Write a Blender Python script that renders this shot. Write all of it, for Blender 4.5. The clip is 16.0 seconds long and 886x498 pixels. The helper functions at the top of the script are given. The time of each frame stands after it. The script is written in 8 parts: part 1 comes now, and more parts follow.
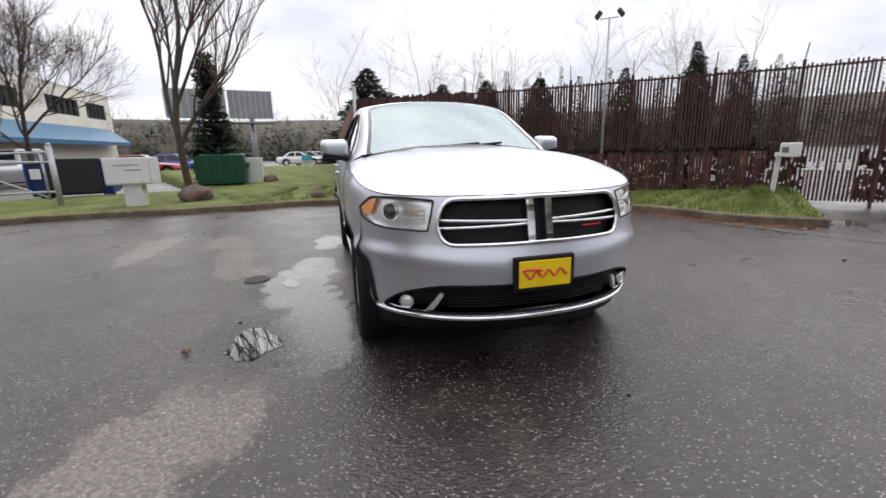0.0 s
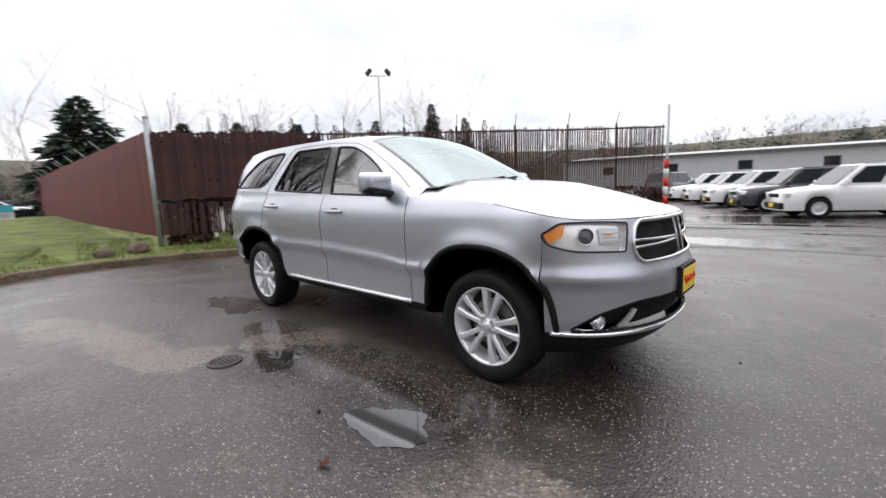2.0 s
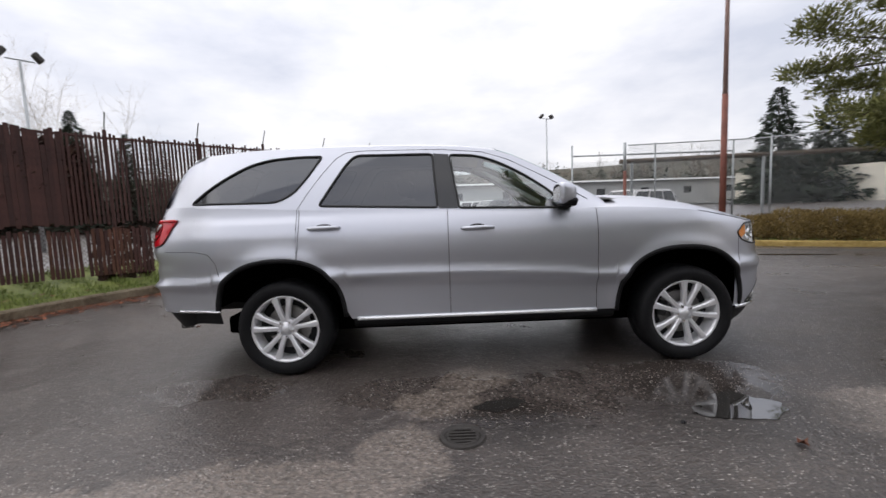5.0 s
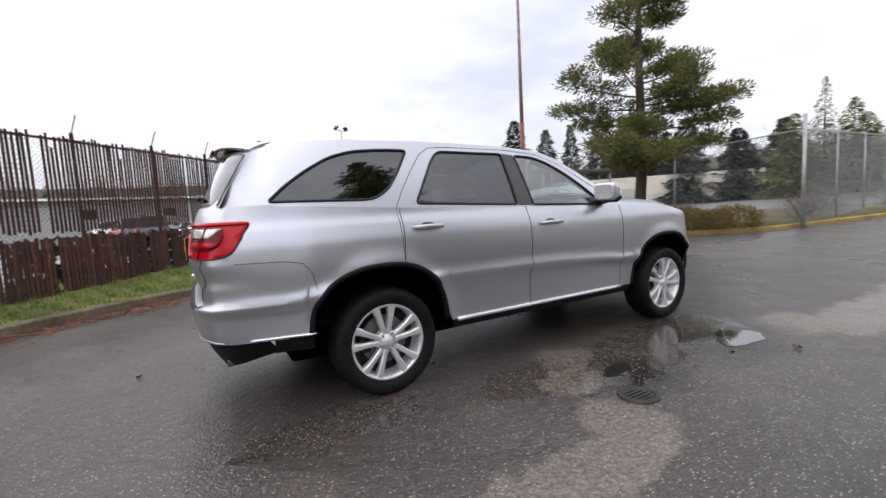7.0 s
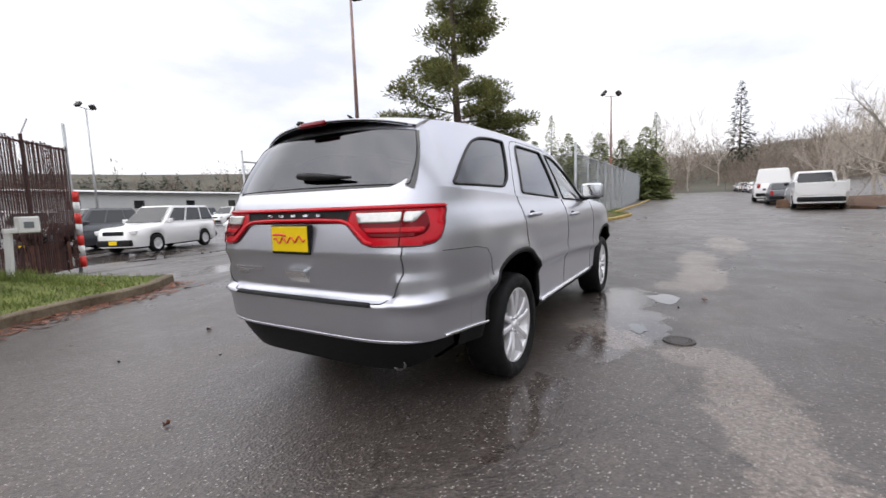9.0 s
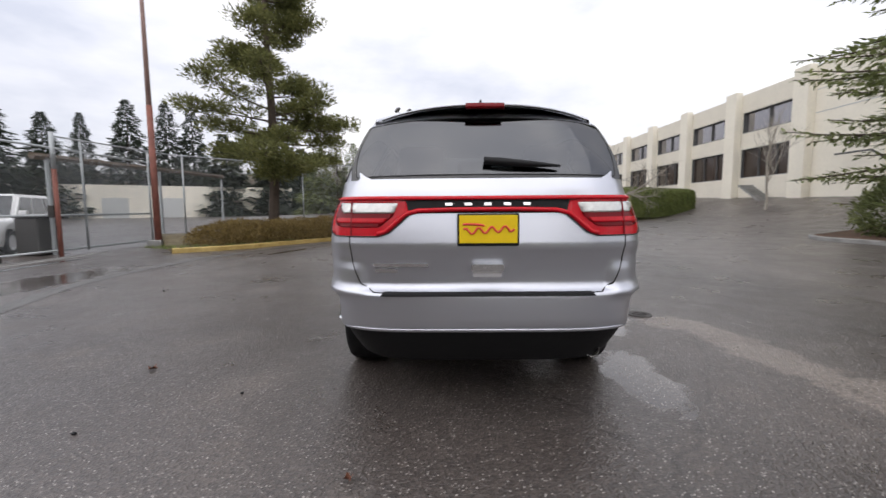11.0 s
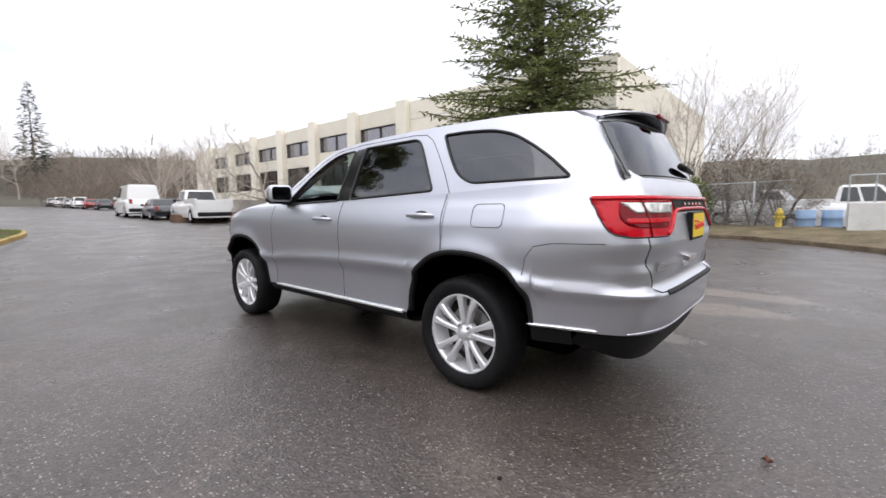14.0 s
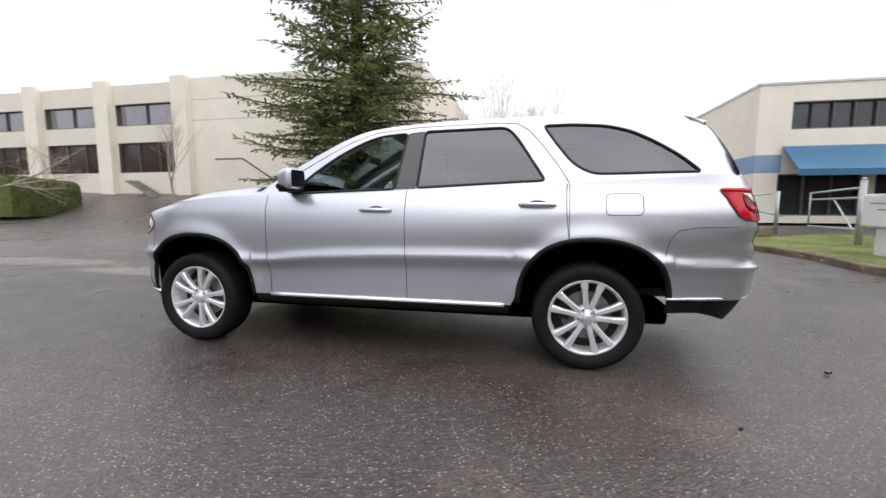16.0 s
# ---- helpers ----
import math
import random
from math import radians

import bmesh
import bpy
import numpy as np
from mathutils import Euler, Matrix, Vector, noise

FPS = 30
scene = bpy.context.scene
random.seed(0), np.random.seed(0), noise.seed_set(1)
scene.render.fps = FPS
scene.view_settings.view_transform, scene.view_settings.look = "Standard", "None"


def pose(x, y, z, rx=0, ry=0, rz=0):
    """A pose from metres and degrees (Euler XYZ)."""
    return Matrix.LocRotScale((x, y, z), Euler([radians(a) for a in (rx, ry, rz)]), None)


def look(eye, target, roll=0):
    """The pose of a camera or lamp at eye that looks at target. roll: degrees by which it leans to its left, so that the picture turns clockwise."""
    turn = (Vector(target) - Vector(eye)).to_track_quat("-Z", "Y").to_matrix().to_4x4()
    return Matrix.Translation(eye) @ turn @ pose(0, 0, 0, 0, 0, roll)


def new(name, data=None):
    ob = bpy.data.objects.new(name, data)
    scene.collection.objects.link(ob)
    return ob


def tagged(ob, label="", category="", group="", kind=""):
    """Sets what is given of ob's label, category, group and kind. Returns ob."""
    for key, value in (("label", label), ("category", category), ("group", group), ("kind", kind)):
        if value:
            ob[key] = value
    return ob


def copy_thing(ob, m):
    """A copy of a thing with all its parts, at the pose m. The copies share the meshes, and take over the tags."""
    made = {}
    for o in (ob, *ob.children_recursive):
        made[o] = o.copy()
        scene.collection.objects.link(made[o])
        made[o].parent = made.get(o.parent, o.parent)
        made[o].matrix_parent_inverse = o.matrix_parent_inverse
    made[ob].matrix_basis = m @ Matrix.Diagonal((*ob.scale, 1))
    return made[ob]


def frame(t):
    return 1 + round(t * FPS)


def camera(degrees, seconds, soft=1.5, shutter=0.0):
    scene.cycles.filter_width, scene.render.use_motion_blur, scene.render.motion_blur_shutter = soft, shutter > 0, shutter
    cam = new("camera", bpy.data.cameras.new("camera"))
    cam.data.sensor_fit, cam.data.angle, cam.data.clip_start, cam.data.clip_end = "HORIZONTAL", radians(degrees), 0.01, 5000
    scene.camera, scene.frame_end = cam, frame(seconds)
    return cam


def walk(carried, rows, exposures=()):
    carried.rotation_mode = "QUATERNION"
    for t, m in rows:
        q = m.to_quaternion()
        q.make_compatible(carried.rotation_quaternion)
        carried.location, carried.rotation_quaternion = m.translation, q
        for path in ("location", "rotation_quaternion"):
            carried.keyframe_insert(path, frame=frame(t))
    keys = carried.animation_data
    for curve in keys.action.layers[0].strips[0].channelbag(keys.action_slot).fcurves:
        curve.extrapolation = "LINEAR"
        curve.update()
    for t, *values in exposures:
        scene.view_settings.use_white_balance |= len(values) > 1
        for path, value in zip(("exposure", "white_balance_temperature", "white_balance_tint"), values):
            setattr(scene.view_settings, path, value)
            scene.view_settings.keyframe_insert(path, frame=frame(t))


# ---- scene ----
cam = camera(92.2, 16.0, soft=1.5, shutter=0.35)
PATH = [
    (0, (4.413, -1.068, 1.289), (2.529, -0.572, 0.834), -1.4),
    (0.5, (4.235, -1.617, 1.305), (2.42, -0.899, 0.87), -1.4),
    (1, (3.917, -2.128, 1.3), (2.229, -1.142, 0.881), -1.7),
    (1.5, (3.543, -2.612, 1.292), (1.973, -1.418, 0.962), -2.5),
    (2, (3.1, -3.021, 1.264), (1.766, -1.559, 0.977), -2.0),
    (2.5, (2.631, -3.366, 1.262), (1.515, -1.738, 0.94), -2.2),
    (3, (2.078, -3.666, 1.262), (1.142, -1.922, 0.973), -3.0),
    (3.5, (1.518, -3.867, 1.269), (0.826, -2.01, 1.001), -2.1),
    (4, (0.961, -3.98, 1.297), (0.501, -2.056, 0.999), -3.0),
    (4.5, (0.307, -4.056, 1.269), (0.085, -2.081, 1.04), -1.6),
    (5, (-0.326, -4.078, 1.248), (-0.314, -2.087, 1.053), -2.2),
    (5.2, (-0.64, -4.026, 1.241), (-0.527, -2.037, 1.07), -1.9),
    (7.3, (-2.881, -3.327, 1.242), (-1.753, -1.687, 1.047), -2.4),
    (7.5, (-3.109, -3.16, 1.252), (-1.888, -1.588, 1.058), -1.8),
    (8, (-3.595, -2.831, 1.255), (-2.137, -1.47, 1.095), -2.1),
    (8.2, (-3.761, -2.674, 1.231), (-2.236, -1.389, 1.078), -2.0),
    (10.3, (-4.772, -0.581, 1.219), (-2.826, -0.163, 1.02), -0.6),
    (10.5, (-4.822, -0.329, 1.173), (-2.846, -0.055, 1.021), -0.2),
    (11, (-4.807, 0.206, 1.167), (-2.816, 0.229, 0.976), -0.4),
    (11.5, (-4.779, 0.745, 1.159), (-2.807, 0.5, 0.93), -1.6),
    (12, (-4.595, 1.254, 1.165), (-2.677, 0.736, 0.936), -1.4),
    (12.5, (-4.354, 1.765, 1.193), (-2.543, 0.948, 0.959), -0.3),
    (13, (-4.021, 2.22, 1.19), (-2.355, 1.136, 0.965), -2.0),
    (13.5, (-3.651, 2.647, 1.193), (-2.181, 1.305, 1.002), -1.5),
    (14, (-3.182, 2.992, 1.191), (-1.872, 1.494, 0.988), -0.6),
    (14.5, (-2.724, 3.305, 1.161), (-1.624, 1.641, 1.018), -0.2),
    (15, (-2.246, 3.557, 1.149), (-1.361, 1.771, 0.985), 0.2),
    (15.5, (-1.713, 3.715, 1.143), (-1.061, 1.833, 0.961), 0.4),
    (16, (-1.179, 3.836, 1.148), (-0.752, 1.895, 0.928), -0.1),
]
walk(cam, [(t, look(eye, target, roll)) for t, eye, target, roll in PATH],
     exposures=((0.0, 0.50), (1.5, 0.64), (2.5, 0.62), (3.5, 0.50), (5.0, 0.38), (7.5, 0.68), (8.2, 0.76), (10.5, 0.50), (11.5, 0.56), (12.0, 0.78), (13.0, 0.84), (14.5, 0.78), (16.0, 0.75)))

# ---------------------------------------------------------------- world and sun
world = bpy.data.worlds.new("overcast_sky")
scene.world = world
world.use_nodes = True
wt = world.node_tree
wt.nodes.clear()
w_out = wt.nodes.new("ShaderNodeOutputWorld")
w_bg = wt.nodes.new("ShaderNodeBackground")
w_sky = wt.nodes.new("ShaderNodeTexSky")
w_sky.sky_type = "NISHITA"
w_sky.sun_disc = False
w_sky.sun_elevation = radians(50)
w_sky.sun_rotation = radians(302)
w_co = wt.nodes.new("ShaderNodeTexCoord")
w_map = wt.nodes.new("ShaderNodeMapping")
w_map.inputs["Scale"].default_value = (1.0, 1.0, 2.6)
w_no = wt.nodes.new("ShaderNodeTexNoise")
w_no.inputs["Scale"].default_value = 2.2
w_no.inputs["Detail"].default_value = 6
w_no.inputs["Roughness"].default_value = 0.55
w_rmp = wt.nodes.new("ShaderNodeValToRGB")
w_rmp.color_ramp.elements[0].position = 0.30
w_rmp.color_ramp.elements[0].color = (0.66, 0.685, 0.79, 1)
w_rmp.color_ramp.elements[1].position = 0.66
w_rmp.color_ramp.elements[1].color = (1.14, 1.115, 1.14, 1)
w_scale = wt.nodes.new("ShaderNodeVectorMath")
w_scale.operation = "SCALE"
w_scale.inputs["Scale"].default_value = 0.10
w_mix = wt.nodes.new("ShaderNodeMix")
w_mix.data_type = "RGBA"
w_mix.inputs[0].default_value = 0.90
wt.links.new(w_co.outputs["Generated"], w_map.inputs["Vector"])
wt.links.new(w_map.outputs["Vector"], w_no.inputs["Vector"])
wt.links.new(w_no.outputs["Fac"], w_rmp.inputs["Fac"])
wt.links.new(w_sky.outputs["Color"], w_scale.inputs[0])
wt.links.new(w_scale.outputs["Vector"], w_mix.inputs[6])
wt.links.new(w_rmp.outputs["Color"], w_mix.inputs[7])
# an overcast sky is brightest overhead
w_sep = wt.nodes.new("ShaderNodeSeparateXYZ")
wt.links.new(w_co.outputs["Generated"], w_sep.inputs[0])
w_zen = wt.nodes.new("ShaderNodeMapRange")
w_zen.inputs["From Min"].default_value = 0.05
w_zen.inputs["From Max"].default_value = 0.95
w_zen.inputs["To Min"].default_value = 0.75
w_zen.inputs["To Max"].default_value = 1.14
wt.links.new(w_sep.outputs["Z"], w_zen.inputs["Value"])
wt.links.new(w_zen.outputs["Result"], w_bg.inputs["Strength"])
wt.links.new(w_mix.outputs[2], w_bg.inputs["Color"])
wt.links.new(w_bg.outputs["Background"], w_out.inputs["Surface"])

sun_data = bpy.data.lights.new("sun", "SUN")
sun_data.energy = 1.0
sun_data.angle = radians(120)
sun_data.color = (1.0, 0.97, 0.93)
sun = new("sun", sun_data)
sun.matrix_world = look((-16, 10, 22.5), (0, 0, 0))


# ---------------------------------------------------------------- materials
def mat(name, base, rough=0.6, metal=0.0, spec=0.5, coat=0.0, vary=0.0, scale=8.0, bump=0.0, bscale=60.0, second=None,
        per_object=0.0, per_island=0.0, rough_vary=0.0, trans=0.0, detail=4, coords="Object", leafy=0.0):
    """A procedural surface: base colour with noise at two scales, roughness variation and fine relief."""
    m = bpy.data.materials.new(name)
    m.use_nodes = True
    nt = m.node_tree
    b = nt.nodes["Principled BSDF"]
    b.inputs["Roughness"].default_value = rough
    b.inputs["Metallic"].default_value = metal
    b.inputs["Specular IOR Level"].default_value = spec
    b.inputs["Coat Weight"].default_value = coat
    b.inputs["Coat Roughness"].default_value = 0.03
    b.inputs["Transmission Weight"].default_value = trans
    b.inputs["Base Color"].default_value = (*base, 1)
    col = None
    co = nt.nodes.new("ShaderNodeTexCoord")
    if vary or rough_vary or second:
        n1 = nt.nodes.new("ShaderNodeTexNoise")
        n1.inputs["Scale"].default_value = scale
        n1.inputs["Detail"].default_value = detail
        n2 = nt.nodes.new("ShaderNodeTexNoise")
        n2.inputs["Scale"].default_value = scale * 7.3
        n2.inputs["Detail"].default_value = 3
        for n in (n1, n2):
            nt.links.new(co.outputs[coords], n.inputs["Vector"])
        add = nt.nodes.new("ShaderNodeMath")
        add.operation = "MULTIPLY_ADD"
        add.inputs[1].default_value = 0.45
        nt.links.new(n2.outputs["Fac"], add.inputs[0])
        sub = nt.nodes.new("ShaderNodeMath")
        sub.operation = "MULTIPLY"
        sub.inputs[1].default_value = 0.62
        nt.links.new(n1.outputs["Fac"], sub.inputs[0])
        nt.links.new(sub.outputs[0], add.inputs[2])
        ramp = nt.nodes.new("ShaderNodeValToRGB")
        ramp.color_ramp.elements[0].position = 0.33
        ramp.color_ramp.elements[1].position = 0.72
        lo = [c * (1 - vary) for c in base]
        hi = second or [min(1, c * (1 + vary)) for c in base]
        ramp.color_ramp.elements[0].color = (*lo, 1)
        ramp.color_ramp.elements[1].color = (*hi, 1)
        nt.links.new(add.outputs[0], ramp.inputs["Fac"])
        col = ramp.outputs["Color"]
        if rough_vary:
            rr = nt.nodes.new("ShaderNodeMapRange")
            rr.inputs["From Min"].default_value = 0.35
            rr.inputs["From Max"].default_value = 0.7
            rr.inputs["To Min"].default_value = max(0.02, rough - rough_vary)
            rr.inputs["To Max"].default_value = min(1, rough + rough_vary)
            nt.links.new(n1.outputs["Fac"], rr.inputs["Value"])
            nt.links.new(rr.outputs["Result"], b.inputs["Roughness"])
    for amount, node, sock in ((per_object, "ShaderNodeObjectInfo", "Random"), (per_island, "ShaderNodeNewGeometry", "Random Per Island")):
        if amount:
            info = nt.nodes.new(node)
            mr = nt.nodes.new("ShaderNodeMapRange")
            mr.inputs["To Min"].default_value = 1 - amount
            mr.inputs["To Max"].default_value = 1 + amount
            nt.links.new(info.outputs[sock], mr.inputs["Value"])
            hs = nt.nodes.new("ShaderNodeHueSaturation")
            if col is None:
                hs.inputs["Color"].default_value = (*base, 1)
            else:
                nt.links.new(col, hs.inputs["Color"])
            nt.links.new(mr.outputs["Result"], hs.inputs["Value"])
            col = hs.outputs["Color"]
    if col is not None:
        nt.links.new(col, b.inputs["Base Color"])
    if leafy:
        tl = nt.nodes.new("ShaderNodeBsdfTranslucent")
        ms = nt.nodes.new("ShaderNodeMixShader")
        ms.inputs["Fac"].default_value = leafy
        tl.inputs["Color"].default_value = (*base, 1)
        if col is not None:
            nt.links.new(col, tl.inputs["Color"])
        nt.links.new(b.outputs["BSDF"], ms.inputs[1])
        nt.links.new(tl.outputs["BSDF"], ms.inputs[2])
        nt.links.new(ms.outputs["Shader"], nt.nodes["Material Output"].inputs["Surface"])
    if bump:
        nb = nt.nodes.new("ShaderNodeTexNoise")
        nb.inputs["Scale"].default_value = bscale
        nb.inputs["Detail"].default_value = 5
        nt.links.new(co.outputs[coords], nb.inputs["Vector"])
        bp = nt.nodes.new("ShaderNodeBump")
        bp.inputs["Strength"].default_value = bump
        bp.inputs["Distance"].default_value = 0.02
        nt.links.new(nb.outputs["Fac"], bp.inputs["Height"])
        nt.links.new(bp.outputs["Normal"], b.inputs["Normal"])
    return m


def glass(name, tint, gloss_rough=0.0, ior=1.5, least=0.0, shine=(1, 1, 1)):
    """Thin glazing: clear or tinted pass-through with a Fresnel reflection."""
    m = bpy.data.materials.new(name)
    m.use_nodes = True
    nt = m.node_tree
    nt.nodes.clear()
    out = nt.nodes.new("ShaderNodeOutputMaterial")
    tr = nt.nodes.new("ShaderNodeBsdfTransparent")
    tr.inputs["Color"].default_value = (*tint, 1)
    gl = nt.nodes.new("ShaderNodeBsdfGlossy")
    gl.inputs["Roughness"].default_value = gloss_rough
    lw = nt.nodes.new("ShaderNodeLayerWeight")
    lw.inputs["Blend"].default_value = 0.5
    pw = nt.nodes.new("ShaderNodeMath")
    pw.operation = "POWER"
    pw.inputs[1].default_value = 4.0
    nt.links.new(lw.outputs["Facing"], pw.inputs[0])
    f0 = ((ior - 1) / (ior + 1)) ** 2
    fr = nt.nodes.new("ShaderNodeMath")
    fr.operation = "MULTIPLY_ADD"
    fr.inputs[1].default_value, fr.inputs[2].default_value = 1 - f0, f0
    nt.links.new(pw.outputs[0], fr.inputs[0])
    mx = nt.nodes.new("ShaderNodeMixShader")
    gl.inputs["Color"].default_value = (*shine, 1)
    mxm = nt.nodes.new("ShaderNodeMath")
    mxm.operation = "MAXIMUM"
    mxm.inputs[1].default_value = least
    nt.links.new(fr.outputs[0], mxm.inputs[0])
    nt.links.new(mxm.outputs[0], mx.inputs["Fac"])
    nt.links.new(tr.outputs["BSDF"], mx.inputs[1])
    nt.links.new(gl.outputs["BSDF"], mx.inputs[2])
    nt.links.new(mx.outputs["Shader"], out.inputs["Surface"])
    return m


def wet_asphalt():
    """Dark wet tarmac: aggregate chips, damp and drying areas, fine cracks."""
    m = bpy.data.materials.new("wet_asphalt")
    m.use_nodes = True
    nt = m.node_tree
    b = nt.nodes["Principled BSDF"]
    L = nt.links.new
    co = nt.nodes.new("ShaderNodeTexCoord")

    def noise_node(scale, detail=4, rough=0.55, distort=0.0):
        n = nt.nodes.new("ShaderNodeTexNoise")
        n.inputs["Scale"].default_value = scale
        n.inputs["Detail"].default_value = detail
        n.inputs["Roughness"].default_value = rough
        n.inputs["Distortion"].default_value = distort
        L(co.outputs["Object"], n.inputs["Vector"])
        return n.outputs["Fac"]

    def ramp(fac, p0, c0, p1, c1):
        r = nt.nodes.new("ShaderNodeValToRGB")
        r.color_ramp.elements[0].position, r.color_ramp.elements[1].position = p0, p1
        r.color_ramp.elements[0].color, r.color_ramp.elements[1].color = (*c0, 1), (*c1, 1)
        L(fac, r.inputs["Fac"])
        return r.outputs["Color"]

    def mix(fac, a, c, mode="MIX"):
        x = nt.nodes.new("ShaderNodeMix")
        x.data_type, x.blend_type = "RGBA", mode
        if isinstance(fac, float):
            x.inputs[0].default_value = fac
        else:
            L(fac, x.inputs[0])
        L(a, x.inputs[6])
        L(c, x.inputs[7])
        return x.outputs[2]

    big = noise_node(0.22, 5, 0.6, 0.2)
    mid = noise_node(1.1, 6, 0.65, 0.15)
    fine = noise_node(38, 3)
    chips = nt.nodes.new("ShaderNodeTexVoronoi")
    chips.inputs["Scale"].default_value = 72
    L(co.outputs["Object"], chips.inputs["Vector"])
    base = ramp(big, 0.35, (0.045, 0.037, 0.033), 0.68, (0.088, 0.076, 0.070))
    worn = ramp(mid, 0.54, (0, 0, 0), 0.80, (0.8, 0.8, 0.8))
    pale = ramp(fine, 0.3, (0.085, 0.070, 0.060), 0.75, (0.225, 0.195, 0.172))
    col = mix(worn, base, pale)
    # pale worn areas and wet hollows, each with its own place and size
    def area(spots, edge, inner=0.72, outer=0.90):
        total = None
        for sx, sy, rx, ry in spots:
            sub = nt.nodes.new("ShaderNodeVectorMath")
            sub.operation = "SUBTRACT"
            sub.inputs[1].default_value = (sx, sy, 0)
            L(co.outputs["Object"], sub.inputs[0])
            mul = nt.nodes.new("ShaderNodeVectorMath")
            mul.operation = "MULTIPLY"
            mul.inputs[1].default_value = (1 / rx, 1 / ry, 0)
            L(sub.outputs["Vector"], mul.inputs[0])
            ln = nt.nodes.new("ShaderNodeVectorMath")
            ln.operation = "LENGTH"
            L(mul.outputs["Vector"], ln.inputs[0])
            if total is None:
                total = ln.outputs["Value"]
            else:
                mn = nt.nodes.new("ShaderNodeMath")
                mn.operation = "MINIMUM"
                L(total, mn.inputs[0])
                L(ln.outputs["Value"], mn.inputs[1])
                total = mn.outputs[0]
        ad = nt.nodes.new("ShaderNodeMath")
        ad.operation = "MULTIPLY_ADD"
        ad.inputs[1].default_value = edge
        L(noise_node(2.6, 7, 0.7, 1.0), ad.inputs[0])
        L(total, ad.inputs[2])
        mr = nt.nodes.new("ShaderNodeMapRange")
        mr.inputs["From Min"].default_value, mr.inputs["From Max"].default_value = edge * 0.5 + inner, edge * 0.5 + outer
        mr.inputs["To Min"].default_value, mr.inputs["To Max"].default_value = 1.0, 0.0
        L(ad.outputs[0], mr.inputs["Value"])
        return mr.outputs["Result"]

    pale_area = area(((-0.10, -1.12, 0.34, 0.26), (-0.38, -1.45, 0.34, 0.22), (-0.58, -2.00, 0.32, 0.30), (-1.05, -2.22, 0.75, 0.24), (-1.80, -2.35, 0.85, 0.24), (-2.5, -2.6, 0.8, 0.3),
                      (2.15, -1.75, 0.60, 0.38), (2.60, -2.05, 0.65, 0.36), (3.5, -2.05, 1.4, 0.38), (5.2, -2.0, 1.6, 0.42), (8.5, -2.6, 2.6, 0.5), (-2.4, -3.6, 1.2, 0.30)), 1.7)
    wet_area = area(((0.15, -1.45, 0.8, 0.40), (1.2, -1.25, 0.9, 0.40), (-0.5, -1.3, 0.7, 0.30), (-1.95, -1.1, 0.6, 0.25), (1.6, 6.9, 2.8, 0.7), (1.4, 12.5, 2.6, 1.6)), 1.6)
    # the eastern half of the yard is darker
    east_dark = area(((5.4, -1.6, 4.6, 3.8), (1.6, -3.6, 3.4, 1.8), (2.0, -0.6, 1.6, 0.8)), 0.9, 0.45, 1.2)
    col = mix(east_dark, col, mix(1.0, col, ramp(fine, 0.3, (0.36, 0.335, 0.32), 0.7, (0.46, 0.43, 0.41)), "MULTIPLY"))
    col = mix(pale_area, col, pale)
    soaked = area(((1.40, -1.66, 0.85, 0.55), (0.12, -1.72, 0.50, 0.34)), 1.3, 0.5, 1.05)
    col = mix(soaked, col, ramp(fine, 0.3, (0.020, 0.016, 0.014), 0.7, (0.044, 0.037, 0.033)))
    chip_tone = ramp(chips.outputs["Color"], 0.25, (0.62, 0.61, 0.60), 0.80, (1.35, 1.30, 1.26))
    col = mix(0.8, col, chip_tone, "MULTIPLY")
    specks = nt.nodes.new("ShaderNodeTexVoronoi")
    specks.inputs["Scale"].default_value = 66
    L(co.outputs["Object"], specks.inputs["Vector"])
    speck_pick = ramp(specks.outputs["Color"], 0.64, (0, 0, 0), 0.69, (1, 1, 1))
    speck_body = ramp(specks.outputs["Distance"], 0.22, (1, 1, 1), 0.38, (0, 0, 0))
    stone = ramp(fine, 0.3, (0.15, 0.137, 0.127), 0.7, (0.50, 0.465, 0.43))
    col = mix(mix(1.0, speck_pick, speck_body, "MULTIPLY"), col, stone)
    cr = nt.nodes.new("ShaderNodeTexVoronoi")
    cr.feature = "DISTANCE_TO_EDGE"
    cr.inputs["Scale"].default_value = 0.32
    warp = nt.nodes.new("ShaderNodeTexNoise")
    warp.inputs["Scale"].default_value = 1.7
    warp.inputs["Detail"].default_value = 6
    L(co.outputs["Object"], warp.inputs["Vector"])
    vadd = nt.nodes.new("ShaderNodeVectorMath")
    vadd.operation = "ADD"
    L(co.outputs["Object"], vadd.inputs[0])
    L(warp.outputs["Color"], vadd.inputs[1])
    L(vadd.outputs["Vector"], cr.inputs["Vector"])
    crack = ramp(cr.outputs["Distance"], 0.0, (0.25, 0.25, 0.25), 0.008, (1, 1, 1))
    col = mix(0.5, col, crack, "MULTIPLY")
    L(col, b.inputs["Base Color"])
    damp = nt.nodes.new("ShaderNodeMapRange")
    damp.inputs["From Min"].default_value, damp.inputs["From Max"].default_value = 0.36, 0.66
    damp.inputs["To Min"].default_value, damp.inputs["To Max"].default_value = 0.26, 0.46
    L(mid, damp.inputs["Value"])
    dry = nt.nodes.new("ShaderNodeMapRange")
    dry.inputs["To Min"].default_value, dry.inputs["To Max"].default_value = 1.0, 0.30
    L(wet_area, dry.inputs["Value"])
    rgh = nt.nodes.new("ShaderNodeMath")
    rgh.operation = "MULTIPLY"
    L(damp.outputs["Result"], rgh.inputs[0])
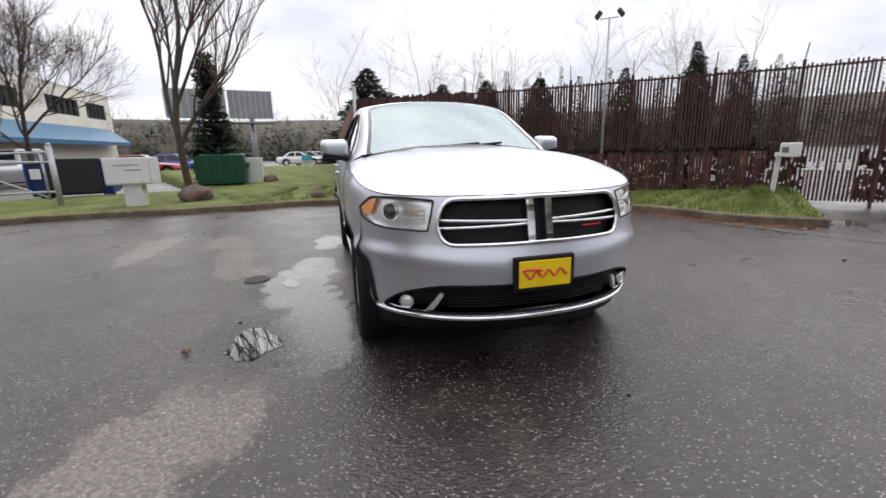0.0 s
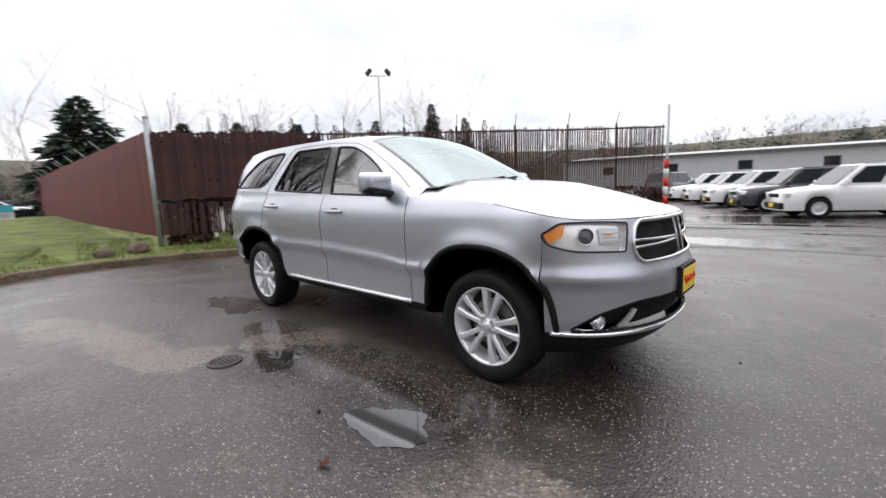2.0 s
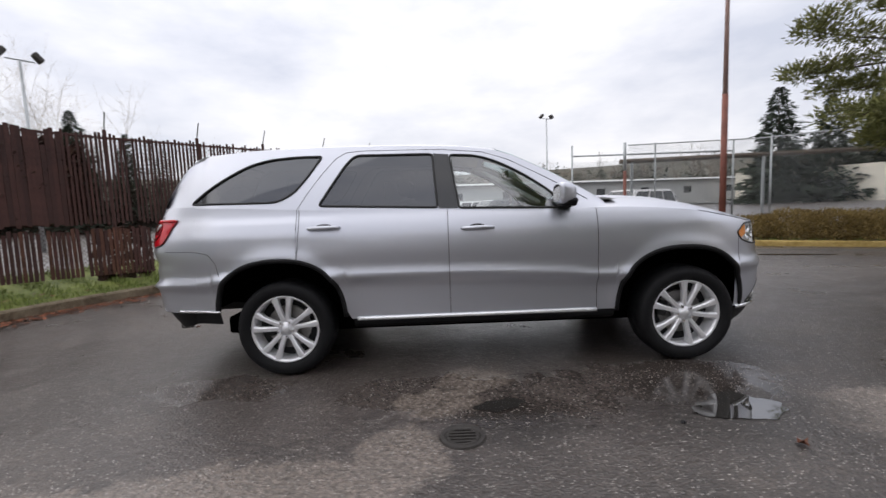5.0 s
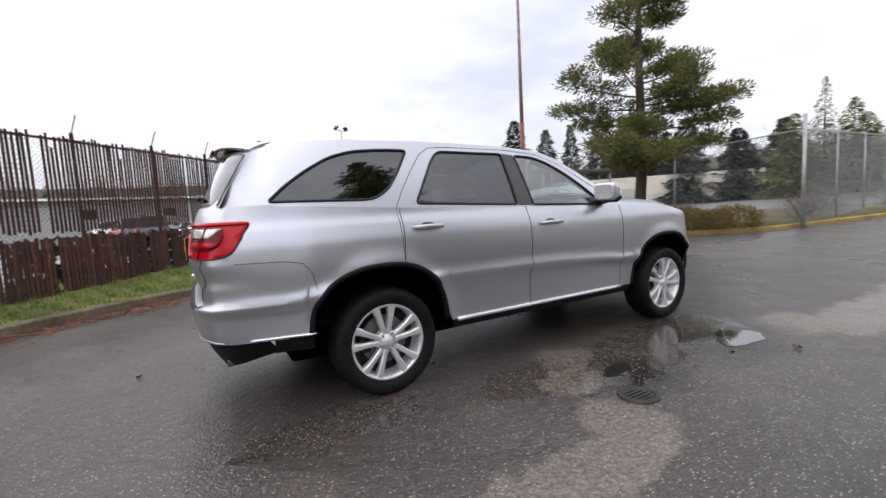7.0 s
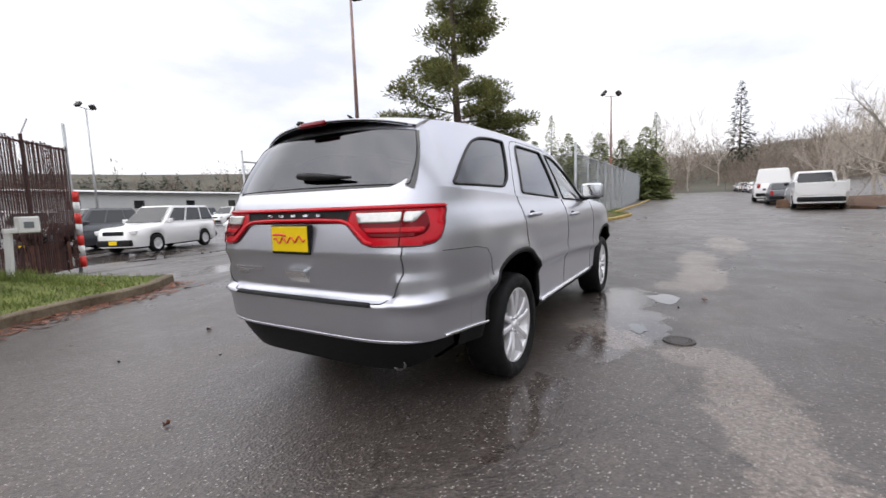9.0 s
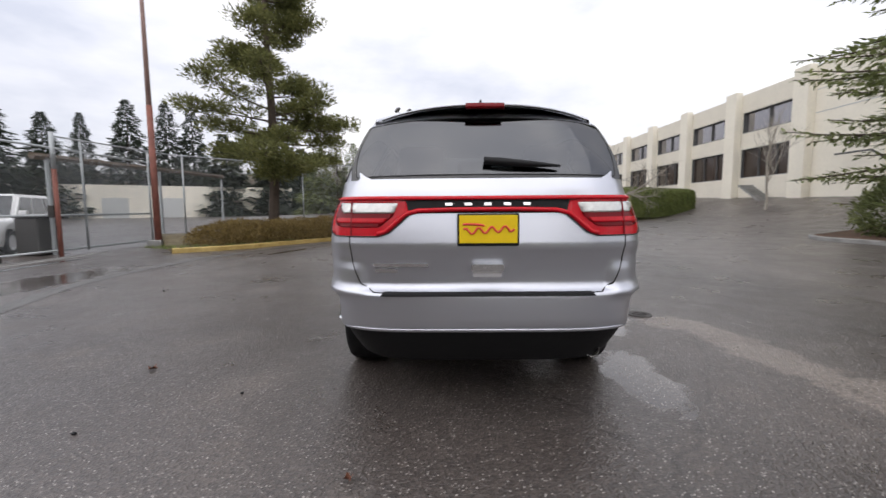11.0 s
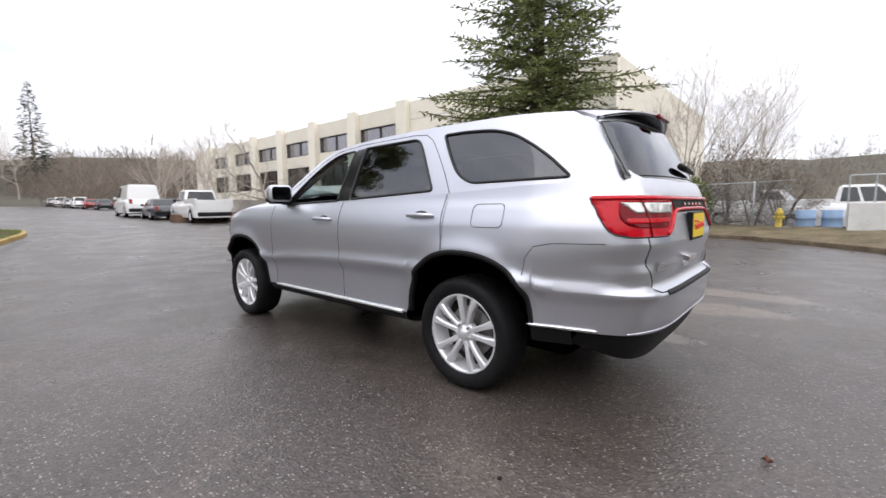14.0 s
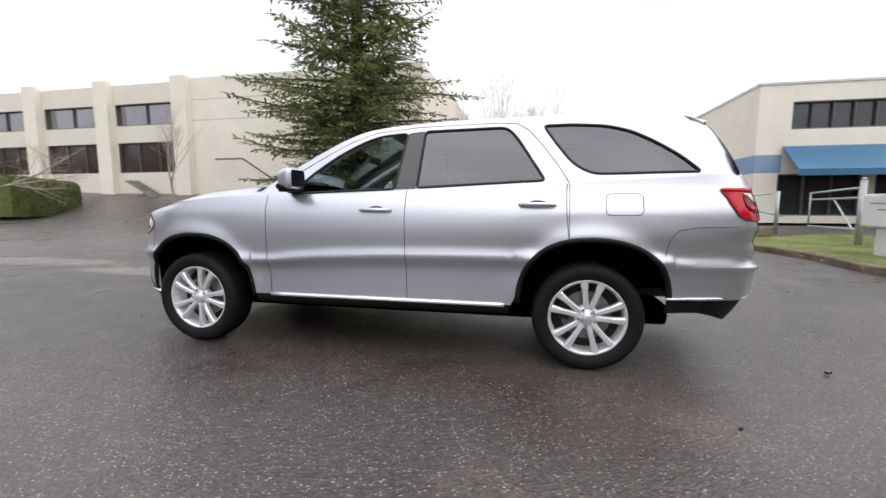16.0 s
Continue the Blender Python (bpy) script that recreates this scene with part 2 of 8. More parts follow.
    L(dry.outputs["Result"], rgh.inputs[1])
    L(rgh.outputs[0], b.inputs["Roughness"])
    b.inputs["Specular IOR Level"].default_value = 0.60
    bp = nt.nodes.new("ShaderNodeBump")
    keen = nt.nodes.new("ShaderNodeMapRange")
    keen.inputs["To Min"].default_value, keen.inputs["To Max"].default_value = 0.36, 0.04
    L(wet_area, keen.inputs["Value"])
    L(keen.outputs["Result"], bp.inputs["Strength"])
    bp.inputs["Distance"].default_value = 0.009
    L(chips.outputs["Distance"], bp.inputs["Height"])
    bp2 = nt.nodes.new("ShaderNodeBump")
    keen2 = nt.nodes.new("ShaderNodeMapRange")
    keen2.inputs["To Min"].default_value, keen2.inputs["To Max"].default_value = 0.35, 0.03
    L(wet_area, keen2.inputs["Value"])
    L(keen2.outputs["Result"], bp2.inputs["Strength"])
    bp2.inputs["Distance"].default_value = 0.02
    L(noise_node(14, 4), bp2.inputs["Height"])
    L(bp.outputs["Normal"], bp2.inputs["Normal"])
    L(bp2.outputs["Normal"], b.inputs["Normal"])
    return m


M = {
    "asphalt": wet_asphalt(),
    "water": mat("puddle_water", (0.03, 0.028, 0.026), 0.03, spec=1.0),
    "paint": mat("silver_paint", (0.575, 0.587, 0.64), 0.36, metal=0.85, coat=0.45, vary=0.015, scale=900),
    "black_plastic": mat("black_plastic", (0.007, 0.007, 0.008), 0.55, spec=0.25, vary=0.2, scale=40, bump=0.15, bscale=600),
    # Black plastic darker than real: shade of wells and underside is in the colour.
    "liner_shade": mat("liner_with_shade", (0.002, 0.002, 0.002), 1.0, spec=0.0, vary=0.3, scale=20),
    "gloss_black": mat("gloss_black", (0.012, 0.012, 0.013), 0.12, coat=0.6),
    "seal": mat("rubber_seal", (0.012, 0.012, 0.012), 0.6),
    "gap": mat("panel_gap", (0.02, 0.02, 0.022), 0.8),
    "chrome": mat("chrome", (0.82, 0.83, 0.85), 0.08, metal=1.0),
    "bright_trim": mat("bright_trim", (0.86, 0.87, 0.88), 0.18, metal=0.6),
    # Greyish red for the upper part of the red-based poles.
    "pole_grey_red": mat("grey_red_pole_paint", (0.27, 0.17, 0.145), 0.6, vary=0.3, scale=3),
    "alloy": mat("alloy_wheel", (0.78, 0.78, 0.80), 0.32, metal=0.5, coat=0.4, vary=0.05, scale=30),
    # Near-black colour carries the shade inside the wheel: back disc and caliper.
    "wheel_shade": mat("wheel_inner_shade", (0.014, 0.014, 0.015), 0.6, metal=0.2),
    "steel": mat("brake_steel", (0.30, 0.29, 0.28), 0.4, metal=0.9, vary=0.2, scale=20),
    "rubber": mat("tyre_rubber", (0.008, 0.008, 0.009), 0.6, spec=0.2, vary=0.35, scale=14, bump=0.3, bscale=180, rough_vary=0.15),
    "clear_glass": glass("clear_glass", (0.84, 0.90, 0.88), 0.0, 1.5, 0.20),
    "screen_glass": glass("windscreen_glass", (0.55, 0.66, 0.65), 0.0, 2.0, 0.42, (0.86, 0.99, 1.0)),
    "tint_glass": glass("privacy_glass", (0.05, 0.05, 0.055), 0.0, 1.6, 0.12, (0.93, 0.95, 1.0)),
    "lamp_glass": glass("lamp_glass", (0.98, 0.98, 0.98)),
    "amber": mat("amber_lens", (0.85, 0.30, 0.06), 0.15, coat=0.6),
    "lamp_house": mat("lamp_housing", (0.95, 0.955, 0.97), 0.20, metal=0.55, spec=0.8, coat=0.5),
    "red_lens": mat("red_lens", (0.50, 0.006, 0.016), 0.16, spec=0.30, vary=0.12, scale=60),
    "dark_red_lens": mat("dark_red_lens", (0.16, 0.002, 0.006), 0.15, spec=0.2),
    "clear_lens": mat("reversing_lens", (0.62, 0.62, 0.60), 0.12, metal=0.35, coat=1.0, vary=0.2, scale=45),
    "plate_yellow": mat("yellow_plate", (0.88, 0.62, 0.01), 0.35, vary=0.04, scale=20),
    "plate_red": mat("red_print", (0.66, 0.03, 0.02), 0.4),
    "cabin": mat("cabin_trim", (0.035, 0.035, 0.037), 0.7, vary=0.2, scale=30),
    "cabin_light": mat("cabin_grey", (0.55, 0.55, 0.53), 0.8, vary=0.1, scale=30),
    "seat": mat("seat_cloth", (0.045, 0.045, 0.047), 0.85, vary=0.25, scale=60, bump=0.2, bscale=300),
    "paper": mat("window_sticker", (0.75, 0.75, 0.74), 0.6, vary=0.05, scale=30),
    "grass": mat("grass_turf", (0.085, 0.125, 0.022), 0.9, vary=0.5, scale=1.4, second=(0.20, 0.23, 0.05), bump=0.6, bscale=60),
    "soil": mat("bark_soil", (0.070, 0.036, 0.022), 0.95, vary=0.5, scale=2.5, second=(0.15, 0.085, 0.05), bump=0.8, bscale=30),
    "verge": mat("worn_verge", (0.085, 0.075, 0.035), 0.95, vary=0.5, scale=1.6, second=(0.21, 0.165, 0.095), bump=0.7, bscale=40),
    "far_ground": mat("hill_ground", (0.060, 0.062, 0.042), 0.95, vary=0.4, scale=0.05, second=(0.11, 0.10, 0.072)),
    "kerb": mat("mossy_kerb", (0.105, 0.066, 0.032), 0.85, vary=0.5, scale=2.5, second=(0.22, 0.18, 0.12), bump=0.6, bscale=40),
    "kerb_yellow": mat("yellow_kerb_paint", (0.42, 0.27, 0.05), 0.75, vary=0.45, scale=2.2, second=(0.52, 0.38, 0.14), bump=0.5, bscale=40),
    "gutter": mat("worn_gutter", (0.085, 0.082, 0.078), 0.5, vary=0.3, scale=1.5, bump=0.3, bscale=50),
    "concrete": mat("concrete_strip", (0.24, 0.235, 0.225), 0.7, vary=0.3, scale=1.5, bump=0.3, bscale=50),
    "slat": mat("brown_slat", (0.056, 0.021, 0.017), 0.75, vary=0.4, scale=2, per_object=0.28, bump=0.3, bscale=40),
    "slat_rust": mat("rusty_slat", (0.080, 0.032, 0.020), 0.8, vary=0.5, scale=4, per_object=0.35, bump=0.3, bscale=40),
    "slat_red": mat("red_slat", (0.15, 0.028, 0.022), 0.65, vary=0.25, scale=2, per_object=0.2),
    "ivy": mat("dead_creeper", (0.050, 0.026, 0.017), 0.95, vary=0.5, scale=4, per_island=0.5),
    "galv": mat("galvanised_steel", (0.42, 0.44, 0.45), 0.5, metal=0.6, vary=0.2, scale=6),
    "wire": mat("fence_wire", (0.40, 0.42, 0.43), 0.5, metal=0.7),
    "rust_red": mat("red_oxide_paint", (0.20, 0.070, 0.050), 0.65, vary=0.35, scale=4, bump=0.2, bscale=40),
    "white_paint": mat("white_paint", (0.72, 0.72, 0.70), 0.5, vary=0.08, scale=3),
    "white_car": mat("white_car_paint", (0.80, 0.80, 0.80), 0.3, coat=1.0),
    "bark": mat("bark", (0.075, 0.055, 0.042), 0.9, vary=0.4, scale=6, bump=0.8, bscale=25),
    "bark_pale": mat("birch_bark", (0.30, 0.27, 0.23), 0.85, vary=0.3, scale=6),
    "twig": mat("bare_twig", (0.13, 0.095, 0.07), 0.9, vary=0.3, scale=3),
    # Paler than the near twigs: distance haze is put into the colour.
    "twig_hazed": mat("bare_twig_hazed", (0.42, 0.37, 0.32), 0.9, vary=0.25, scale=1),
    "pine": mat("pine_needles", (0.11, 0.125, 0.04), 0.75, vary=0.3, scale=1.2, second=(0.21, 0.21, 0.07), leafy=0.4, per_island=0.35),
    "fir": mat("fir_needles", (0.12, 0.152, 0.055), 0.75, vary=0.35, scale=1.0, second=(0.26, 0.29, 0.115), leafy=0.45, per_island=0.35),
    "far_fir": mat("far_fir", (0.042, 0.056, 0.038), 0.9, vary=0.3, scale=0.4, leafy=0.35, per_island=0.3),
    "hedge": mat("hedge_leaves", (0.10, 0.135, 0.035), 0.7, vary=0.3, scale=2, second=(0.19, 0.22, 0.065), leafy=0.35, per_island=0.35),
    "shrub": mat("russet_shrub", (0.16, 0.105, 0.035), 0.8, vary=0.4, scale=2, second=(0.25, 0.18, 0.06), per_island=0.4, leafy=0.3),
    "brush": mat("winter_brush", (0.19, 0.155, 0.125), 0.9, vary=0.25, scale=0.3, second=(0.27, 0.225, 0.185), per_island=0.3, leafy=0.3),
    "leaf": mat("fallen_leaf", (0.16, 0.055, 0.025), 0.6, vary=0.3, scale=20, per_island=0.5),
    "blade": mat("grass_blade", (0.11, 0.17, 0.03), 0.7, vary=0.3, scale=2, second=(0.22, 0.26, 0.06), per_island=0.4),
    "beige": mat("beige_render", (0.70, 0.655, 0.56), 0.85, vary=0.06, scale=0.7, bump=0.1, bscale=20),
    "cream": mat("cream_wall", (0.78, 0.735, 0.63), 0.85, vary=0.06, scale=0.7),
    "blue_band": mat("blue_wall_band", (0.22, 0.32, 0.47), 0.7, vary=0.08, scale=1),
    "awning": mat("blue_metal_awning", (0.045, 0.15, 0.27), 0.4, metal=0.2, vary=0.12, scale=1.5),
    "grey_wall": mat("grey_shed_wall", (0.50, 0.51, 0.50), 0.8, vary=0.08, scale=0.4),
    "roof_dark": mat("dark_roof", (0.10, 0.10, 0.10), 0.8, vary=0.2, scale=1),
    "window": mat("dark_window", (0.022, 0.026, 0.03), 0.05, spec=0.6),
    "window_sky": mat("grey_reflecting_window", (0.30, 0.29, 0.30), 0.10, metal=0.8, vary=0.15, scale=0.4),
    "window_brown": mat("bronze_window", (0.045, 0.032, 0.026), 0.06, spec=0.6),
    "dump_blue": mat("blue_dumpster", (0.015, 0.035, 0.16), 0.5, vary=0.25, scale=3),
    "dump_black": mat("black_lid", (0.010, 0.011, 0.014), 0.6, vary=0.2, scale=5),
    "dump_green": mat("green_dumpster", (0.008, 0.075, 0.042), 0.5, vary=0.25, scale=3),
    "box_white": mat("white_box", (0.62, 0.62, 0.60), 0.55, vary=0.12, scale=3),
    "rock": mat("boulder", (0.12, 0.085, 0.065), 0.9, vary=0.4, scale=4, bump=0.8, bscale=12),
    "iron": mat("cast_iron", (0.055, 0.050, 0.046), 0.5, metal=0.5, vary=0.3, scale=20),
    "teal": mat("teal_sign", (0.05, 0.42, 0.55), 0.5),
    "print": mat("grey_print", (0.16, 0.17, 0.18), 0.6),
    "yellow": mat("yellow_hydrant", (0.62, 0.44, 0.03), 0.5, vary=0.2, scale=6),
    "car_dark": mat("dark_car_paint", (0.03, 0.035, 0.045), 0.3, coat=1.0),
    "car_red": mat("red_car_paint", (0.35, 0.03, 0.03), 0.3, coat=1.0),
    "car_blue": mat("blue_car_paint", (0.03, 0.06, 0.35), 0.3, coat=1.0),
    "car_silver": mat("grey_car_paint", (0.42, 0.43, 0.45), 0.3, metal=0.7, coat=1.0),
    "tail": mat("tail_lamp", (0.30, 0.02, 0.02), 0.2),
    "billboard": mat("billboard_back", (0.27, 0.275, 0.28), 0.7, vary=0.2, scale=1),
    "wood": mat("weathered_wood", (0.12, 0.09, 0.065), 0.85, vary=0.3, scale=3),
}
M["water"].node_tree.nodes["Principled BSDF"].inputs["IOR"].default_value = 2.0

# ---------------------------------------------------------------- mesh tools
def pch(*p):
    """A smooth curve through pairs, without overshoot."""
    xs, ys = [q[0] for q in p], [q[1] for q in p]
    n = len(p)
    d = [(ys[i + 1] - ys[i]) / (xs[i + 1] - xs[i]) for i in range(n - 1)]
    m = [d[0]] + [0.0 if d[i - 1] * d[i] <= 0 else 2 * d[i - 1] * d[i] / (d[i - 1] + d[i]) for i in range(1, n - 1)] + [d[-1]]

    def f(x):
        if x <= xs[0]:
            return ys[0]
        if x >= xs[-1]:
            return ys[-1]
        i = 0
        while x > xs[i + 1]:
            i += 1
        h = xs[i + 1] - xs[i]
        t = (x - xs[i]) / h
        return ((1 + 2 * t) * (1 - t) ** 2 * ys[i] + t * (1 - t) ** 2 * h * m[i] + t * t * (3 - 2 * t) * ys[i + 1] + t * t * (t - 1) * h * m[i + 1])

    return f


def span(a, b, n):
    return [a + (b - a) * i / (n - 1) for i in range(n)]


def mesh_of(name, bm, material, smooth=True):
    me = bpy.data.meshes.new(name)
    bm.to_mesh(me)
    bm.free()
    for mm in material if isinstance(material, (list, tuple)) else [material]:
        me.materials.append(mm)
    if smooth:
        me.shade_smooth()
    return me


def part(name, bm, material, parent=None, label="", smooth=False):
    """One mesh object under a thing or under a part."""
    ob = new(name, mesh_of(name, bm, material, smooth))
    if parent is not None:
        ob.parent = parent
    return tagged(ob, label)


def thing(name, label, category, group="", at=None, kind=""):
    ob = new(name)
    ob.empty_display_size = 0.2
    if at is not None:
        ob.matrix_world = at
    return tagged(ob, label, category, group, kind)


def b_box(bm, lo, hi, bevel=0.0, m=None, mat_index=0):
    c = [(lo[i] + hi[i]) / 2 for i in range(3)]
    s = [abs(hi[i] - lo[i]) for i in range(3)]
    g = bmesh.ops.create_cube(bm, size=1.0, matrix=(m or Matrix()) @ Matrix.Translation(c) @ Matrix.Diagonal((*s, 1)))
    if bevel:
        es = list({e for v in g["verts"] for e in v.link_edges})
        bmesh.ops.bevel(bm, geom=es, offset=bevel, segments=2, affect="EDGES", profile=0.5)
    return g


def box(lo, hi, bevel=0.0, m=None):
    bm = bmesh.new()
    b_box(bm, lo, hi, bevel, m)
    return bm


def b_tube(bm, pts, radius, sides=8, closed=False, cap=True):
    """A tube along points; radius may be a number or one per point."""
    pts = [Vector(p) for p in pts]
    n = len(pts)
    rad = radius if isinstance(radius, (list, tuple)) else [radius] * n
    rings, up = [], None
    for i, p in enumerate(pts):
        a = pts[(i - 1) % n] if closed or i else p
        c = pts[(i + 1) % n] if closed or i < n - 1 else p
        t = (c - a)
        t = t.normalized() if t.length > 1e-9 else Vector((0, 0, 1))
        if up is None:
            up = Vector((0, 0, 1)) if abs(t.z) < 0.9 else Vector((1, 0, 0))
        side = t.cross(up)
        side = side.normalized() if side.length > 1e-6 else t.orthogonal().normalized()
        up = side.cross(t).normalized()
        rings.append([bm.verts.new(p + (side * math.cos(k * 2 * math.pi / sides) + up * math.sin(k * 2 * math.pi / sides)) * rad[i]) for k in range(sides)])
    last = n if closed else n - 1
    for i in range(last):
        r0, r1 = rings[i], rings[(i + 1) % n]
        for k in range(sides):
            bm.faces.new((r0[k], r0[(k + 1) % sides], r1[(k + 1) % sides], r1[k]))
    if cap and not closed and sides > 2:
        bm.faces.new(list(reversed(rings[0])))
        bm.faces.new(rings[-1])


def tube(pts, radius, sides=8, closed=False):
    bm = bmesh.new()
    b_tube(bm, pts, radius, sides, closed)
    return bm


def b_cyl(bm, a, c, r0, r1=None, sides=16):
    b_tube(bm, [a, c], [r0, r0 if r1 is None else r1], sides)


def b_lathe(bm, profile, sides=48, axis="y", centre=(0, 0, 0)):
    """Turns (radius, along) pairs round an axis."""
    rings = []
    for r, h in profile:
        ring = []
        for k in range(sides):
            a = 2 * math.pi * k / sides
            u, v = r * math.cos(a), r * math.sin(a)
            co = (u, h, v) if axis == "y" else (u, v, h) if axis == "z" else (h, u, v)
            ring.append(bm.verts.new(Vector(co) + Vector(centre)))
        rings.append(ring)
    for a, b in zip(rings, rings[1:]):
        for k in range(sides):
            bm.faces.new((a[k], a[(k + 1) % sides], b[(k + 1) % sides], b[k]))
    bmesh.ops.recalc_face_normals(bm, faces=bm.faces[:])


def rounded(poly, r, n=4):
    """A convex outline with rounded corners."""
    out, k = [], len(poly)
    for i in range(k):
        p0, p1, p2 = Vector(poly[i - 1]), Vector(poly[i]), Vector(poly[(i + 1) % k])
        rr = r[i] if isinstance(r, (list, tuple)) else r
        d0, d2 = (p0 - p1), (p2 - p1)
        c = min(rr, d0.length * 0.48, d2.length * 0.48)
        a, b = p1 + d0.normalized() * c, p1 + d2.normalized() * c
        for j in range(n + 1):
            t = j / n
            out.append(tuple((1 - t) ** 2 * a + 2 * t * (1 - t) * p1 + t * t * b))
    return out


def inside(poly, x, y):
    hit, j = False, len(poly) - 1
    for i in range(len(poly)):
        (xi, yi), (xj, yj) = poly[i], poly[j]
        if (yi > y) != (yj > y) and x < (xj - xi) * (y - yi) / (yj - yi) + xi:
            hit = not hit
        j = i
    return hit


def score(bm, poly):
    """Cuts the lines of an outline into the faces near it."""
    x0, x1 = min(p[0] for p in poly), max(p[0] for p in poly)
    y0, y1 = min(p[1] for p in poly), max(p[1] for p in poly)
    for i in range(len(poly)):
        (ax, ay), (bx, by) = poly[i - 1], poly[i]
        if math.hypot(bx - ax, by - ay) < 1e-6:
            continue
        fs = []
        for f in bm.faces:
            vx, vy = [v.co.x for v in f.verts], [v.co.y for v in f.verts]
            if max(vx) >= x0 and min(vx) <= x1 and max(vy) >= y0 and min(vy) <= y1:
                fs.append(f)
        geom = list({*fs, *(e for f in fs for e in f.edges), *(v for f in fs for v in f.verts)})
        bmesh.ops.bisect_plane(bm, geom=geom, dist=1e-5, plane_co=(ax, ay, 0), plane_no=(by - ay, ax - bx, 0))


def sheet(fn, us, vs, holes=(), keep=None, offset=0.0, thick=0.0, turn=False):
    """A surface over a grid of two parameters, with outlines cut out of it or kept, and a thickness inwards."""
    bm = bmesh.new()
    if keep:
        kx = [p[0] for p in keep]
        ky = [p[1] for p in keep]
        us = [u for u in us if min(kx) < u < max(kx)]
        vs = [v for v in vs if min(ky) < v < max(ky)]
        us = [min(kx)] + us + [max(kx)]
        vs = [min(ky)] + vs + [max(ky)]
    g = [[bm.verts.new((u, v, 0)) for v in vs] for u in us]
    for i in range(len(us) - 1):
        for j in range(len(vs) - 1):
            bm.faces.new((g[i][j], g[i + 1][j], g[i + 1][j + 1], g[i][j + 1]))
    for h in [*holes, *([keep] if keep else [])]:
        score(bm, h)
    dead = []
    for f in bm.faces:
        c = f.calc_center_median()
        if any(inside(h, c.x, c.y) for h in holes) or (keep and not inside(keep, c.x, c.y)):
            dead.append(f)
    bmesh.ops.delete(bm, geom=dead, context="FACES")
    e = 1e-4
    base = {}
    for v in bm.verts:
        a, b = v.co.x, v.co.y
        p = Vector(fn(a, b))
        n = (Vector(fn(a + e, b)) - Vector(fn(a - e, b))).cross(Vector(fn(a, b + e)) - Vector(fn(a, b - e)))
        n = n.normalized() if n.length > 1e-12 else Vector((0, 0, 0))
        base[v] = (p, n)
    if thick:
        faces, edges = bm.faces[:], [x for x in bm.edges if len(x.link_faces) == 1]
        twin = {v: bm.verts.new(p + n * (offset - thick)) for v, (p, n) in list(base.items())}
        for f in faces:
            bm.faces.new([twin[v] for v in reversed(f.verts[:])])
        for x in edges:
            a, b = x.verts
            try:
                bm.faces.new((a, b, twin[b], twin[a]))
            except ValueError:
                pass
    for v, (p, n) in base.items():
        v.co = p + n * offset
    if thick:
        bmesh.ops.recalc_face_normals(bm, faces=bm.faces[:])
    if turn:
        bmesh.ops.reverse_faces(bm, faces=bm.faces[:])
    return bm


def on(fn, pts, off=0.0):
    """Places of outline points on a surface, lifted by off."""
    e, out = 1e-4, []
    for a, b in pts:
        n = (Vector(fn(a + e, b)) - Vector(fn(a - e, b))).cross(Vector(fn(a, b + e)) - Vector(fn(a, b - e)))
        out.append(Vector(fn(a, b)) + (n.normalized() * off if n.length > 1e-12 else Vector()))
    return out


def dense(pts, step, closed=False):
    out, k = [], len(pts)
    for i in range(k if closed else k - 1):
        (ax, ay), (bx, by) = pts[i], pts[(i + 1) % k]
        n = max(1, int(math.hypot(bx - ax, by - ay) / step))
        out += [(ax + (bx - ax) * j / n, ay + (by - ay) * j / n) for j in range(n)]
    return out if closed else out + [pts[-1]]


def smoothstep(a, b, x):
    t = max(0.0, min(1.0, (x - a) / (b - a)))
    return t * t * (3 - 2 * t)

# ---------------------------------------------------------------- ground
def ground_z(x, y):
    """Flat round the car, rising gently to the east and up the drive to the south-east; hills far off."""
    e = 0.018 * max(0.0, x - 8) * smoothstep(8, 20, x) * smoothstep(34, 8, y)
    se = 1.75 * smoothstep(-13, -27, y) * smoothstep(4, 16, x)
    far = math.hypot(x, y)
    hill = 16 * smoothstep(95, 260, far) + 7 * smoothstep(90, 240, far) * (0.5 + 0.5 * noise.noise(Vector((x, y, 0)) * 0.012))
    crown = 0.015 * smoothstep(1.25, 0.95, math.hypot(x / 2.4, y / 1.25))
    return min(e, 2.2) + se + hill + crown


def rings_ground():
    bm = bmesh.new()
    radii = [0, 0.3, 0.6, 0.9, 1.2, 1.5, 1.8, 2.1, 2.4, 2.7, 3, 4.5, 6, 9, 12, 15, 18, 21, 24, 28, 32, 36, 42, 48, 56, 66, 80, 100, 130, 170, 220, 280, 360, 600, 1600]
    seg = 96
    rows = []
    for r in radii[1:]:
        rows.append([bm.verts.new((r * math.cos(2 * math.pi * k / seg), r * math.sin(2 * math.pi * k / seg), ground_z(r * math.cos(2 * math.pi * k / seg), r * math.sin(2 * math.pi * k / seg)))) for k in range(seg)])
    c = bm.verts.new((0, 0, 0))
    for k in range(seg):
        bm.faces.new((c, rows[0][k], rows[0][(k + 1) % seg]))
    for i, (a, b) in enumerate(zip(rows, rows[1:])):
        for k in range(seg):
            f = bm.faces.new((a[k], b[k], b[(k + 1) % seg], a[(k + 1) % seg]))
            f.material_index = 1 if radii[i + 1] >= 100 else 0
    return bm


tagged(part("ground", rings_ground(), [M["asphalt"], M["far_ground"]], smooth=True), "wet dark asphalt yard with damp patches", "ground", kind="structure")

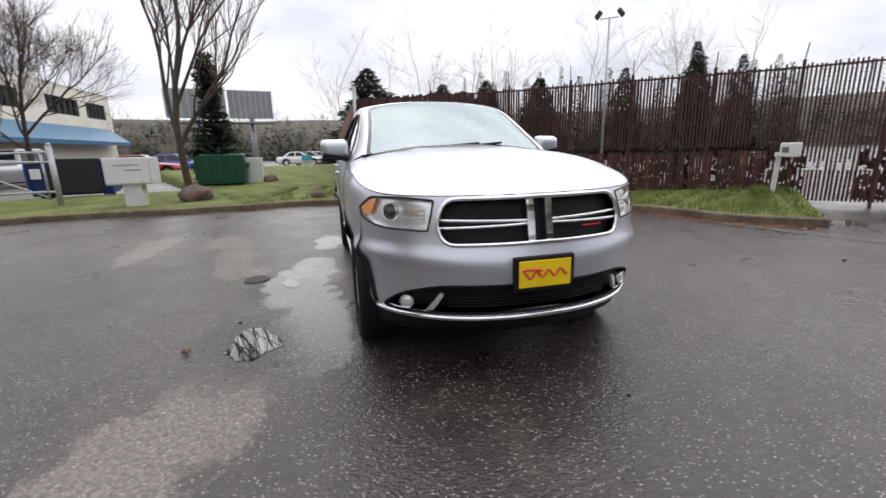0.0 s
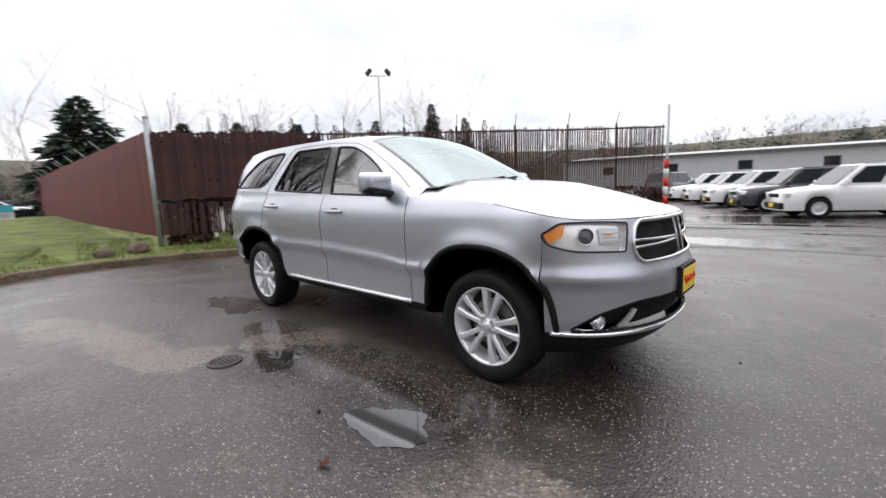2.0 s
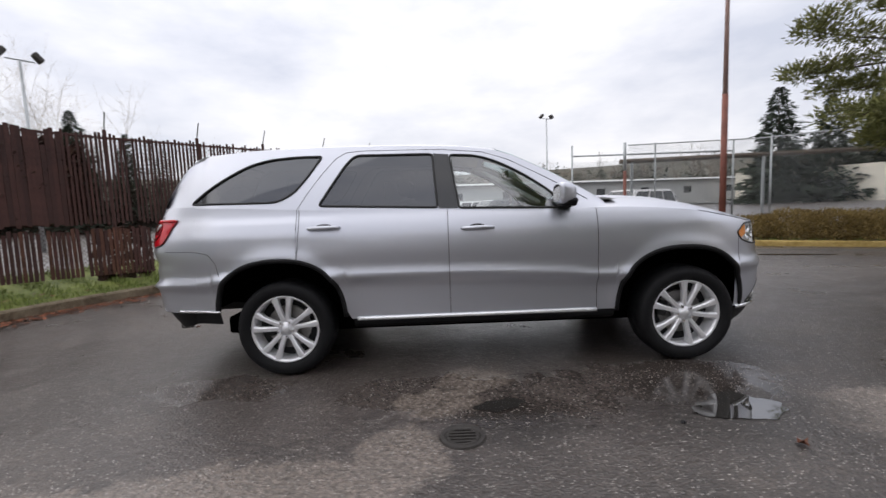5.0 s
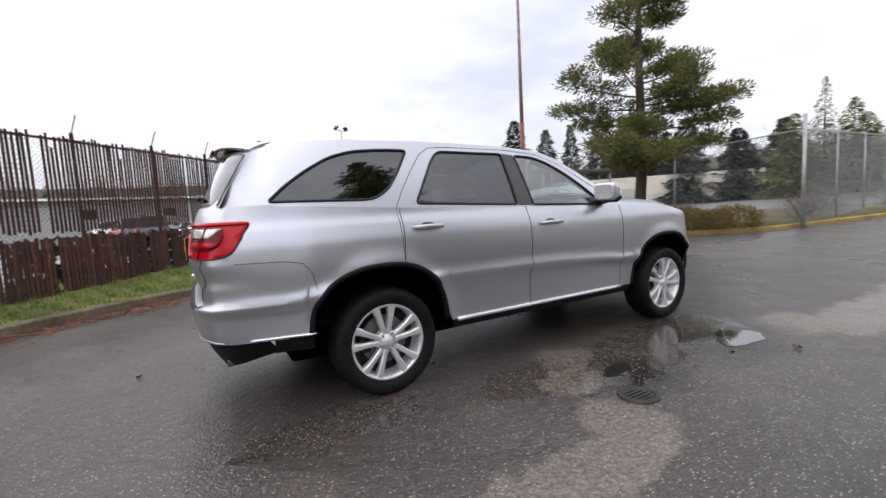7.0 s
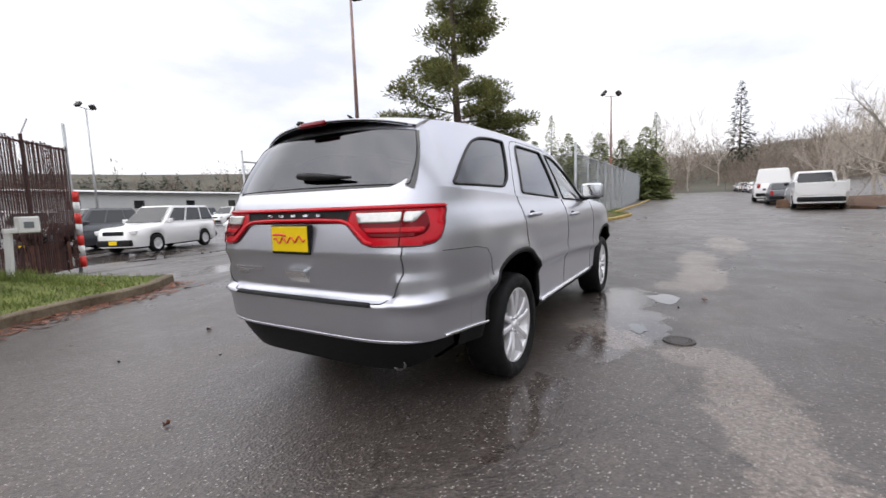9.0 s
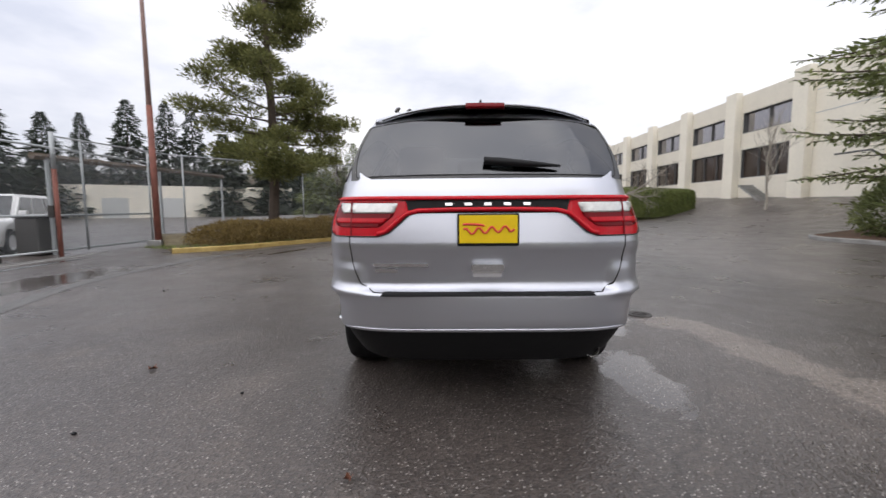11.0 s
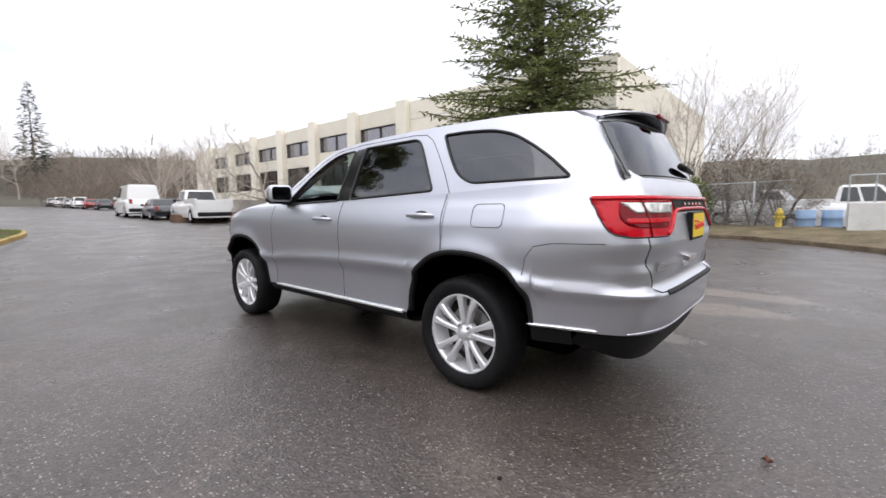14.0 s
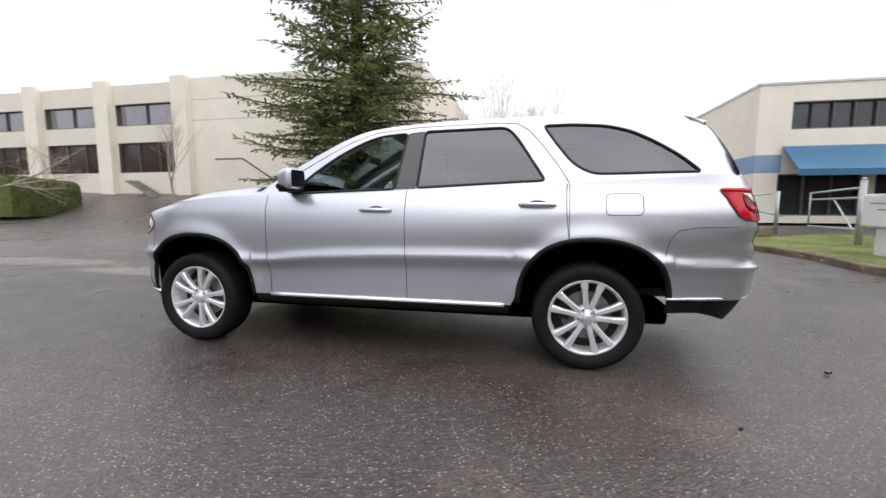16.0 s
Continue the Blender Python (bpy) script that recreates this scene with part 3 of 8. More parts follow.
# ---------------------------------------------------------------- kerbs, verges, strips
def b_strip(bm, pts, profile, closed=False):
    """Sweeps (outwards, up) pairs along a plan line; outwards is to the line's right."""
    n = len(pts)
    rows = []
    for i in range(n):
        a, c = Vector(pts[max(0, i - 1)]), Vector(pts[min(n - 1, i + 1)])
        d = (c - a).normalized()
        nx, ny = d.y, -d.x
        x, y = pts[i]
        g = ground_z(x, y)
        rows.append([bm.verts.new((x + nx * o, y + ny * o, g + h)) for o, h in profile])
    for a, b in zip(rows, rows[1:]):
        for k in range(len(profile) - 1):
            bm.faces.new((a[k], a[k + 1], b[k + 1], b[k]))
    return bm


def smooth_line(pts, step=0.4):
    """A flowing plan line through points."""
    t = [0.0]
    for a, b in zip(pts, pts[1:]):
        t.append(t[-1] + math.hypot(b[0] - a[0], b[1] - a[1]))
    fx, fy = pch(*[(k, p[0]) for k, p in zip(t, pts)]), pch(*[(k, p[1]) for k, p in zip(t, pts)])
    n = int(t[-1] / step) + 2
    return [(fx(s), fy(s)) for s in span(0, t[-1], n)]


WEST_KERB = smooth_line([(-6.4, -3.0), (-6.75, -2.0), (-6.6, -1.0), (-6.35, -0.1), (-6.1, 0.7), (-5.75, 1.8), (-5.1, 2.9), (-4.2, 3.75), (-3.2, 4.5), (-2.1, 5.05), (-1.1, 5.35), (-0.2, 6.2)])
SOUTH_KERB = smooth_line([(7.5, -12.4), (4.6, -13.4), (1.3, -13.9), (-0.9, -13.7), (-2.7, -12.6), (-4.0, -11.2), (-5.1, -9.7), (-5.8, -8.3), (-6.3, -6.9), (-6.45, -5.6), (-6.35, -4.4), (-6.5, -3.5), (-6.4, -3.0)])
PLANTER = smooth_line([(6.5, 7.6), (7.5, 6.4), (9.1, 5.4), (11.1, 4.0), (13.2, 2.75), (15.0, 2.35), (17.2, 1.75), (19.2, 1.25), (21.0, 1.1), (22.2, 1.6), (23.2, 2.3), (40.0, 2.6), (80.0, 4.6)])
DRIVE_BED = smooth_line([(23.4, -9.3), (24.6, -10.6), (26.0, -12.6), (27.5, -15.5), (29.0, -18.5)])
ISLAND = smooth_line([(7.5, -12.4), (9.4, -12.2), (10.8, -12.9), (11.6, -14.4), (12.4, -17), (12.8, -21)])
KERB_PROFILE = [(0.0, -0.05), (0.0, 0.11), (0.02, 0.13), (0.13, 0.135), (0.15, 0.12), (0.15, -0.02)]


def kerb(name, line, material, label, flip_side=False):
    prof = [(-o, h) for o, h in KERB_PROFILE] if flip_side else KERB_PROFILE
    tagged(part(name, b_strip(bmesh.new(), line, prof), material), label, "kerb", kind="structure")


kerb("kerb_west", WEST_KERB, M["kerb"], "mossy concrete kerb with fallen leaves", True)
kerb("kerb_south", SOUTH_KERB, M["kerb"], "mossy concrete kerb round the turning circle", True)
kerb("kerb_planter", PLANTER, M["kerb_yellow"], "worn yellow-painted concrete kerb", True)
kerb("kerb_drive", DRIVE_BED, M["concrete"], "pale concrete kerb of the driveway", True)
kerb("kerb_island", ISLAND, M["concrete"], "pale concrete kerb of the planted island", False)


def bed(name, line, depth, material, label, left=True, rise=0.30, rows=7, inner=0.14, cat="verge"):
    """A raised verge behind a kerb line, rising away from it."""
    bm = bmesh.new()
    grid = []
    n = len(line)
    for i, (x, y) in enumerate(line):
        a, c = Vector(line[max(0, i - 1)]), Vector(line[min(n - 1, i + 1)])
        d = (c - a).normalized()
        nx, ny = (-d.y, d.x) if left else (d.y, -d.x)
        w = depth(x, y) if callable(depth) else depth
        row = []
        for k in range(rows):
            o = inner + (w - inner) * (k / (rows - 1)) ** 1.3
            px, py = x + nx * o, y + ny * o
            h = 0.118 + rise * smoothstep(0, w, o - inner) + 0.03 * noise.noise(Vector((px, py, 3.0)) * 1.3) * min(1, o)
            row.append(bm.verts.new((px, py, ground_z(px, py) + h)))
        grid.append(row)
    for a, b in zip(grid, grid[1:]):
        for k in range(rows - 1):
            bm.faces.new((a[k], a[k + 1], b[k + 1], b[k]))
    rim = [r[-1] for r in grid]
    for edge in (rim, grid[0], grid[-1]):
        low = [bm.verts.new((v.co.x, v.co.y, ground_z(v.co.x, v.co.y) - 0.05)) for v in edge]
        for k in range(len(edge) - 1):
            bm.faces.new((edge[k], edge[k + 1], low[k + 1], low[k]))
    bmesh.ops.recalc_face_normals(bm, faces=bm.faces[:])
    tagged(part(name, bm, material, smooth=True), label, cat, kind="structure")


def verge_depth(x, y):
    return 2.1 + 4.5 * smoothstep(2.0, -0.5, y) * smoothstep(-5, -6, x) if y > -0.6 else 12.0


bed("lawn_north", [p for p in WEST_KERB if p[1] > 0.2], 2.6, M["grass"], "damp green grass verge below the fence", True, 0.22, cat="grass verge")
bed("lawn_west", [p for p in WEST_KERB if p[1] <= 0.5] , 22.0, M["grass"], "damp green lawn with bare patches", True, 0.32, 12, cat="lawn")
bed("lawn_south_west", [p for p in SOUTH_KERB if p[1] > -9.0], 4.2, M["grass"], "worn leaf-strewn grass verge beside the gate", True, 0.10, 8, cat="grass verge")
bed("verge_south", [p for p in SOUTH_KERB if p[1] < -9.0], 3.0, M["verge"], "leaf-strewn grass verge along the fence", True, 0.25, 6)
bed("planter_bed", [p for p in PLANTER if p[0] < 24], 3.6, M["verge"], "mossy planting bed under the pine", True, 0.25, 6)
bed("drive_bed", DRIVE_BED, 5.0, M["soil"], "bark-covered planting bed beside the drive", True, 0.35, 6)
bed("island_bed", ISLAND, 6.5, M["soil"], "bark-covered planting island", False, 0.5, 6)

# concrete gutter and gate track across the yard entrance
GUTTER = smooth_line([(-1.3, 5.05), (0.2, 5.55), (1.6, 6.05), (3.2, 6.25), (4.9, 6.2), (6.3, 5.85), (7.4, 5.4), (8.9, 4.7), (12.9, 2.5), (17.0, 1.45)])
tagged(part("gutter", b_strip(bmesh.new(), GUTTER, [(-0.13, 0.004), (-0.03, 0.008), (0.0, 0.001), (0.03, 0.008), (0.13, 0.004)]), M["gutter"], smooth=True), "pale concrete gutter strip in the asphalt", "gutter", kind="structure")
tagged(part("gate_track", b_strip(bmesh.new(), [(-0.6, 9.25), (3.0, 9.6), (7.0, 9.75)], [(-0.16, 0.004), (-0.03, 0.01), (-0.03, 0.03), (0.03, 0.03), (0.03, 0.01), (0.16, 0.004)]), M["concrete"]), "concrete strip with steel gate track", "track", kind="structure")


# ---------------------------------------------------------------- buildings
def window_unit(parent, m, w, h, panes=1, glass_mat="window", frame_mat="roof_dark", depth=0.25):
    """A recessed window: frame with its panes, standing in the wall plane of m (x along, y inwards, z up)."""
    bm = bmesh.new()
    t = 0.06
    for lo, hi in (((0, -0.01, 0), (w, depth, t)), ((0, -0.01, h - t), (w, depth, h)), ((0, -0.01, t), (t, depth, h - t)), ((w - t, -0.01, t), (w, depth, h - t))):
        b_box(bm, lo, hi, 0, m)
    for k in range(1, panes):
        b_box(bm, (w * k / panes - 0.03, 0.05, t), (w * k / panes + 0.03, depth - 0.02, h - t), 0, m)
    win = part("window", bm, M[frame_mat], parent)
    for k in range(panes):
        part("pane", box((w * k / panes + 0.03, depth - 0.06, t), (w * (k + 1) / panes - 0.03, depth - 0.04, h - t), 0, m), M[glass_mat], win)
    return win


def wall_holes(bm, m, length, height, thick, holes):
    """A wall along x with rectangular openings (x0, x1, z0, z1) right through it."""
    xs = sorted({0, length, *(h[0] for h in holes), *(h[1] for h in holes)})
    zs = sorted({0, height, *(h[2] for h in holes), *(h[3] for h in holes)})
    for x0, x1 in zip(xs, xs[1:]):
        run = None
        for z0, z1 in zip(zs, zs[1:]):
            cx, cz = (x0 + x1) / 2, (z0 + z1) / 2
            if any(h[0] < cx < h[1] and h[2] < cz < h[3] for h in holes):
                if run:
                    b_box(bm, (x0, 0, run[0]), (x1, thick, run[1]), 0, m)
                run = None
            else:
                run = (run[0], z1) if run else (z0, z1)
        if run:
            b_box(bm, (x0, 0, run[0]), (x1, thick, run[1]), 0, m)


# beige two-storey offices up the drive: the facade runs along m's x axis, outwards is -y
office = thing("office_building", "beige two-storey concrete office building with bronze windows", "building")
OFF_BASE = 1.2
fac = pose(72.75, -23.45, OFF_BASE + 0.1, 0, 0, 180)
BAY, PILW = 6.95, 1.25
holes, L = [], 48.2
for k in range(6):
    x0 = L - (k + 1) * BAY + PILW
    x1 = L - k * BAY
    holes.append((x0 - 0.1, x1 - 0.35, 5.6, 7.2))
    holes.append((x0 - 0.1, x1 - 0.35, 2.1, 4.35))
bm = bmesh.new()
wall_holes(bm, fac, L, 8.62, 0.4, holes)
b_box(bm, (0, 0.02, -1.5), (L, 0.4, 0), 0, fac)
wall = part("wall", bm, M["beige"], office, "beige rendered wall")
for k in range(7):
    x0 = L - k * BAY
    part("pilaster", box((x0 - 0.25, -0.55, 0), (x0 + PILW - 0.25, -0.003, 8.88), 0.03, fac), M["cream"], office, "cream pilaster")
bm = bmesh.new()
b_box(bm, (L + 0.6, 0, -1.8), (L + 18.4, 0.4, 8.75), 0, fac)
part("wall", bm, M["cream"], office, "blank cream end wall")
for zz in (5.75, 7.2):
    part("wall_joint", box((L + 1.05, -0.012, zz), (L + 18.4, 0.0, zz + 0.06), 0, fac), M["grey_wall"], office)
part("roof", box((0, 0.4, 8.3), (L + 18.4, 26, 8.45), 0, fac), M["roof_dark"], office)
part("back_wall", box((0, 25.6, -1.8), (L + 18.4, 26, 8.7), 0, fac), M["beige"], office)
for xx in (0, L + 18.0):
    part("side_wall", box((xx, 0.4, -1.8), (xx + 0.4, 25.6, 8.7), 0, fac), M["beige"], office)
for i, (x0, x1, z0, z1) in enumerate(holes):
    window_unit(office, fac @ Matrix.Translation((x0, 0.05, z0)), x1 - x0, z1 - z0, 2 if z0 > 5 else 3, "window_brown" if z0 < 5 else "window_sky")
    # Added dark panel stands in for the unlit room behind the window.
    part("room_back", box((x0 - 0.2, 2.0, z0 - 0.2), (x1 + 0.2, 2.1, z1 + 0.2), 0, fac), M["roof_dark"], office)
# outside stair at the foot of the end wall
for k in range(9):
    part("step", box((L - 3.6 + 0.3 * k, -1.6, 0.16 * (8 - k)), (L - 3.3 + 0.3 * k, -0.6, 0.16 * (9 - k)), 0, fac), M["concrete"], office)
part("stair_rail", tube([fac @ Vector((L + 3.2, -0.5, 2.9)), fac @ Vector((L + 5.4, -0.5, 2.9)), fac @ Vector((L + 8.6, -0.5, 0.9))], 0.06, 6), M["roof_dark"], office)

# cream building with a blue band and awning
blue = thing("workshop_building", "cream workshop with blue band and blue metal awning", "building")
bf = pose(-11.25, -19.5, 0.12, 0, 0, 180)
BL = 31.0
bh = [(1.4, 5.6, 4.35, 5.6), (8.0, 12.2, 4.35, 5.6), (14.5, 18.7, 4.35, 5.6), (21.5, 25.7, 4.35, 5.6), (26.8, 30.0, 4.35, 5.6), (1.0, 4.4, 0.35, 2.3), (4.9, 5.9, 0.02, 2.3), (8.0, 12.2, 0.35, 2.3)]
bm = bmesh.new()
wall_holes(bm, bf, BL, 6.4, 0.35, bh)
part("wall", bm, M["cream"], blue, "cream front wall")
part("side_wall", box((-0.002, 0.35, 0), (0.35, 40, 6.4), 0, bf), M["cream"], blue)
part("back_wall", box((0.35, 39.6, 0), (BL, 40, 6.4), 0, bf), M["cream"], blue)
part("side_wall", box((BL - 0.35, 0.35, 0), (BL, 39.6, 6.4), 0, bf), M["cream"], blue)
part("roof", box((0.35, 0.35, 6.05), (BL - 0.35, 39.6, 6.2), 0, bf), M["roof_dark"], blue)
part("roof_edge", box((-0.05, -0.05, 6.4), (BL + 0.05, 0.4, 6.5), 0, bf), M["box_white"], blue)
part("roof_edge", box((-0.05, 0.4, 6.4), (0.35, 40, 6.5), 0, bf), M["box_white"], blue)
part("blue_band", box((-0.006, -0.006, 2.35), (1.1, 0.0, 3.2), 0, bf), M["blue_band"], blue)
part("blue_band", box((-0.008, -0.006, 2.35), (-0.002, 40, 3.2), 0, bf), M["blue_band"], blue)
for x0, x1, z0, z1 in bh:
    window_unit(blue, bf @ Matrix.Translation((x0, 0.04, z0)), x1 - x0, z1 - z0, 5 if x1 - x0 > 3 and z0 > 3 else 3 if x1 - x0 > 2 else 1)
    # Same added dark panel in place of an unlit room.
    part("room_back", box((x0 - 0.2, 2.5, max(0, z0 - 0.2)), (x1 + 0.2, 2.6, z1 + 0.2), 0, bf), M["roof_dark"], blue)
aw = part("awning", sheet(lambda x, t: tuple(bf @ Vector((x, -1.5 * t, 3.55 - 1.15 * t))), span(1.1, 30.0, 3), span(0, 1, 3), thick=0.04), M["awning"], blue, "blue ribbed metal awning")
for k in range(60):
    x = 1.1 + 28.9 * k / 59
    part("awning_rib", tube([bf @ Vector((x, -1.5 * t, 3.575 - 1.15 * t)) for t in (0, 1)], 0.022, 4), M["awning"], aw)
part("awning_edge", box((1.1, -1.54, 2.15), (30.0, -1.48, 2.42), 0, bf), M["awning"], aw)

# long low shed behind the dealer's yard
shed = thing("long_warehouse", "long low pale grey warehouse with small windows", "building")
sm = pose(-29, 61.5, 0, 0, 0, 9.2)
SL = 100
sh = [(6 + 8.5 * k, 7.6 + 8.5 * k, 2.2, 3.4) for k in range(11)]
bm = bmesh.new()
wall_holes(bm, sm, SL, 4.5, 0.3, sh)
part("wall", bm, M["grey_wall"], shed)
for x0, x1, z0, z1 in sh:
    window_unit(shed, sm @ Matrix.Translation((x0, 0.03, z0)), x1 - x0, z1 - z0)
    # Added dark panel in place of the shed's unlit inside.
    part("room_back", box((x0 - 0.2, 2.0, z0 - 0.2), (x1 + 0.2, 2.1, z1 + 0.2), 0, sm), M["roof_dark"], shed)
part("roof", sheet(lambda x, t: tuple(sm @ Vector((x, -0.5 + 16 * t, 4.5 + 1.2 * t))), span(-0.5, SL + 0.5, 2), span(0, 1, 2), thick=0.2), M["grey_wall"], shed)
part("roof_edge", box((-0.5, -0.6, 4.35), (SL + 0.5, -0.5, 4.6), 0, sm), M["roof_dark"], shed)
wing = thing("low_workshop", "low tan concrete workshop wing", "building")
wm = pose(48, 65, 0, 0, 0, -57)
part("wall", box((0, 0, 0), (44, 0.3, 4.9), 0, wm), M["cream"], wing)
part("side_wall", box((-0.3, 0, 0), (0, 18, 4.9), 0, wm), M["cream"], wing)
part("roof", box((0, 0.3, 4.6), (44, 18, 4.75), 0, wm), M["roof_dark"], wing)
for k in range(6):
    part("door", box((3 + 7 * k, -0.03, 0), (6.2 + 7 * k, 0.0, 3.0), 0, wm), M["grey_wall"], wing)

# ---------------------------------------------------------------- the silver SUV
SIDE_W = pch((0.28, 0.86), (0.43, 0.905), (0.55, 0.906), (0.66, 0.912), (0.705, 0.940), (0.725, 0.957), (0.745, 0.9585), (0.80, 0.944), (0.93, 0.953), (1.06, 0.946), (1.16, 0.917), (1.235, 0.882), (1.34, 0.862))
NOSE = pch((0.25, 2.28), (0.38, 2.39), (0.50, 2.435), (0.68, 2.445), (0.80, 2.41), (1.00, 2.37), (1.08, 2.34), (1.14, 2.27))
TAIL = pch((0.30, -2.50), (0.45, -2.58), (0.58, -2.63), (0.715, -2.64), (0.755, -2.574), (0.94, -2.618), (0.968, -2.632), (1.00, -2.627), (1.15, -2.598), (1.25, -2.575), (1.34, -2.535), (1.42, -2.505))
TOP = pch((-2.54, 1.312), (-2.1, 1.305), (-1.25, 1.262), (-0.3, 1.226), (0.55, 1.195), (0.9, 1.205), (1.19, 1.195), (1.5, 1.168), (1.81, 1.108), (1.95, 1.078), (2.1, 1.055), (2.4, 1.048))
ROOF_Z = pch((-2.54, 1.318), (-2.49, 1.42), (-2.42, 1.545), (-2.355, 1.640), (-2.24, 1.688), (-2.1, 1.715), (-1.6, 1.744), (-1.1, 1.747), (-0.6, 1.739), (-0.2, 1.719), (0.08, 1.686), (0.25, 1.632), (0.42, 1.552), (0.64, 1.435), (0.82, 1.330), (0.95, 1.246), (1.06, 1.188))
ROOF_W = pch((-2.55, 0.735), (-2.52, 0.738), (-2.48, 0.728), (-2.42, 0.698), (-2.355, 0.655), (-2.24, 0.628), (-2.1, 0.645), (-1.8, 0.662), (-0.3, 0.675), (0.1, 0.685), (0.42, 0.715), (0.7, 0.752), (0.95, 0.80), (1.06, 0.82))
CROWN = pch((-2.54, 0.006), (-2.36, 0.034), (-2.1, 0.048), (-1.0, 0.056), (0.0, 0.062), (0.3, 0.080), (1.06, 0.080))
# the crease along the doors falls towards the front
CREASE = pch((-2.1, 0.0), (-1.9, 0.03), (-1.0, 0.030), (-0.25, 0.024), (0.6, -0.012), (0.85, -0.040), (1.3, -0.03), (1.9, 0.0))
# the bumper stands up beside the tailgate
SHOULDER = pch((0.70, 0.0), (0.755, -0.042), (0.83, -0.036), (0.89, 0.0))
HOOD_RISE = pch((0.8, 0.085), (1.4, 0.085), (1.9, 0.068), (2.2, 0.034), (2.35, 0.006))
FL, RL = 0.75, 0.60
AXLE, WHEEL_Z = 1.521, 0.374


def nose_round(u):
    return (1 - (1 - min(1, max(0, u))) ** 2.2) ** 0.45


def nose_back(r):
    return 1 - (1 - min(1, abs(r)) ** (1 / 0.45)) ** (1 / 2.2)


def tail_round(u):
    return (1 - (1 - min(1, max(0, u))) ** 4) ** 0.2


def tail_back(r):
    return 1 - (1 - min(1, abs(r)) ** 5) ** 0.25


def narrow(x):
    """The body draws in towards its tail."""
    return 1 - 0.062 * smoothstep(-1.95, -2.42, x)


def arch(x):
    """Lower edge of the painted side: sill, wheel arches and ends."""
    z = 0.435 if -1.9 < x < 1.9 else 0.42 if x > 0 else 0.52
    for xc, half, top in ((1.483, 0.505, 0.905), (-1.535, 0.495, 0.912)):
        d = abs(x - xc) / half
        if d < 1:
            z0 = 0.40 if xc > 0 else 0.435 + 0.085 * smoothstep(0, 1, (xc - x) / half)
            return z0 + (top - z0) * (1 - d ** 2.4) ** (1 / 2.4)
    return z


def side_y(x, z):
    zc = z - CREASE(x) * math.exp(-(((z - 0.75) / 0.15) ** 2))
    y = SIDE_W(zc) * nose_round((NOSE(z) - x) / FL) * tail_round((x - TAIL(z)) / RL) * narrow(x)
    for xc in (1.49, -1.535):
        d = math.hypot(x - xc, (z - 0.41) * 1.02)
        y += 0.020 * math.exp(-(((d - 0.50) / 0.075) ** 2)) * smoothstep(0.3, 0.6, z)
    return y


def flank(sgn):
    def f(x, b):
        lo = arch(x)
        z = lo + (TOP(x) - lo) * b
        return x, sgn * side_y(x, z), z
    return f


def flank_z(sgn):
    return lambda x, z: (x, sgn * side_y(x, z), z)


def rear_bow(x):
    """The rear screen bows forward towards its sides."""
    return 0.10 * smoothstep(-2.08, -2.33, x)


def cabin(sgn):
    def f(x, z):
        lo, hi = TOP(x), ROOF_Z(x)
        t = (z - lo) / max(1e-4, hi - lo)
        w0, w1 = side_y(x, lo) - 0.006, ROOF_W(x)
        return x + rear_bow(x) * t, sgn * (w0 + (w1 - w0) * t * (0.82 + 0.18 * t)), z
    return f


def cabin_b(sgn):
    g = cabin(sgn)
    return lambda x, b: g(x, TOP(x) + (ROOF_Z(x) - TOP(x)) * b)


def roof_f(x, r):
    w = ROOF_W(x)
    return x + rear_bow(x) * abs(r) ** 3, r * w, ROOF_Z(x) + CROWN(x) * (1 - abs(r) ** 2.6)


def hood_f(x, r):
    z0 = TOP(x)
    w = side_y(x, z0)
    bulge = 0.016 * smoothstep(0.52, 0.40, abs(r)) * smoothstep(2.3, 2.0, x)
    return x, r * w, z0 + HOOD_RISE(x) * (1 - abs(r) ** 5) + bulge


def nose_f(r, z):
    return NOSE(z) - FL * nose_back(r), r * SIDE_W(z) , z


def nose_yz(y, z):
    return nose_f(y / SIDE_W(z), z)


NOSE_END, TAIL_END = 1.915, -2.15


def nose_top(q):
    return 1.054 + 0.034 * abs(q) ** 6


def nose_q(q, b):
    """The nose from flank to flank: q across, b up."""
    z = 0.405 + (nose_top(q) - 0.405) * b
    u = (NOSE(z) - NOSE_END) / FL * abs(q) ** 2.2
    return NOSE(z) - FL * u, math.copysign(nose_round(u), q) * SIDE_W(z), z


def nose_to_q(poly):
    out = []
    for y, z in poly:
        q = (nose_back(y / SIDE_W(z)) * FL / (NOSE(z) - NOSE_END)) ** (1 / 2.2)
        out.append((math.copysign(q, y), (z - 0.405) / (nose_top(q) - 0.405)))
    return out


def tail_f(r, z):
    x = TAIL(z) + RL * tail_back(r) + SHOULDER(z) * smoothstep(0.70, 0.77, abs(r)) * smoothstep(0.998, 0.97, abs(r))
    return x, -r * SIDE_W(z) * narrow(x), z


def tail_q(lo, hi, crown=0.0):
    """The tail from flank to flank between two heights, the upper edge crowned."""
    def f(q, b):
        z = lo + (hi + crown * (1 - abs(q) ** 4) - lo) * b
        u = (TAIL_END - TAIL(z)) / RL * abs(q) ** 3
        x = TAIL(z) + RL * u
        r = tail_round(u)
        return x + SHOULDER(z) * smoothstep(0.70, 0.77, r) * smoothstep(0.998, 0.97, r), -math.copysign(r, q) * SIDE_W(z) * narrow(x), z
    return f


def tail_yz(v, z):
    """Over the rear face; v to the car's right."""
    r = v / (SIDE_W(z) * 0.938)
    return tail_f(math.copysign(min(0.998, abs(r)), r), z)


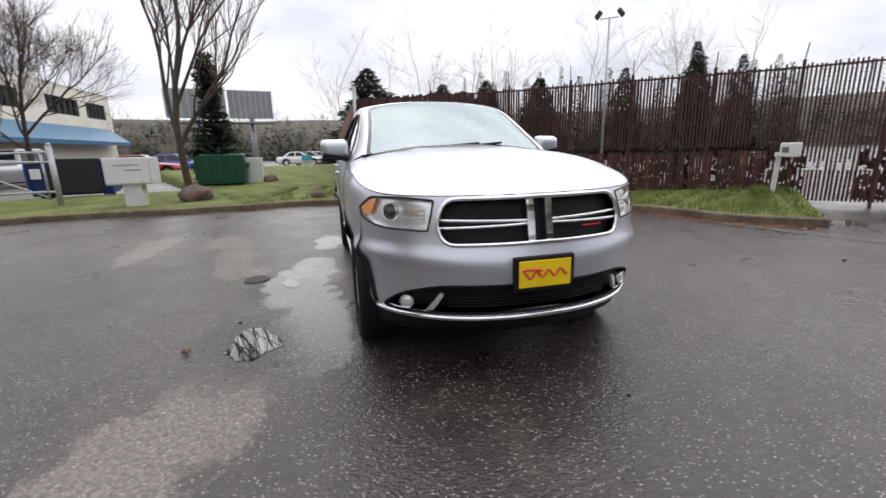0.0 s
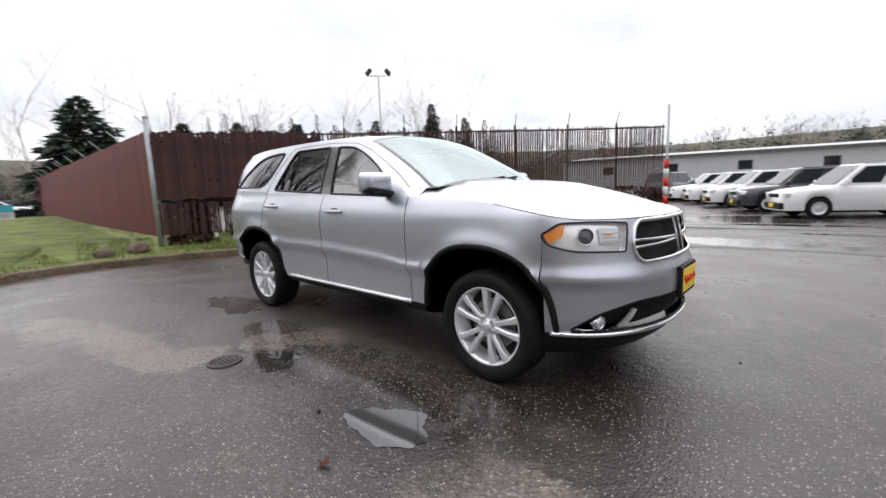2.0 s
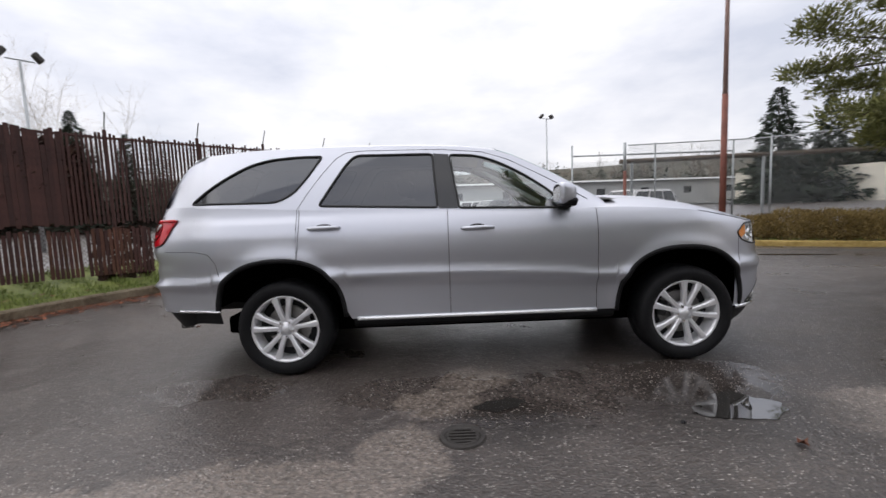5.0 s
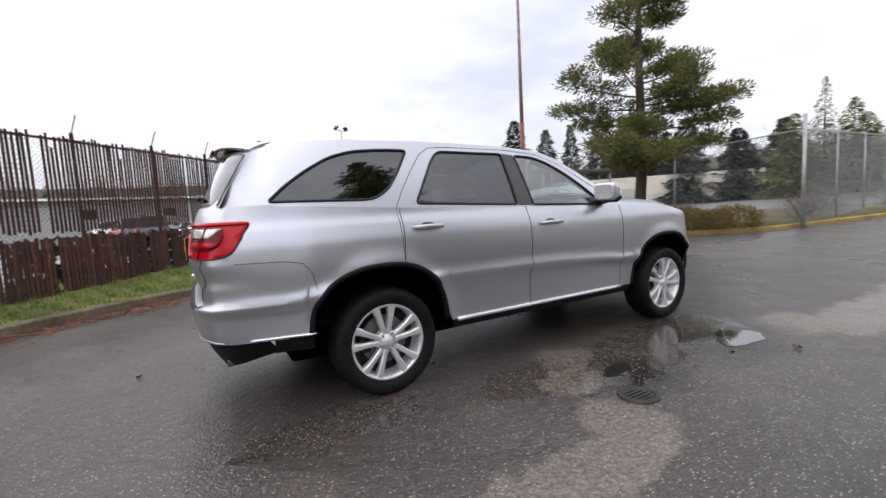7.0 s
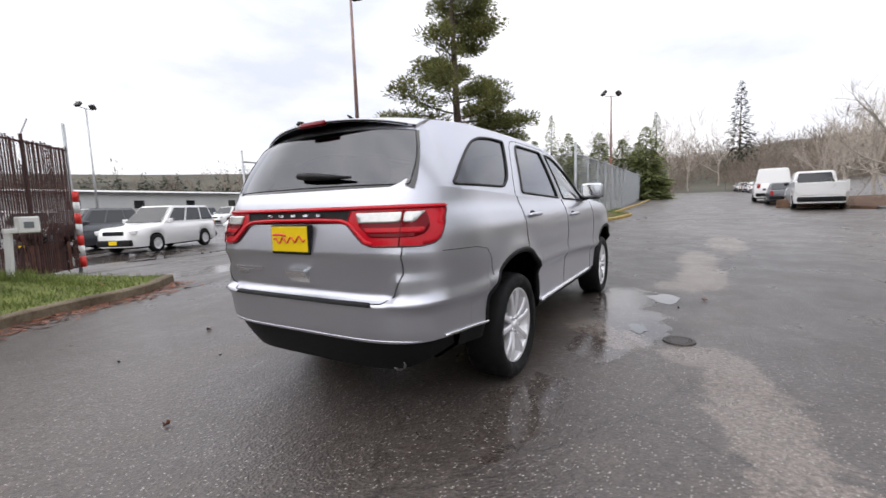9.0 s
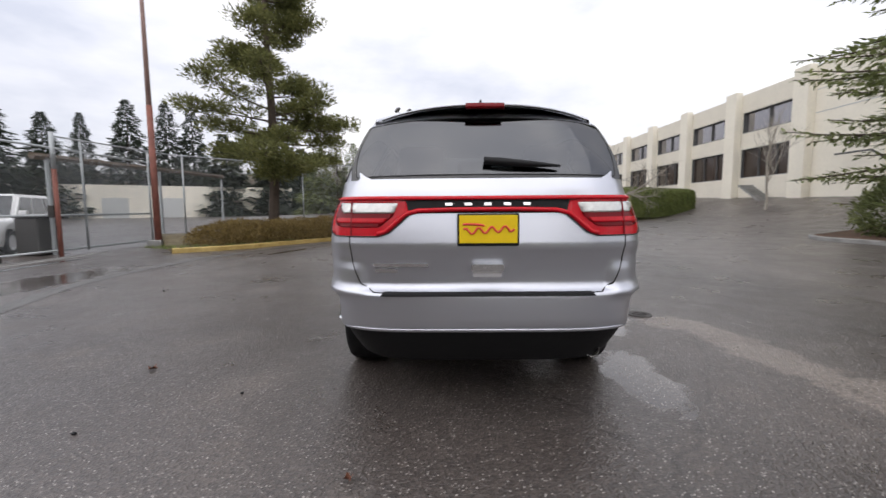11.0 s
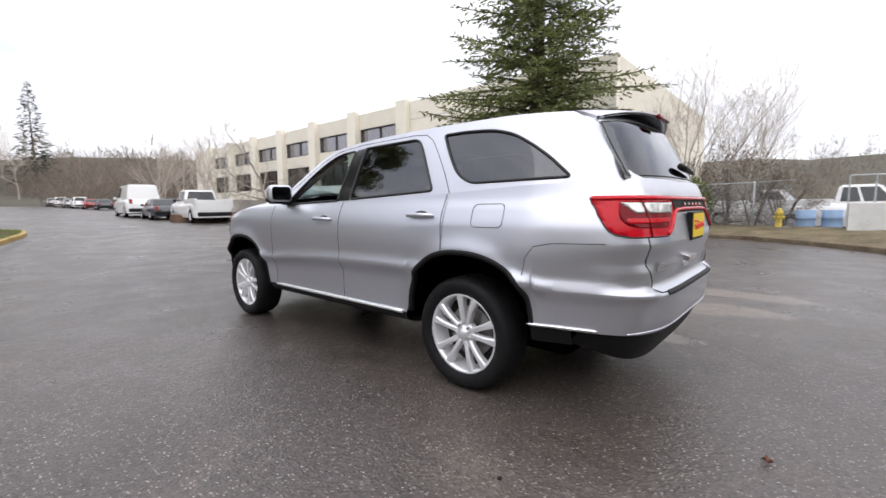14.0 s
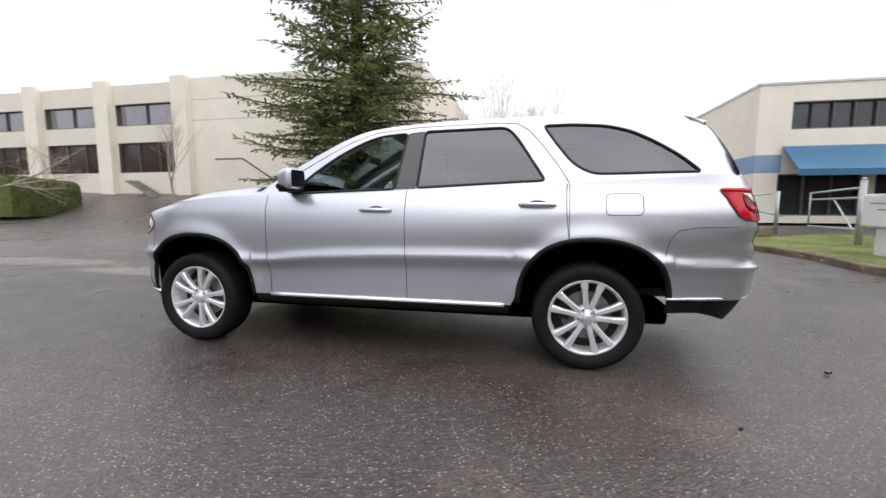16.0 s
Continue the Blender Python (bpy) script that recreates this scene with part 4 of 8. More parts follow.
def stations(a, b, step=0.03):
    """Even steps, closer together at the ends of the wheel arches."""
    s = set(span(a, b, max(2, int(abs(b - a) / step) + 1)))
    for xc, half in ((1.483, 0.505), (-1.535, 0.495)):
        for k in range(41):
            x = xc + half * math.cos(math.pi * k / 40)
            if a < x < b:
                s.add(x)
    out = []
    for x in sorted(s):
        if not out or x - out[-1] > 0.003:
            out.append(x)
    out[-1] = b
    return out


car = thing("sport_utility_vehicle", "silver grey large sport utility vehicle parked on wet asphalt", "car")
B01 = [0, 0.04, 0.08, 0.13, 0.18, 0.23, 0.28, 0.32, 0.345, 0.365, 0.385, 0.41, 0.44, 0.48, 0.53, 0.58, 0.64, 0.7, 0.76, 0.82, 0.87, 0.91, 0.95, 0.98, 1.0]

# window outlines in the side view: x, z
WIN_FRONT = rounded([(-0.172, 1.240), (-0.232, 1.652), (-0.02, 1.640), (0.15, 1.578), (0.33, 1.480), (0.52, 1.345), (0.645, 1.212)], [0.02, 0.03, 0.2, 0.2, 0.2, 0.12, 0.02])
WIN_REAR = rounded([(-1.228, 1.290), (-1.15, 1.415), (-1.03, 1.600), (-0.96, 1.672), (-0.362, 1.663), (-0.335, 1.248)], [0.03, 0.2, 0.12, 0.06, 0.03, 0.02])
WIN_QUARTER = rounded([(-2.195, 1.336), (-2.06, 1.448), (-1.93, 1.535), (-1.78, 1.617), (-1.62, 1.660), (-1.40, 1.676), (-1.212, 1.674), (-1.315, 1.520), (-1.41, 1.400), (-1.53, 1.328)], [0.03, 0.06, 0.06, 0.06, 0.06, 0.06, 0.03, 0.05, 0.05, 0.08], 3)


def to_b(poly):
    return [(x, (z - TOP(x)) / (ROOF_Z(x) - TOP(x))) for x, z in poly]


for sgn, hand in ((-1, "right"), (1, "left")):
    f, fz, c, cb = flank(sgn), flank_z(sgn), cabin(sgn), cabin_b(sgn)
    part("front_fender", sheet(f, stations(0.845, 1.915), B01), M["paint"], car, smooth=True)
    door_f = part("front_door", sheet(f, stations(-0.262, 0.841, 0.04), B01), M["paint"], car, smooth=True)
    door_r = part("rear_door", sheet(f, stations(-1.385, -0.266, 0.04), B01), M["paint"], car, smooth=True)
    part("quarter_panel", sheet(f, stations(-2.15, -1.389, 0.03), span(0, 1, 46)), M["paint"], car, smooth=True)
    # pillars and window frames, with the three side windows cut out
    cabin_x = span(-2.512, 0.93, 98)
    holes = [to_b(WIN_FRONT), to_b(WIN_REAR), to_b(WIN_QUARTER)]
    part("pillar_frame", sheet(cb, cabin_x, span(0, 1, 9), holes=holes), M["paint"], car, smooth=True)
    for poly, pname, gmat, owner in ((WIN_FRONT, "front_window", "clear_glass", door_f), (WIN_REAR, "rear_window", "tint_glass", door_r), (WIN_QUARTER, "quarter_window", "tint_glass", car)):
        if pname == "front_window" and sgn > 0:
            part("window_seal", tube(on(c, dense(poly, 0.03, True), 0.002 * -sgn), 0.009, 6, True), M["seal"], owner, smooth=True)
            continue
        g = part(pname, sheet(cb, cabin_x, span(0, 1, 9), keep=to_b(poly), offset=-0.004 * -sgn, turn=sgn > 0), M[gmat], owner, "clear glass" if gmat == "clear_glass" else "dark privacy glass", smooth=True)
        part("window_seal", tube(on(c, dense(poly, 0.03, True), 0.002 * -sgn), 0.009, 6, True), M["seal"], owner, smooth=True)
    # black pillar cover between the doors
    part("centre_pillar", sheet(cb, span(-0.42, -0.14, 10), span(0, 1, 12), keep=to_b([(-0.326, 1.240), (-0.355, 1.666), (-0.240, 1.656), (-0.180, 1.236)]), offset=0.003 * -sgn), M["gloss_black"], car, "gloss black pillar cover", smooth=True)
    # sill, chrome strip, gaps between panels
    part("sill", sheet(lambda x, b: (x, sgn * (0.905 - 0.05 * (1 - b) ** 2 - 0.25 * (1 - b) ** 6), 0.32 + 0.122 * b), span(-1.0, 0.98, 24), span(0, 1, 8)), M["black_plastic"], car, smooth=True)
    part("sill_trim", tube([(x, sgn * (side_y(x, 0.44) + 0.006), 0.434) for x in span(-0.97, 0.84, 20)], 0.015, 8), M["bright_trim"], car, "bright chrome strip", smooth=True)
    for line in ([(0.843, z) for z in span(0.44, 1.20, 20)], [(-0.264, z) for z in span(0.44, 1.23, 20)],
                 [(-1.387 + 0.02 * math.sin((z - 0.9) * 6), z) for z in span(0.90, 1.265, 14)]):
        part("panel_gap", tube(on(fz, line), 0.0028, 5), M["gap"], car)
    part("panel_gap", tube(on(c, [(-1.385, 1.27), (-1.32, 1.38), (-1.20, 1.545), (-1.11, 1.65), (-1.03, 1.698), (-0.90, 1.708), (-0.30, 1.698), (0.02, 1.667), (0.22, 1.600), (0.45, 1.480), (0.66, 1.360), (0.80, 1.270)]), 0.0028, 5), M["gap"], car)
    part("panel_gap", tube(on(fz, dense([(-1.97, 0.80), (-1.99, 0.90), (-2.04, 0.965), (-2.14, 0.985), (-2.40, 0.990)], 0.03)), 0.0022, 5), M["gap"], car)
    part("panel_gap", tube(on(fz, [(1.915, z) for z in span(0.66, 1.0, 10)]), 0.0015, 5), M["gap"], car)
    # wheel arch lips and liners
    for xc, half in ((1.483, 0.505), (-1.535, 0.495)):
        xs = [xc + half * math.cos(math.pi * k / 36) * 0.9995 for k in range(37)]
        edge = [(x, sgn * side_y(x, arch(x)), arch(x)) for x in xs]
        part("arch_lip", tube([(p[0] + (xc - p[0]) * 0.03, p[1] - sgn * 0.012, p[2] - 0.010) for p in edge], 0.021, 8), M["black_plastic"], car, "black wheel arch edge", smooth=True)
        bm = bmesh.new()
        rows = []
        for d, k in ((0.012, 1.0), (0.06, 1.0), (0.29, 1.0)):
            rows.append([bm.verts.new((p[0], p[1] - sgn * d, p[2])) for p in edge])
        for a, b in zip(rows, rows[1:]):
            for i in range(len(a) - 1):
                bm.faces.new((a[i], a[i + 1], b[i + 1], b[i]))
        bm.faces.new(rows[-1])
        part("arch_liner", bm, M["liner_shade"], car)
    # door handles
    for hx, hz, owner in ((-0.045, 1.092, door_f), (-1.180, 1.130, door_r)):
        y0 = side_y(hx, hz)
        bm = bmesh.new()
        b_tube(bm, [(hx - 0.118, sgn * (y0 + 0.002), hz - 0.004), (hx - 0.10, sgn * (y0 + 0.026), hz - 0.002), (hx - 0.03, sgn * (y0 + 0.034), hz), (hx + 0.04, sgn * (y0 + 0.034), hz + 0.001), (hx + 0.10, sgn * (y0 + 0.026), hz), (hx + 0.118, sgn * (y0 + 0.002), hz - 0.002)], [0.010, 0.014, 0.016, 0.016, 0.014, 0.010], 10)
        hd = part("door_handle", bm, M["paint"], owner, smooth=True)
        # Low dark dome: its colour stands in for the shaded hollow behind the handle.
        bm = bmesh.new()
        bmesh.ops.create_uvsphere(bm, u_segments=16, v_segments=8, radius=1, matrix=Matrix.Translation((hx, sgn * (y0 - 0.006), hz + 0.002)) @ Matrix.Diagonal((0.065, 0.012, 0.026, 1)))
        part("handle_recess", bm, M["gap"], owner, smooth=True)
    # door mirror
    mirror = bmesh.new()
    bmesh.ops.create_cube(mirror, size=1, matrix=Matrix.Translation((0.60, sgn * 0.995, 1.318)) @ Matrix.Diagonal((0.15, 0.235, 0.165, 1)))
    for v in mirror.verts:
        if v.co.x > 0.6:
            v.co.z = 1.318 + (v.co.z - 1.318) * 0.78 - 0.006
            v.co.y = sgn * 0.985 + (v.co.y - sgn * 0.995) * 0.86
            v.co.x -= 0.03 * (abs(v.co.y) > 1.0)
    bmesh.ops.bevel(mirror, geom=mirror.edges[:], offset=0.045, segments=4, affect="EDGES", profile=0.6)
    mir = part("door_mirror", mirror, M["paint"], car, smooth=True)
    bm = box((0.545, sgn * 0.905, 1.222), (0.655, sgn * 1.06, 1.256), 0.012)
    b_box(bm, (0.56, sgn * 0.862, 1.212), (0.66, sgn * 0.93, 1.25), 0.010)
    skirt = box((0.545, sgn * 0.900, 1.238), (0.655, sgn * 1.095, 1.285), 0.02)
    part("mirror_skirt", skirt, M["black_plastic"], mir, "black lower mirror shell", smooth=True)
    part("mirror_base", bm, M["black_plastic"], mir, "black mirror foot")
    bm = sheet(lambda y, z: (0.5285, y, z), span(0.9, 1.09, 3) if sgn > 0 else span(-1.09, -0.9, 3), span(1.25, 1.39, 3), keep=rounded([(sgn * 0.905, 1.258), (sgn * 0.905, 1.378), (sgn * 1.085, 1.378), (sgn * 1.085, 1.258)], 0.03), thick=0.004)
    part("mirror_glass", bm, M["chrome"], mir)

# fuel flap on the left flank
fl = flank_z(1)
flap = rounded([(-1.835, 1.060), (-1.835, 1.197), (-1.612, 1.197), (-1.612, 1.060)], 0.035)
part("fuel_flap", tube(on(fl, dense(flap, 0.03, True)), 0.0026, 5, True), M["gap"], car)

# hood, roof, windscreen
hood_x = [0.862 + (2.352 - 0.862) * (1 - (1 - t) ** 2.2) for t in span(0, 1, 44)]
part("hood", sheet(hood_f, hood_x, span(-1, 1, 41)), M["paint"], car, smooth=True)
part("roof", sheet(roof_f, span(-2.362, 0.145, 54), span(-1, 1, 31)), M["paint"], car, smooth=True)
part("windscreen_surround", sheet(roof_f, span(0.145, 1.055, 24), span(-1, 1, 31), holes=[rounded([(0.16, -0.925), (0.16, 0.925), (1.0, 0.935), (1.0, -0.935)], 0.05, 3)]), M["paint"], car, smooth=True)
part("windscreen_border", sheet(roof_f, span(0.12, 1.055, 26), span(-0.97, 0.97, 31), keep=rounded([(0.145, -0.945), (0.145, 0.945), (1.03, 0.95), (1.03, -0.95)], 0.04, 3), holes=[rounded([(0.175, -0.90), (0.175, 0.90), (0.955, 0.915), (0.955, -0.915)], 0.06, 3)], offset=0.003), M["gloss_black"], car, "black glass border", smooth=True)
part("windscreen", sheet(roof_f, span(0.14, 1.05, 26), span(-0.95, 0.95, 31), offset=0.001), M["screen_glass"], car, "clear glass", smooth=True)
for sgn in (-1, 1):
    part("wiper", tube([(0.955, sgn * 0.1 - 0.25, 1.30), (0.945, 0.28 + sgn * 0.1, 1.335)], 0.009, 6), M["seal"], car)
part("cowl", sheet(lambda x, r: (x, r * 0.80, 1.262 + 0.035 * (1 - r * r)), span(0.86, 1.04, 6), span(-1, 1, 21)), M["black_plastic"], car, smooth=True)

# nose: bumper skin with grille, lamp and intake openings (outlines in y, z)
GRILLE = rounded([(-0.505, 0.800), (-0.545, 0.90), (-0.495, 1.036), (0.495, 1.036), (0.545, 0.90), (0.505, 0.800)], [0.10, 0.08, 0.07, 0.07, 0.08, 0.10], 5)
LAMP = rounded([(0.585, 0.872), (0.545, 1.030), (0.70, 1.045), (0.845, 1.042), (0.903, 0.980), (0.890, 0.920), (0.82, 0.883)], [0.012, 0.012, 0.06, 0.02, 0.02, 0.02, 0.04], 4)
INTAKE = rounded([(-0.82, 0.415), (-0.74, 0.520), (-0.56, 0.585), (0.56, 0.585), (0.74, 0.520), (0.82, 0.415)], [0.04, 0.1, 0.15, 0.15, 0.1, 0.04], 4)


def flip(poly):
    return [(-y, z) for y, z in reversed(poly)]


part("front_bumper", sheet(nose_q, span(-1, 1, 70), span(0, 1, 28), holes=[nose_to_q(dense(h, 0.06, True)) for h in (GRILLE, LAMP, flip(LAMP), INTAKE)]), M["paint"], car, smooth=True)
part("nose_panel_gap", tube([hood_f(x, 0.0)[:1] + (sgn2 * side_y(x, TOP(x)) * 0.998, TOP(x) + 0.002) for sgn2 in (1,) for x in span(1.6, 2.35, 24)], 0.003, 5), M["gap"], car)
part("nose_panel_gap", tube([(x, -side_y(x, TOP(x)) * 0.998, TOP(x) + 0.002) for x in span(1.6, 2.35, 24)], 0.003, 5), M["gap"], car)
# fender tops between the arch and the lamp
grille = part("grille", sheet(nose_yz, span(-0.55, 0.55, 40), span(0.79, 1.045, 14), keep=GRILLE, offset=-0.045), M["black_plastic"], car, "black mesh grille with chrome cross", smooth=True)
part("grille_frame", tube(on(nose_yz, dense(GRILLE, 0.03, True), 0.004), 0.0125, 8, True), M["chrome"], grille, "chrome frame", smooth=True)
for zz in (0.908,):
    for a, b in ((-0.535, -0.055), (0.055, 0.535)):
        for dz in (0.020, -0.020):
            part("grille_bar", tube(on(nose_yz, [(y, zz + dz * (0.35 + 0.65 * min(1, abs(y) / 0.5))) for y in span(a, b, 14)], -0.004), 0.0085, 8), M["chrome"], grille, smooth=True)
for yy in (-0.052, 0.052):
    bm = sheet(nose_yz, span(yy - 0.022, yy + 0.022, 4), span(0.805, 1.03, 8), keep=rounded([(yy - 0.02, 0.805), (yy - 0.02, 1.030), (yy + 0.02, 1.030), (yy + 0.02, 0.805)], 0.006, 2), offset=0.004, thick=0.03)
    part("grille_bar", bm, M["chrome"], grille)
part("grille_badge", sheet(nose_yz, span(0.28, 0.44, 10), span(0.86, 0.875, 2), keep=[(0.29, 0.860), (0.285, 0.868), (0.42, 0.868), (0.425, 0.860)], offset=-0.02, thick=0.006), M["plate_red"], grille, "small red badge")

for sgn in (-1, 1):
    poly = LAMP if sgn > 0 else flip(LAMP)
    lamp = part("headlamp", sheet(nose_yz, span(-0.92, 0.92, 90), span(0.86, 1.055, 9), keep=poly, offset=-0.034), M["lamp_house"], car, "clear headlamp with dark projector", smooth=True)
    bm = bmesh.new()
    o0, o1 = on(nose_yz, dense(poly, 0.03, True), 0.0), on(nose_yz, dense(poly, 0.03, True), -0.035)
    v0, v1 = [bm.verts.new(p) for p in o0], [bm.verts.new(p) for p in o1]
    for i in range(len(v0)):
        bm.faces.new((v0[i - 1], v0[i], v1[i], v1[i - 1]))
    part("lamp_rim", bm, M["lamp_house"], lamp, smooth=True)
    part("lamp_edge", tube(on(nose_yz, dense(poly, 0.03, True), 0.0), 0.006, 6, True), M["seal"], lamp)
    part("lamp_cover", sheet(nose_yz, span(-0.92, 0.92, 90), span(0.86, 1.055, 9), keep=poly, offset=0.002), M["lamp_glass"], lamp, "clear plastic cover", smooth=True)
    cx, cy, cz = nose_yz(sgn * 0.765, 0.968)
    nrm = (on(nose_yz, [(sgn * 0.765, 0.968)], 1.0)[0] - Vector((cx, cy, cz)))
    look_out = nrm.to_track_quat("Z", "Y").to_matrix().to_4x4()
    bm = bmesh.new()
    b_lathe(bm, [(0.052, -0.05), (0.050, -0.012), (0.046, -0.006), (0.043, -0.012), (0.040, -0.030)], 28, "z")
    bmesh.ops.transform(bm, matrix=Matrix.Translation((cx, cy, cz)) @ look_out, verts=bm.verts[:])
    part("projector_ring", bm, M["chrome"], lamp, smooth=True)
    bm = bmesh.new()
    bmesh.ops.create_uvsphere(bm, u_segments=24, v_segments=12, radius=0.040, matrix=Matrix.Translation((cx, cy, cz)) @ look_out @ Matrix.Translation((0, 0, -0.036)) @ Matrix.Diagonal((1, 1, 0.7, 1)))
    part("projector_lens", bm, M["gloss_black"], lamp, smooth=True)
    amb = rounded([(0.850, 0.962), (0.826, 1.034), (0.846, 1.034), (0.896, 0.980), (0.886, 0.934)], 0.008, 3)
    part("amber_marker", sheet(nose_yz, span(-0.92, 0.92, 90), span(0.9, 1.035, 7), keep=amb if sgn > 0 else flip(amb), offset=-0.005, thick=0.012), M["amber"], lamp, "amber side marker")
    refl = rounded([(0.605, 0.915), (0.595, 1.005), (0.70, 1.015), (0.705, 0.912)], 0.02, 3)
    part("reflector_bowl", sheet(nose_yz, span(-0.92, 0.92, 90), span(0.87, 1.0, 8), keep=refl if sgn > 0 else flip(refl), offset=-0.022, thick=0.01), M["clear_lens"], lamp)
    for k in range(3):
        zz = 0.935 + 0.022 * k
        part("reflector_step", tube(on(nose_yz, [(sgn * y, zz) for y in span(0.605, 0.70, 5)], -0.019), 0.003, 5), M["chrome"], lamp)
    part("amber_lamp", tube(on(nose_yz, [(sgn * y, 0.972) for y in span(0.635, 0.672, 4)], -0.018), 0.005, 6), M["amber"], lamp)

# lower intake, fog lamps, chrome lip, valance
intake = part("lower_intake", sheet(nose_yz, span(-0.84, 0.84, 60), span(0.40, 0.60, 9), keep=INTAKE, offset=-0.06), M["black_plastic"], car, "black lower air intake", smooth=True)
for k in range(5):
    part("intake_slat", tube(on(nose_yz, [(y, 0.432 + 0.023 * k) for y in span(-0.5, 0.5, 16)], -0.045), 0.004, 5), M["black_plastic"], intake)
# Added near-black sheet closes the intake and gives it its deep shade.
part("intake_backing", sheet(nose_yz, span(-0.82, 0.82, 60), span(0.375, 0.60, 8), offset=-0.075), M["liner_shade"], intake, smooth=True)
part("intake_edge", tube(on(nose_yz, dense(INTAKE, 0.03, True), -0.004), 0.008, 6, True), M["black_plastic"], intake, smooth=True)
for sgn in (-1, 1):
    fx, fy, fzz = nose_yz(sgn * 0.70, 0.462)
    nrm = (on(nose_yz, [(sgn * 0.70, 0.462)], 1.0)[0] - Vector((fx, fy, fzz))).lerp(Vector((1, 0, 0)), 0.6)
    turn = Matrix.Translation((fx, fy, fzz)) @ nrm.to_track_quat("Z", "Y").to_matrix().to_4x4()
    bm = bmesh.new()
    b_lathe(bm, [(0.044, -0.06), (0.042, -0.018), (0.037, -0.014), (0.033, -0.022)], 24, "z")
    bmesh.ops.transform(bm, matrix=turn, verts=bm.verts[:])
    fog = part("fog_lamp", bm, M["chrome"], intake, "round clear fog lamp", smooth=True)
    bm = bmesh.new()
    bmesh.ops.create_uvsphere(bm, u_segments=20, v_segments=10, radius=0.033, matrix=turn @ Matrix.Translation((0, 0, -0.026)) @ Matrix.Diagonal((1, 1, 0.4, 1)))
    part("fog_lens", bm, M["lamp_house"], fog, smooth=True)
    strut = [(0.612, 0.422), (0.575, 0.424), (0.522, 0.530), (0.545, 0.536)]
    bz = rounded(strut if sgn > 0 else flip(strut), 0.008, 2)
    part("fog_bezel", sheet(nose_yz, span(-0.8, 0.8, 60), span(0.41, 0.54, 6), keep=bz, offset=-0.012, thick=0.02), M["bright_trim"], intake)
    part("fog_bezel", tube(on(nose_yz, [(sgn * y, z) for y, z in ((0.60, 0.415), (0.68, 0.413), (0.76, 0.42), (0.80, 0.432))], -0.01), 0.007, 6), M["chrome"], intake, smooth=True)
lip = [(r, 0.392 + 0.012 * abs(r) ** 3) for r in span(-0.945, 0.945, 50)]
part("chrome_lip", tube(on(nose_f, lip, 0.006), 0.015, 8), M["chrome"], car, "bright chrome lower lip", smooth=True)
part("front_valance", sheet(lambda r, b: (NOSE(0.40) - 0.012 - 0.10 * (1 - b) ** 2 - FL * nose_back(r), r * 0.895, 0.265 + 0.14 * b), [0.955 * math.sin(math.pi / 2 * t) for t in span(-1, 1, 41)], span(0, 1, 7)), M["black_plastic"], car, smooth=True)

# front plate
px = NOSE(0.63) + 0.004
bm = box((px - 0.02, -0.175, 0.545), (px + 0.012, 0.175, 0.735), 0.008)
plate = part("plate_holder", bm, M["black_plastic"], car, "black plate frame")
part("plate", box((px + 0.012, -0.150, 0.570), (px + 0.017, 0.150, 0.715), 0.003), M["plate_yellow"], plate, "yellow dealer plate with red scrawl")
part("plate_mark", tube([(px + 0.019, y, 0.642 + 0.018 * math.sin(y * 90) + 0.05 * y) for y in span(-0.125, 0.13, 40)], 0.006, 5), M["plate_red"], plate)
part("plate_mark", tube([(px + 0.019, y, 0.668 - 1.2 * (y + 0.10) ** 2) for y in span(-0.13, -0.02, 8)], 0.007, 5), M["plate_red"], plate)

# tail: skin with the rear lamps laid on, bumper, lower cover
part("tailgate", sheet(tail_q(0.735, 1.318, 0.004), span(-1, 1, 70), span(0, 1, 26)), M["paint"], car, smooth=True)
part("rear_bumper", sheet(tail_q(0.515, 0.7352), span(-1, 1, 70), span(0, 1, 15)), M["paint"], car, smooth=True)
TG = [(0.735, 1.16), (0.725, 1.0), (0.715, 0.88), (0.67, 0.77), (0.60, 0.728), (0.3, 0.722), (-0.3, 0.722), (-0.60, 0.728), (-0.67, 0.77), (-0.715, 0.88), (-0.725, 1.0), (-0.735, 1.16)]
part("tailgate_gap", tube(on(tail_yz, dense(TG, 0.03)), 0.004, 5), M["gap"], car)
part("bumper_pad", sheet(tail_yz, span(-0.62, 0.62, 30), span(0.70, 0.74, 5), keep=rounded([(-0.56, 0.712), (-0.54, 0.729), (0.54, 0.729), (0.56, 0.712)], 0.006, 2), offset=0.006, thick=0.01), M["black_plastic"], car, "black load edge pad")
part("rear_valance", sheet(lambda r, b: (TAIL(0.5) + 0.016 + 0.09 * max(0, 1 - b) ** 1.5 + RL * tail_back(r), -r * 0.845 * (0.93 + 0.07 * b), 0.325 + 0.10 * abs(r) ** 8 + (0.205 - 0.10 * abs(r) ** 8) * b), [0.992 * math.sin(math.pi / 2 * t) for t in span(-1, 1, 45)], span(0, 1, 8)), M["black_plastic"], car, "black lower bumper cover", smooth=True)
for sgn in (-1, 1):
    part("side_valance", sheet(lambda x, b: (x, sgn * (side_y(x, 0.52) - 0.010 - 0.03 * (1 - b)), 0.425 + 0.10 * b), span(-2.22, -2.0, 8), span(0, 1, 5)), M["black_plastic"], car, smooth=True)
    part("bumper_trim", tube([(x, sgn * (side_y(x, 0.53) + 0.004), 0.527) for x in span(-2.36, -1.985, 16)], [0.004] + [0.009] * 14 + [0.005], 8), M["chrome"], car, "bright chrome strip", smooth=True)
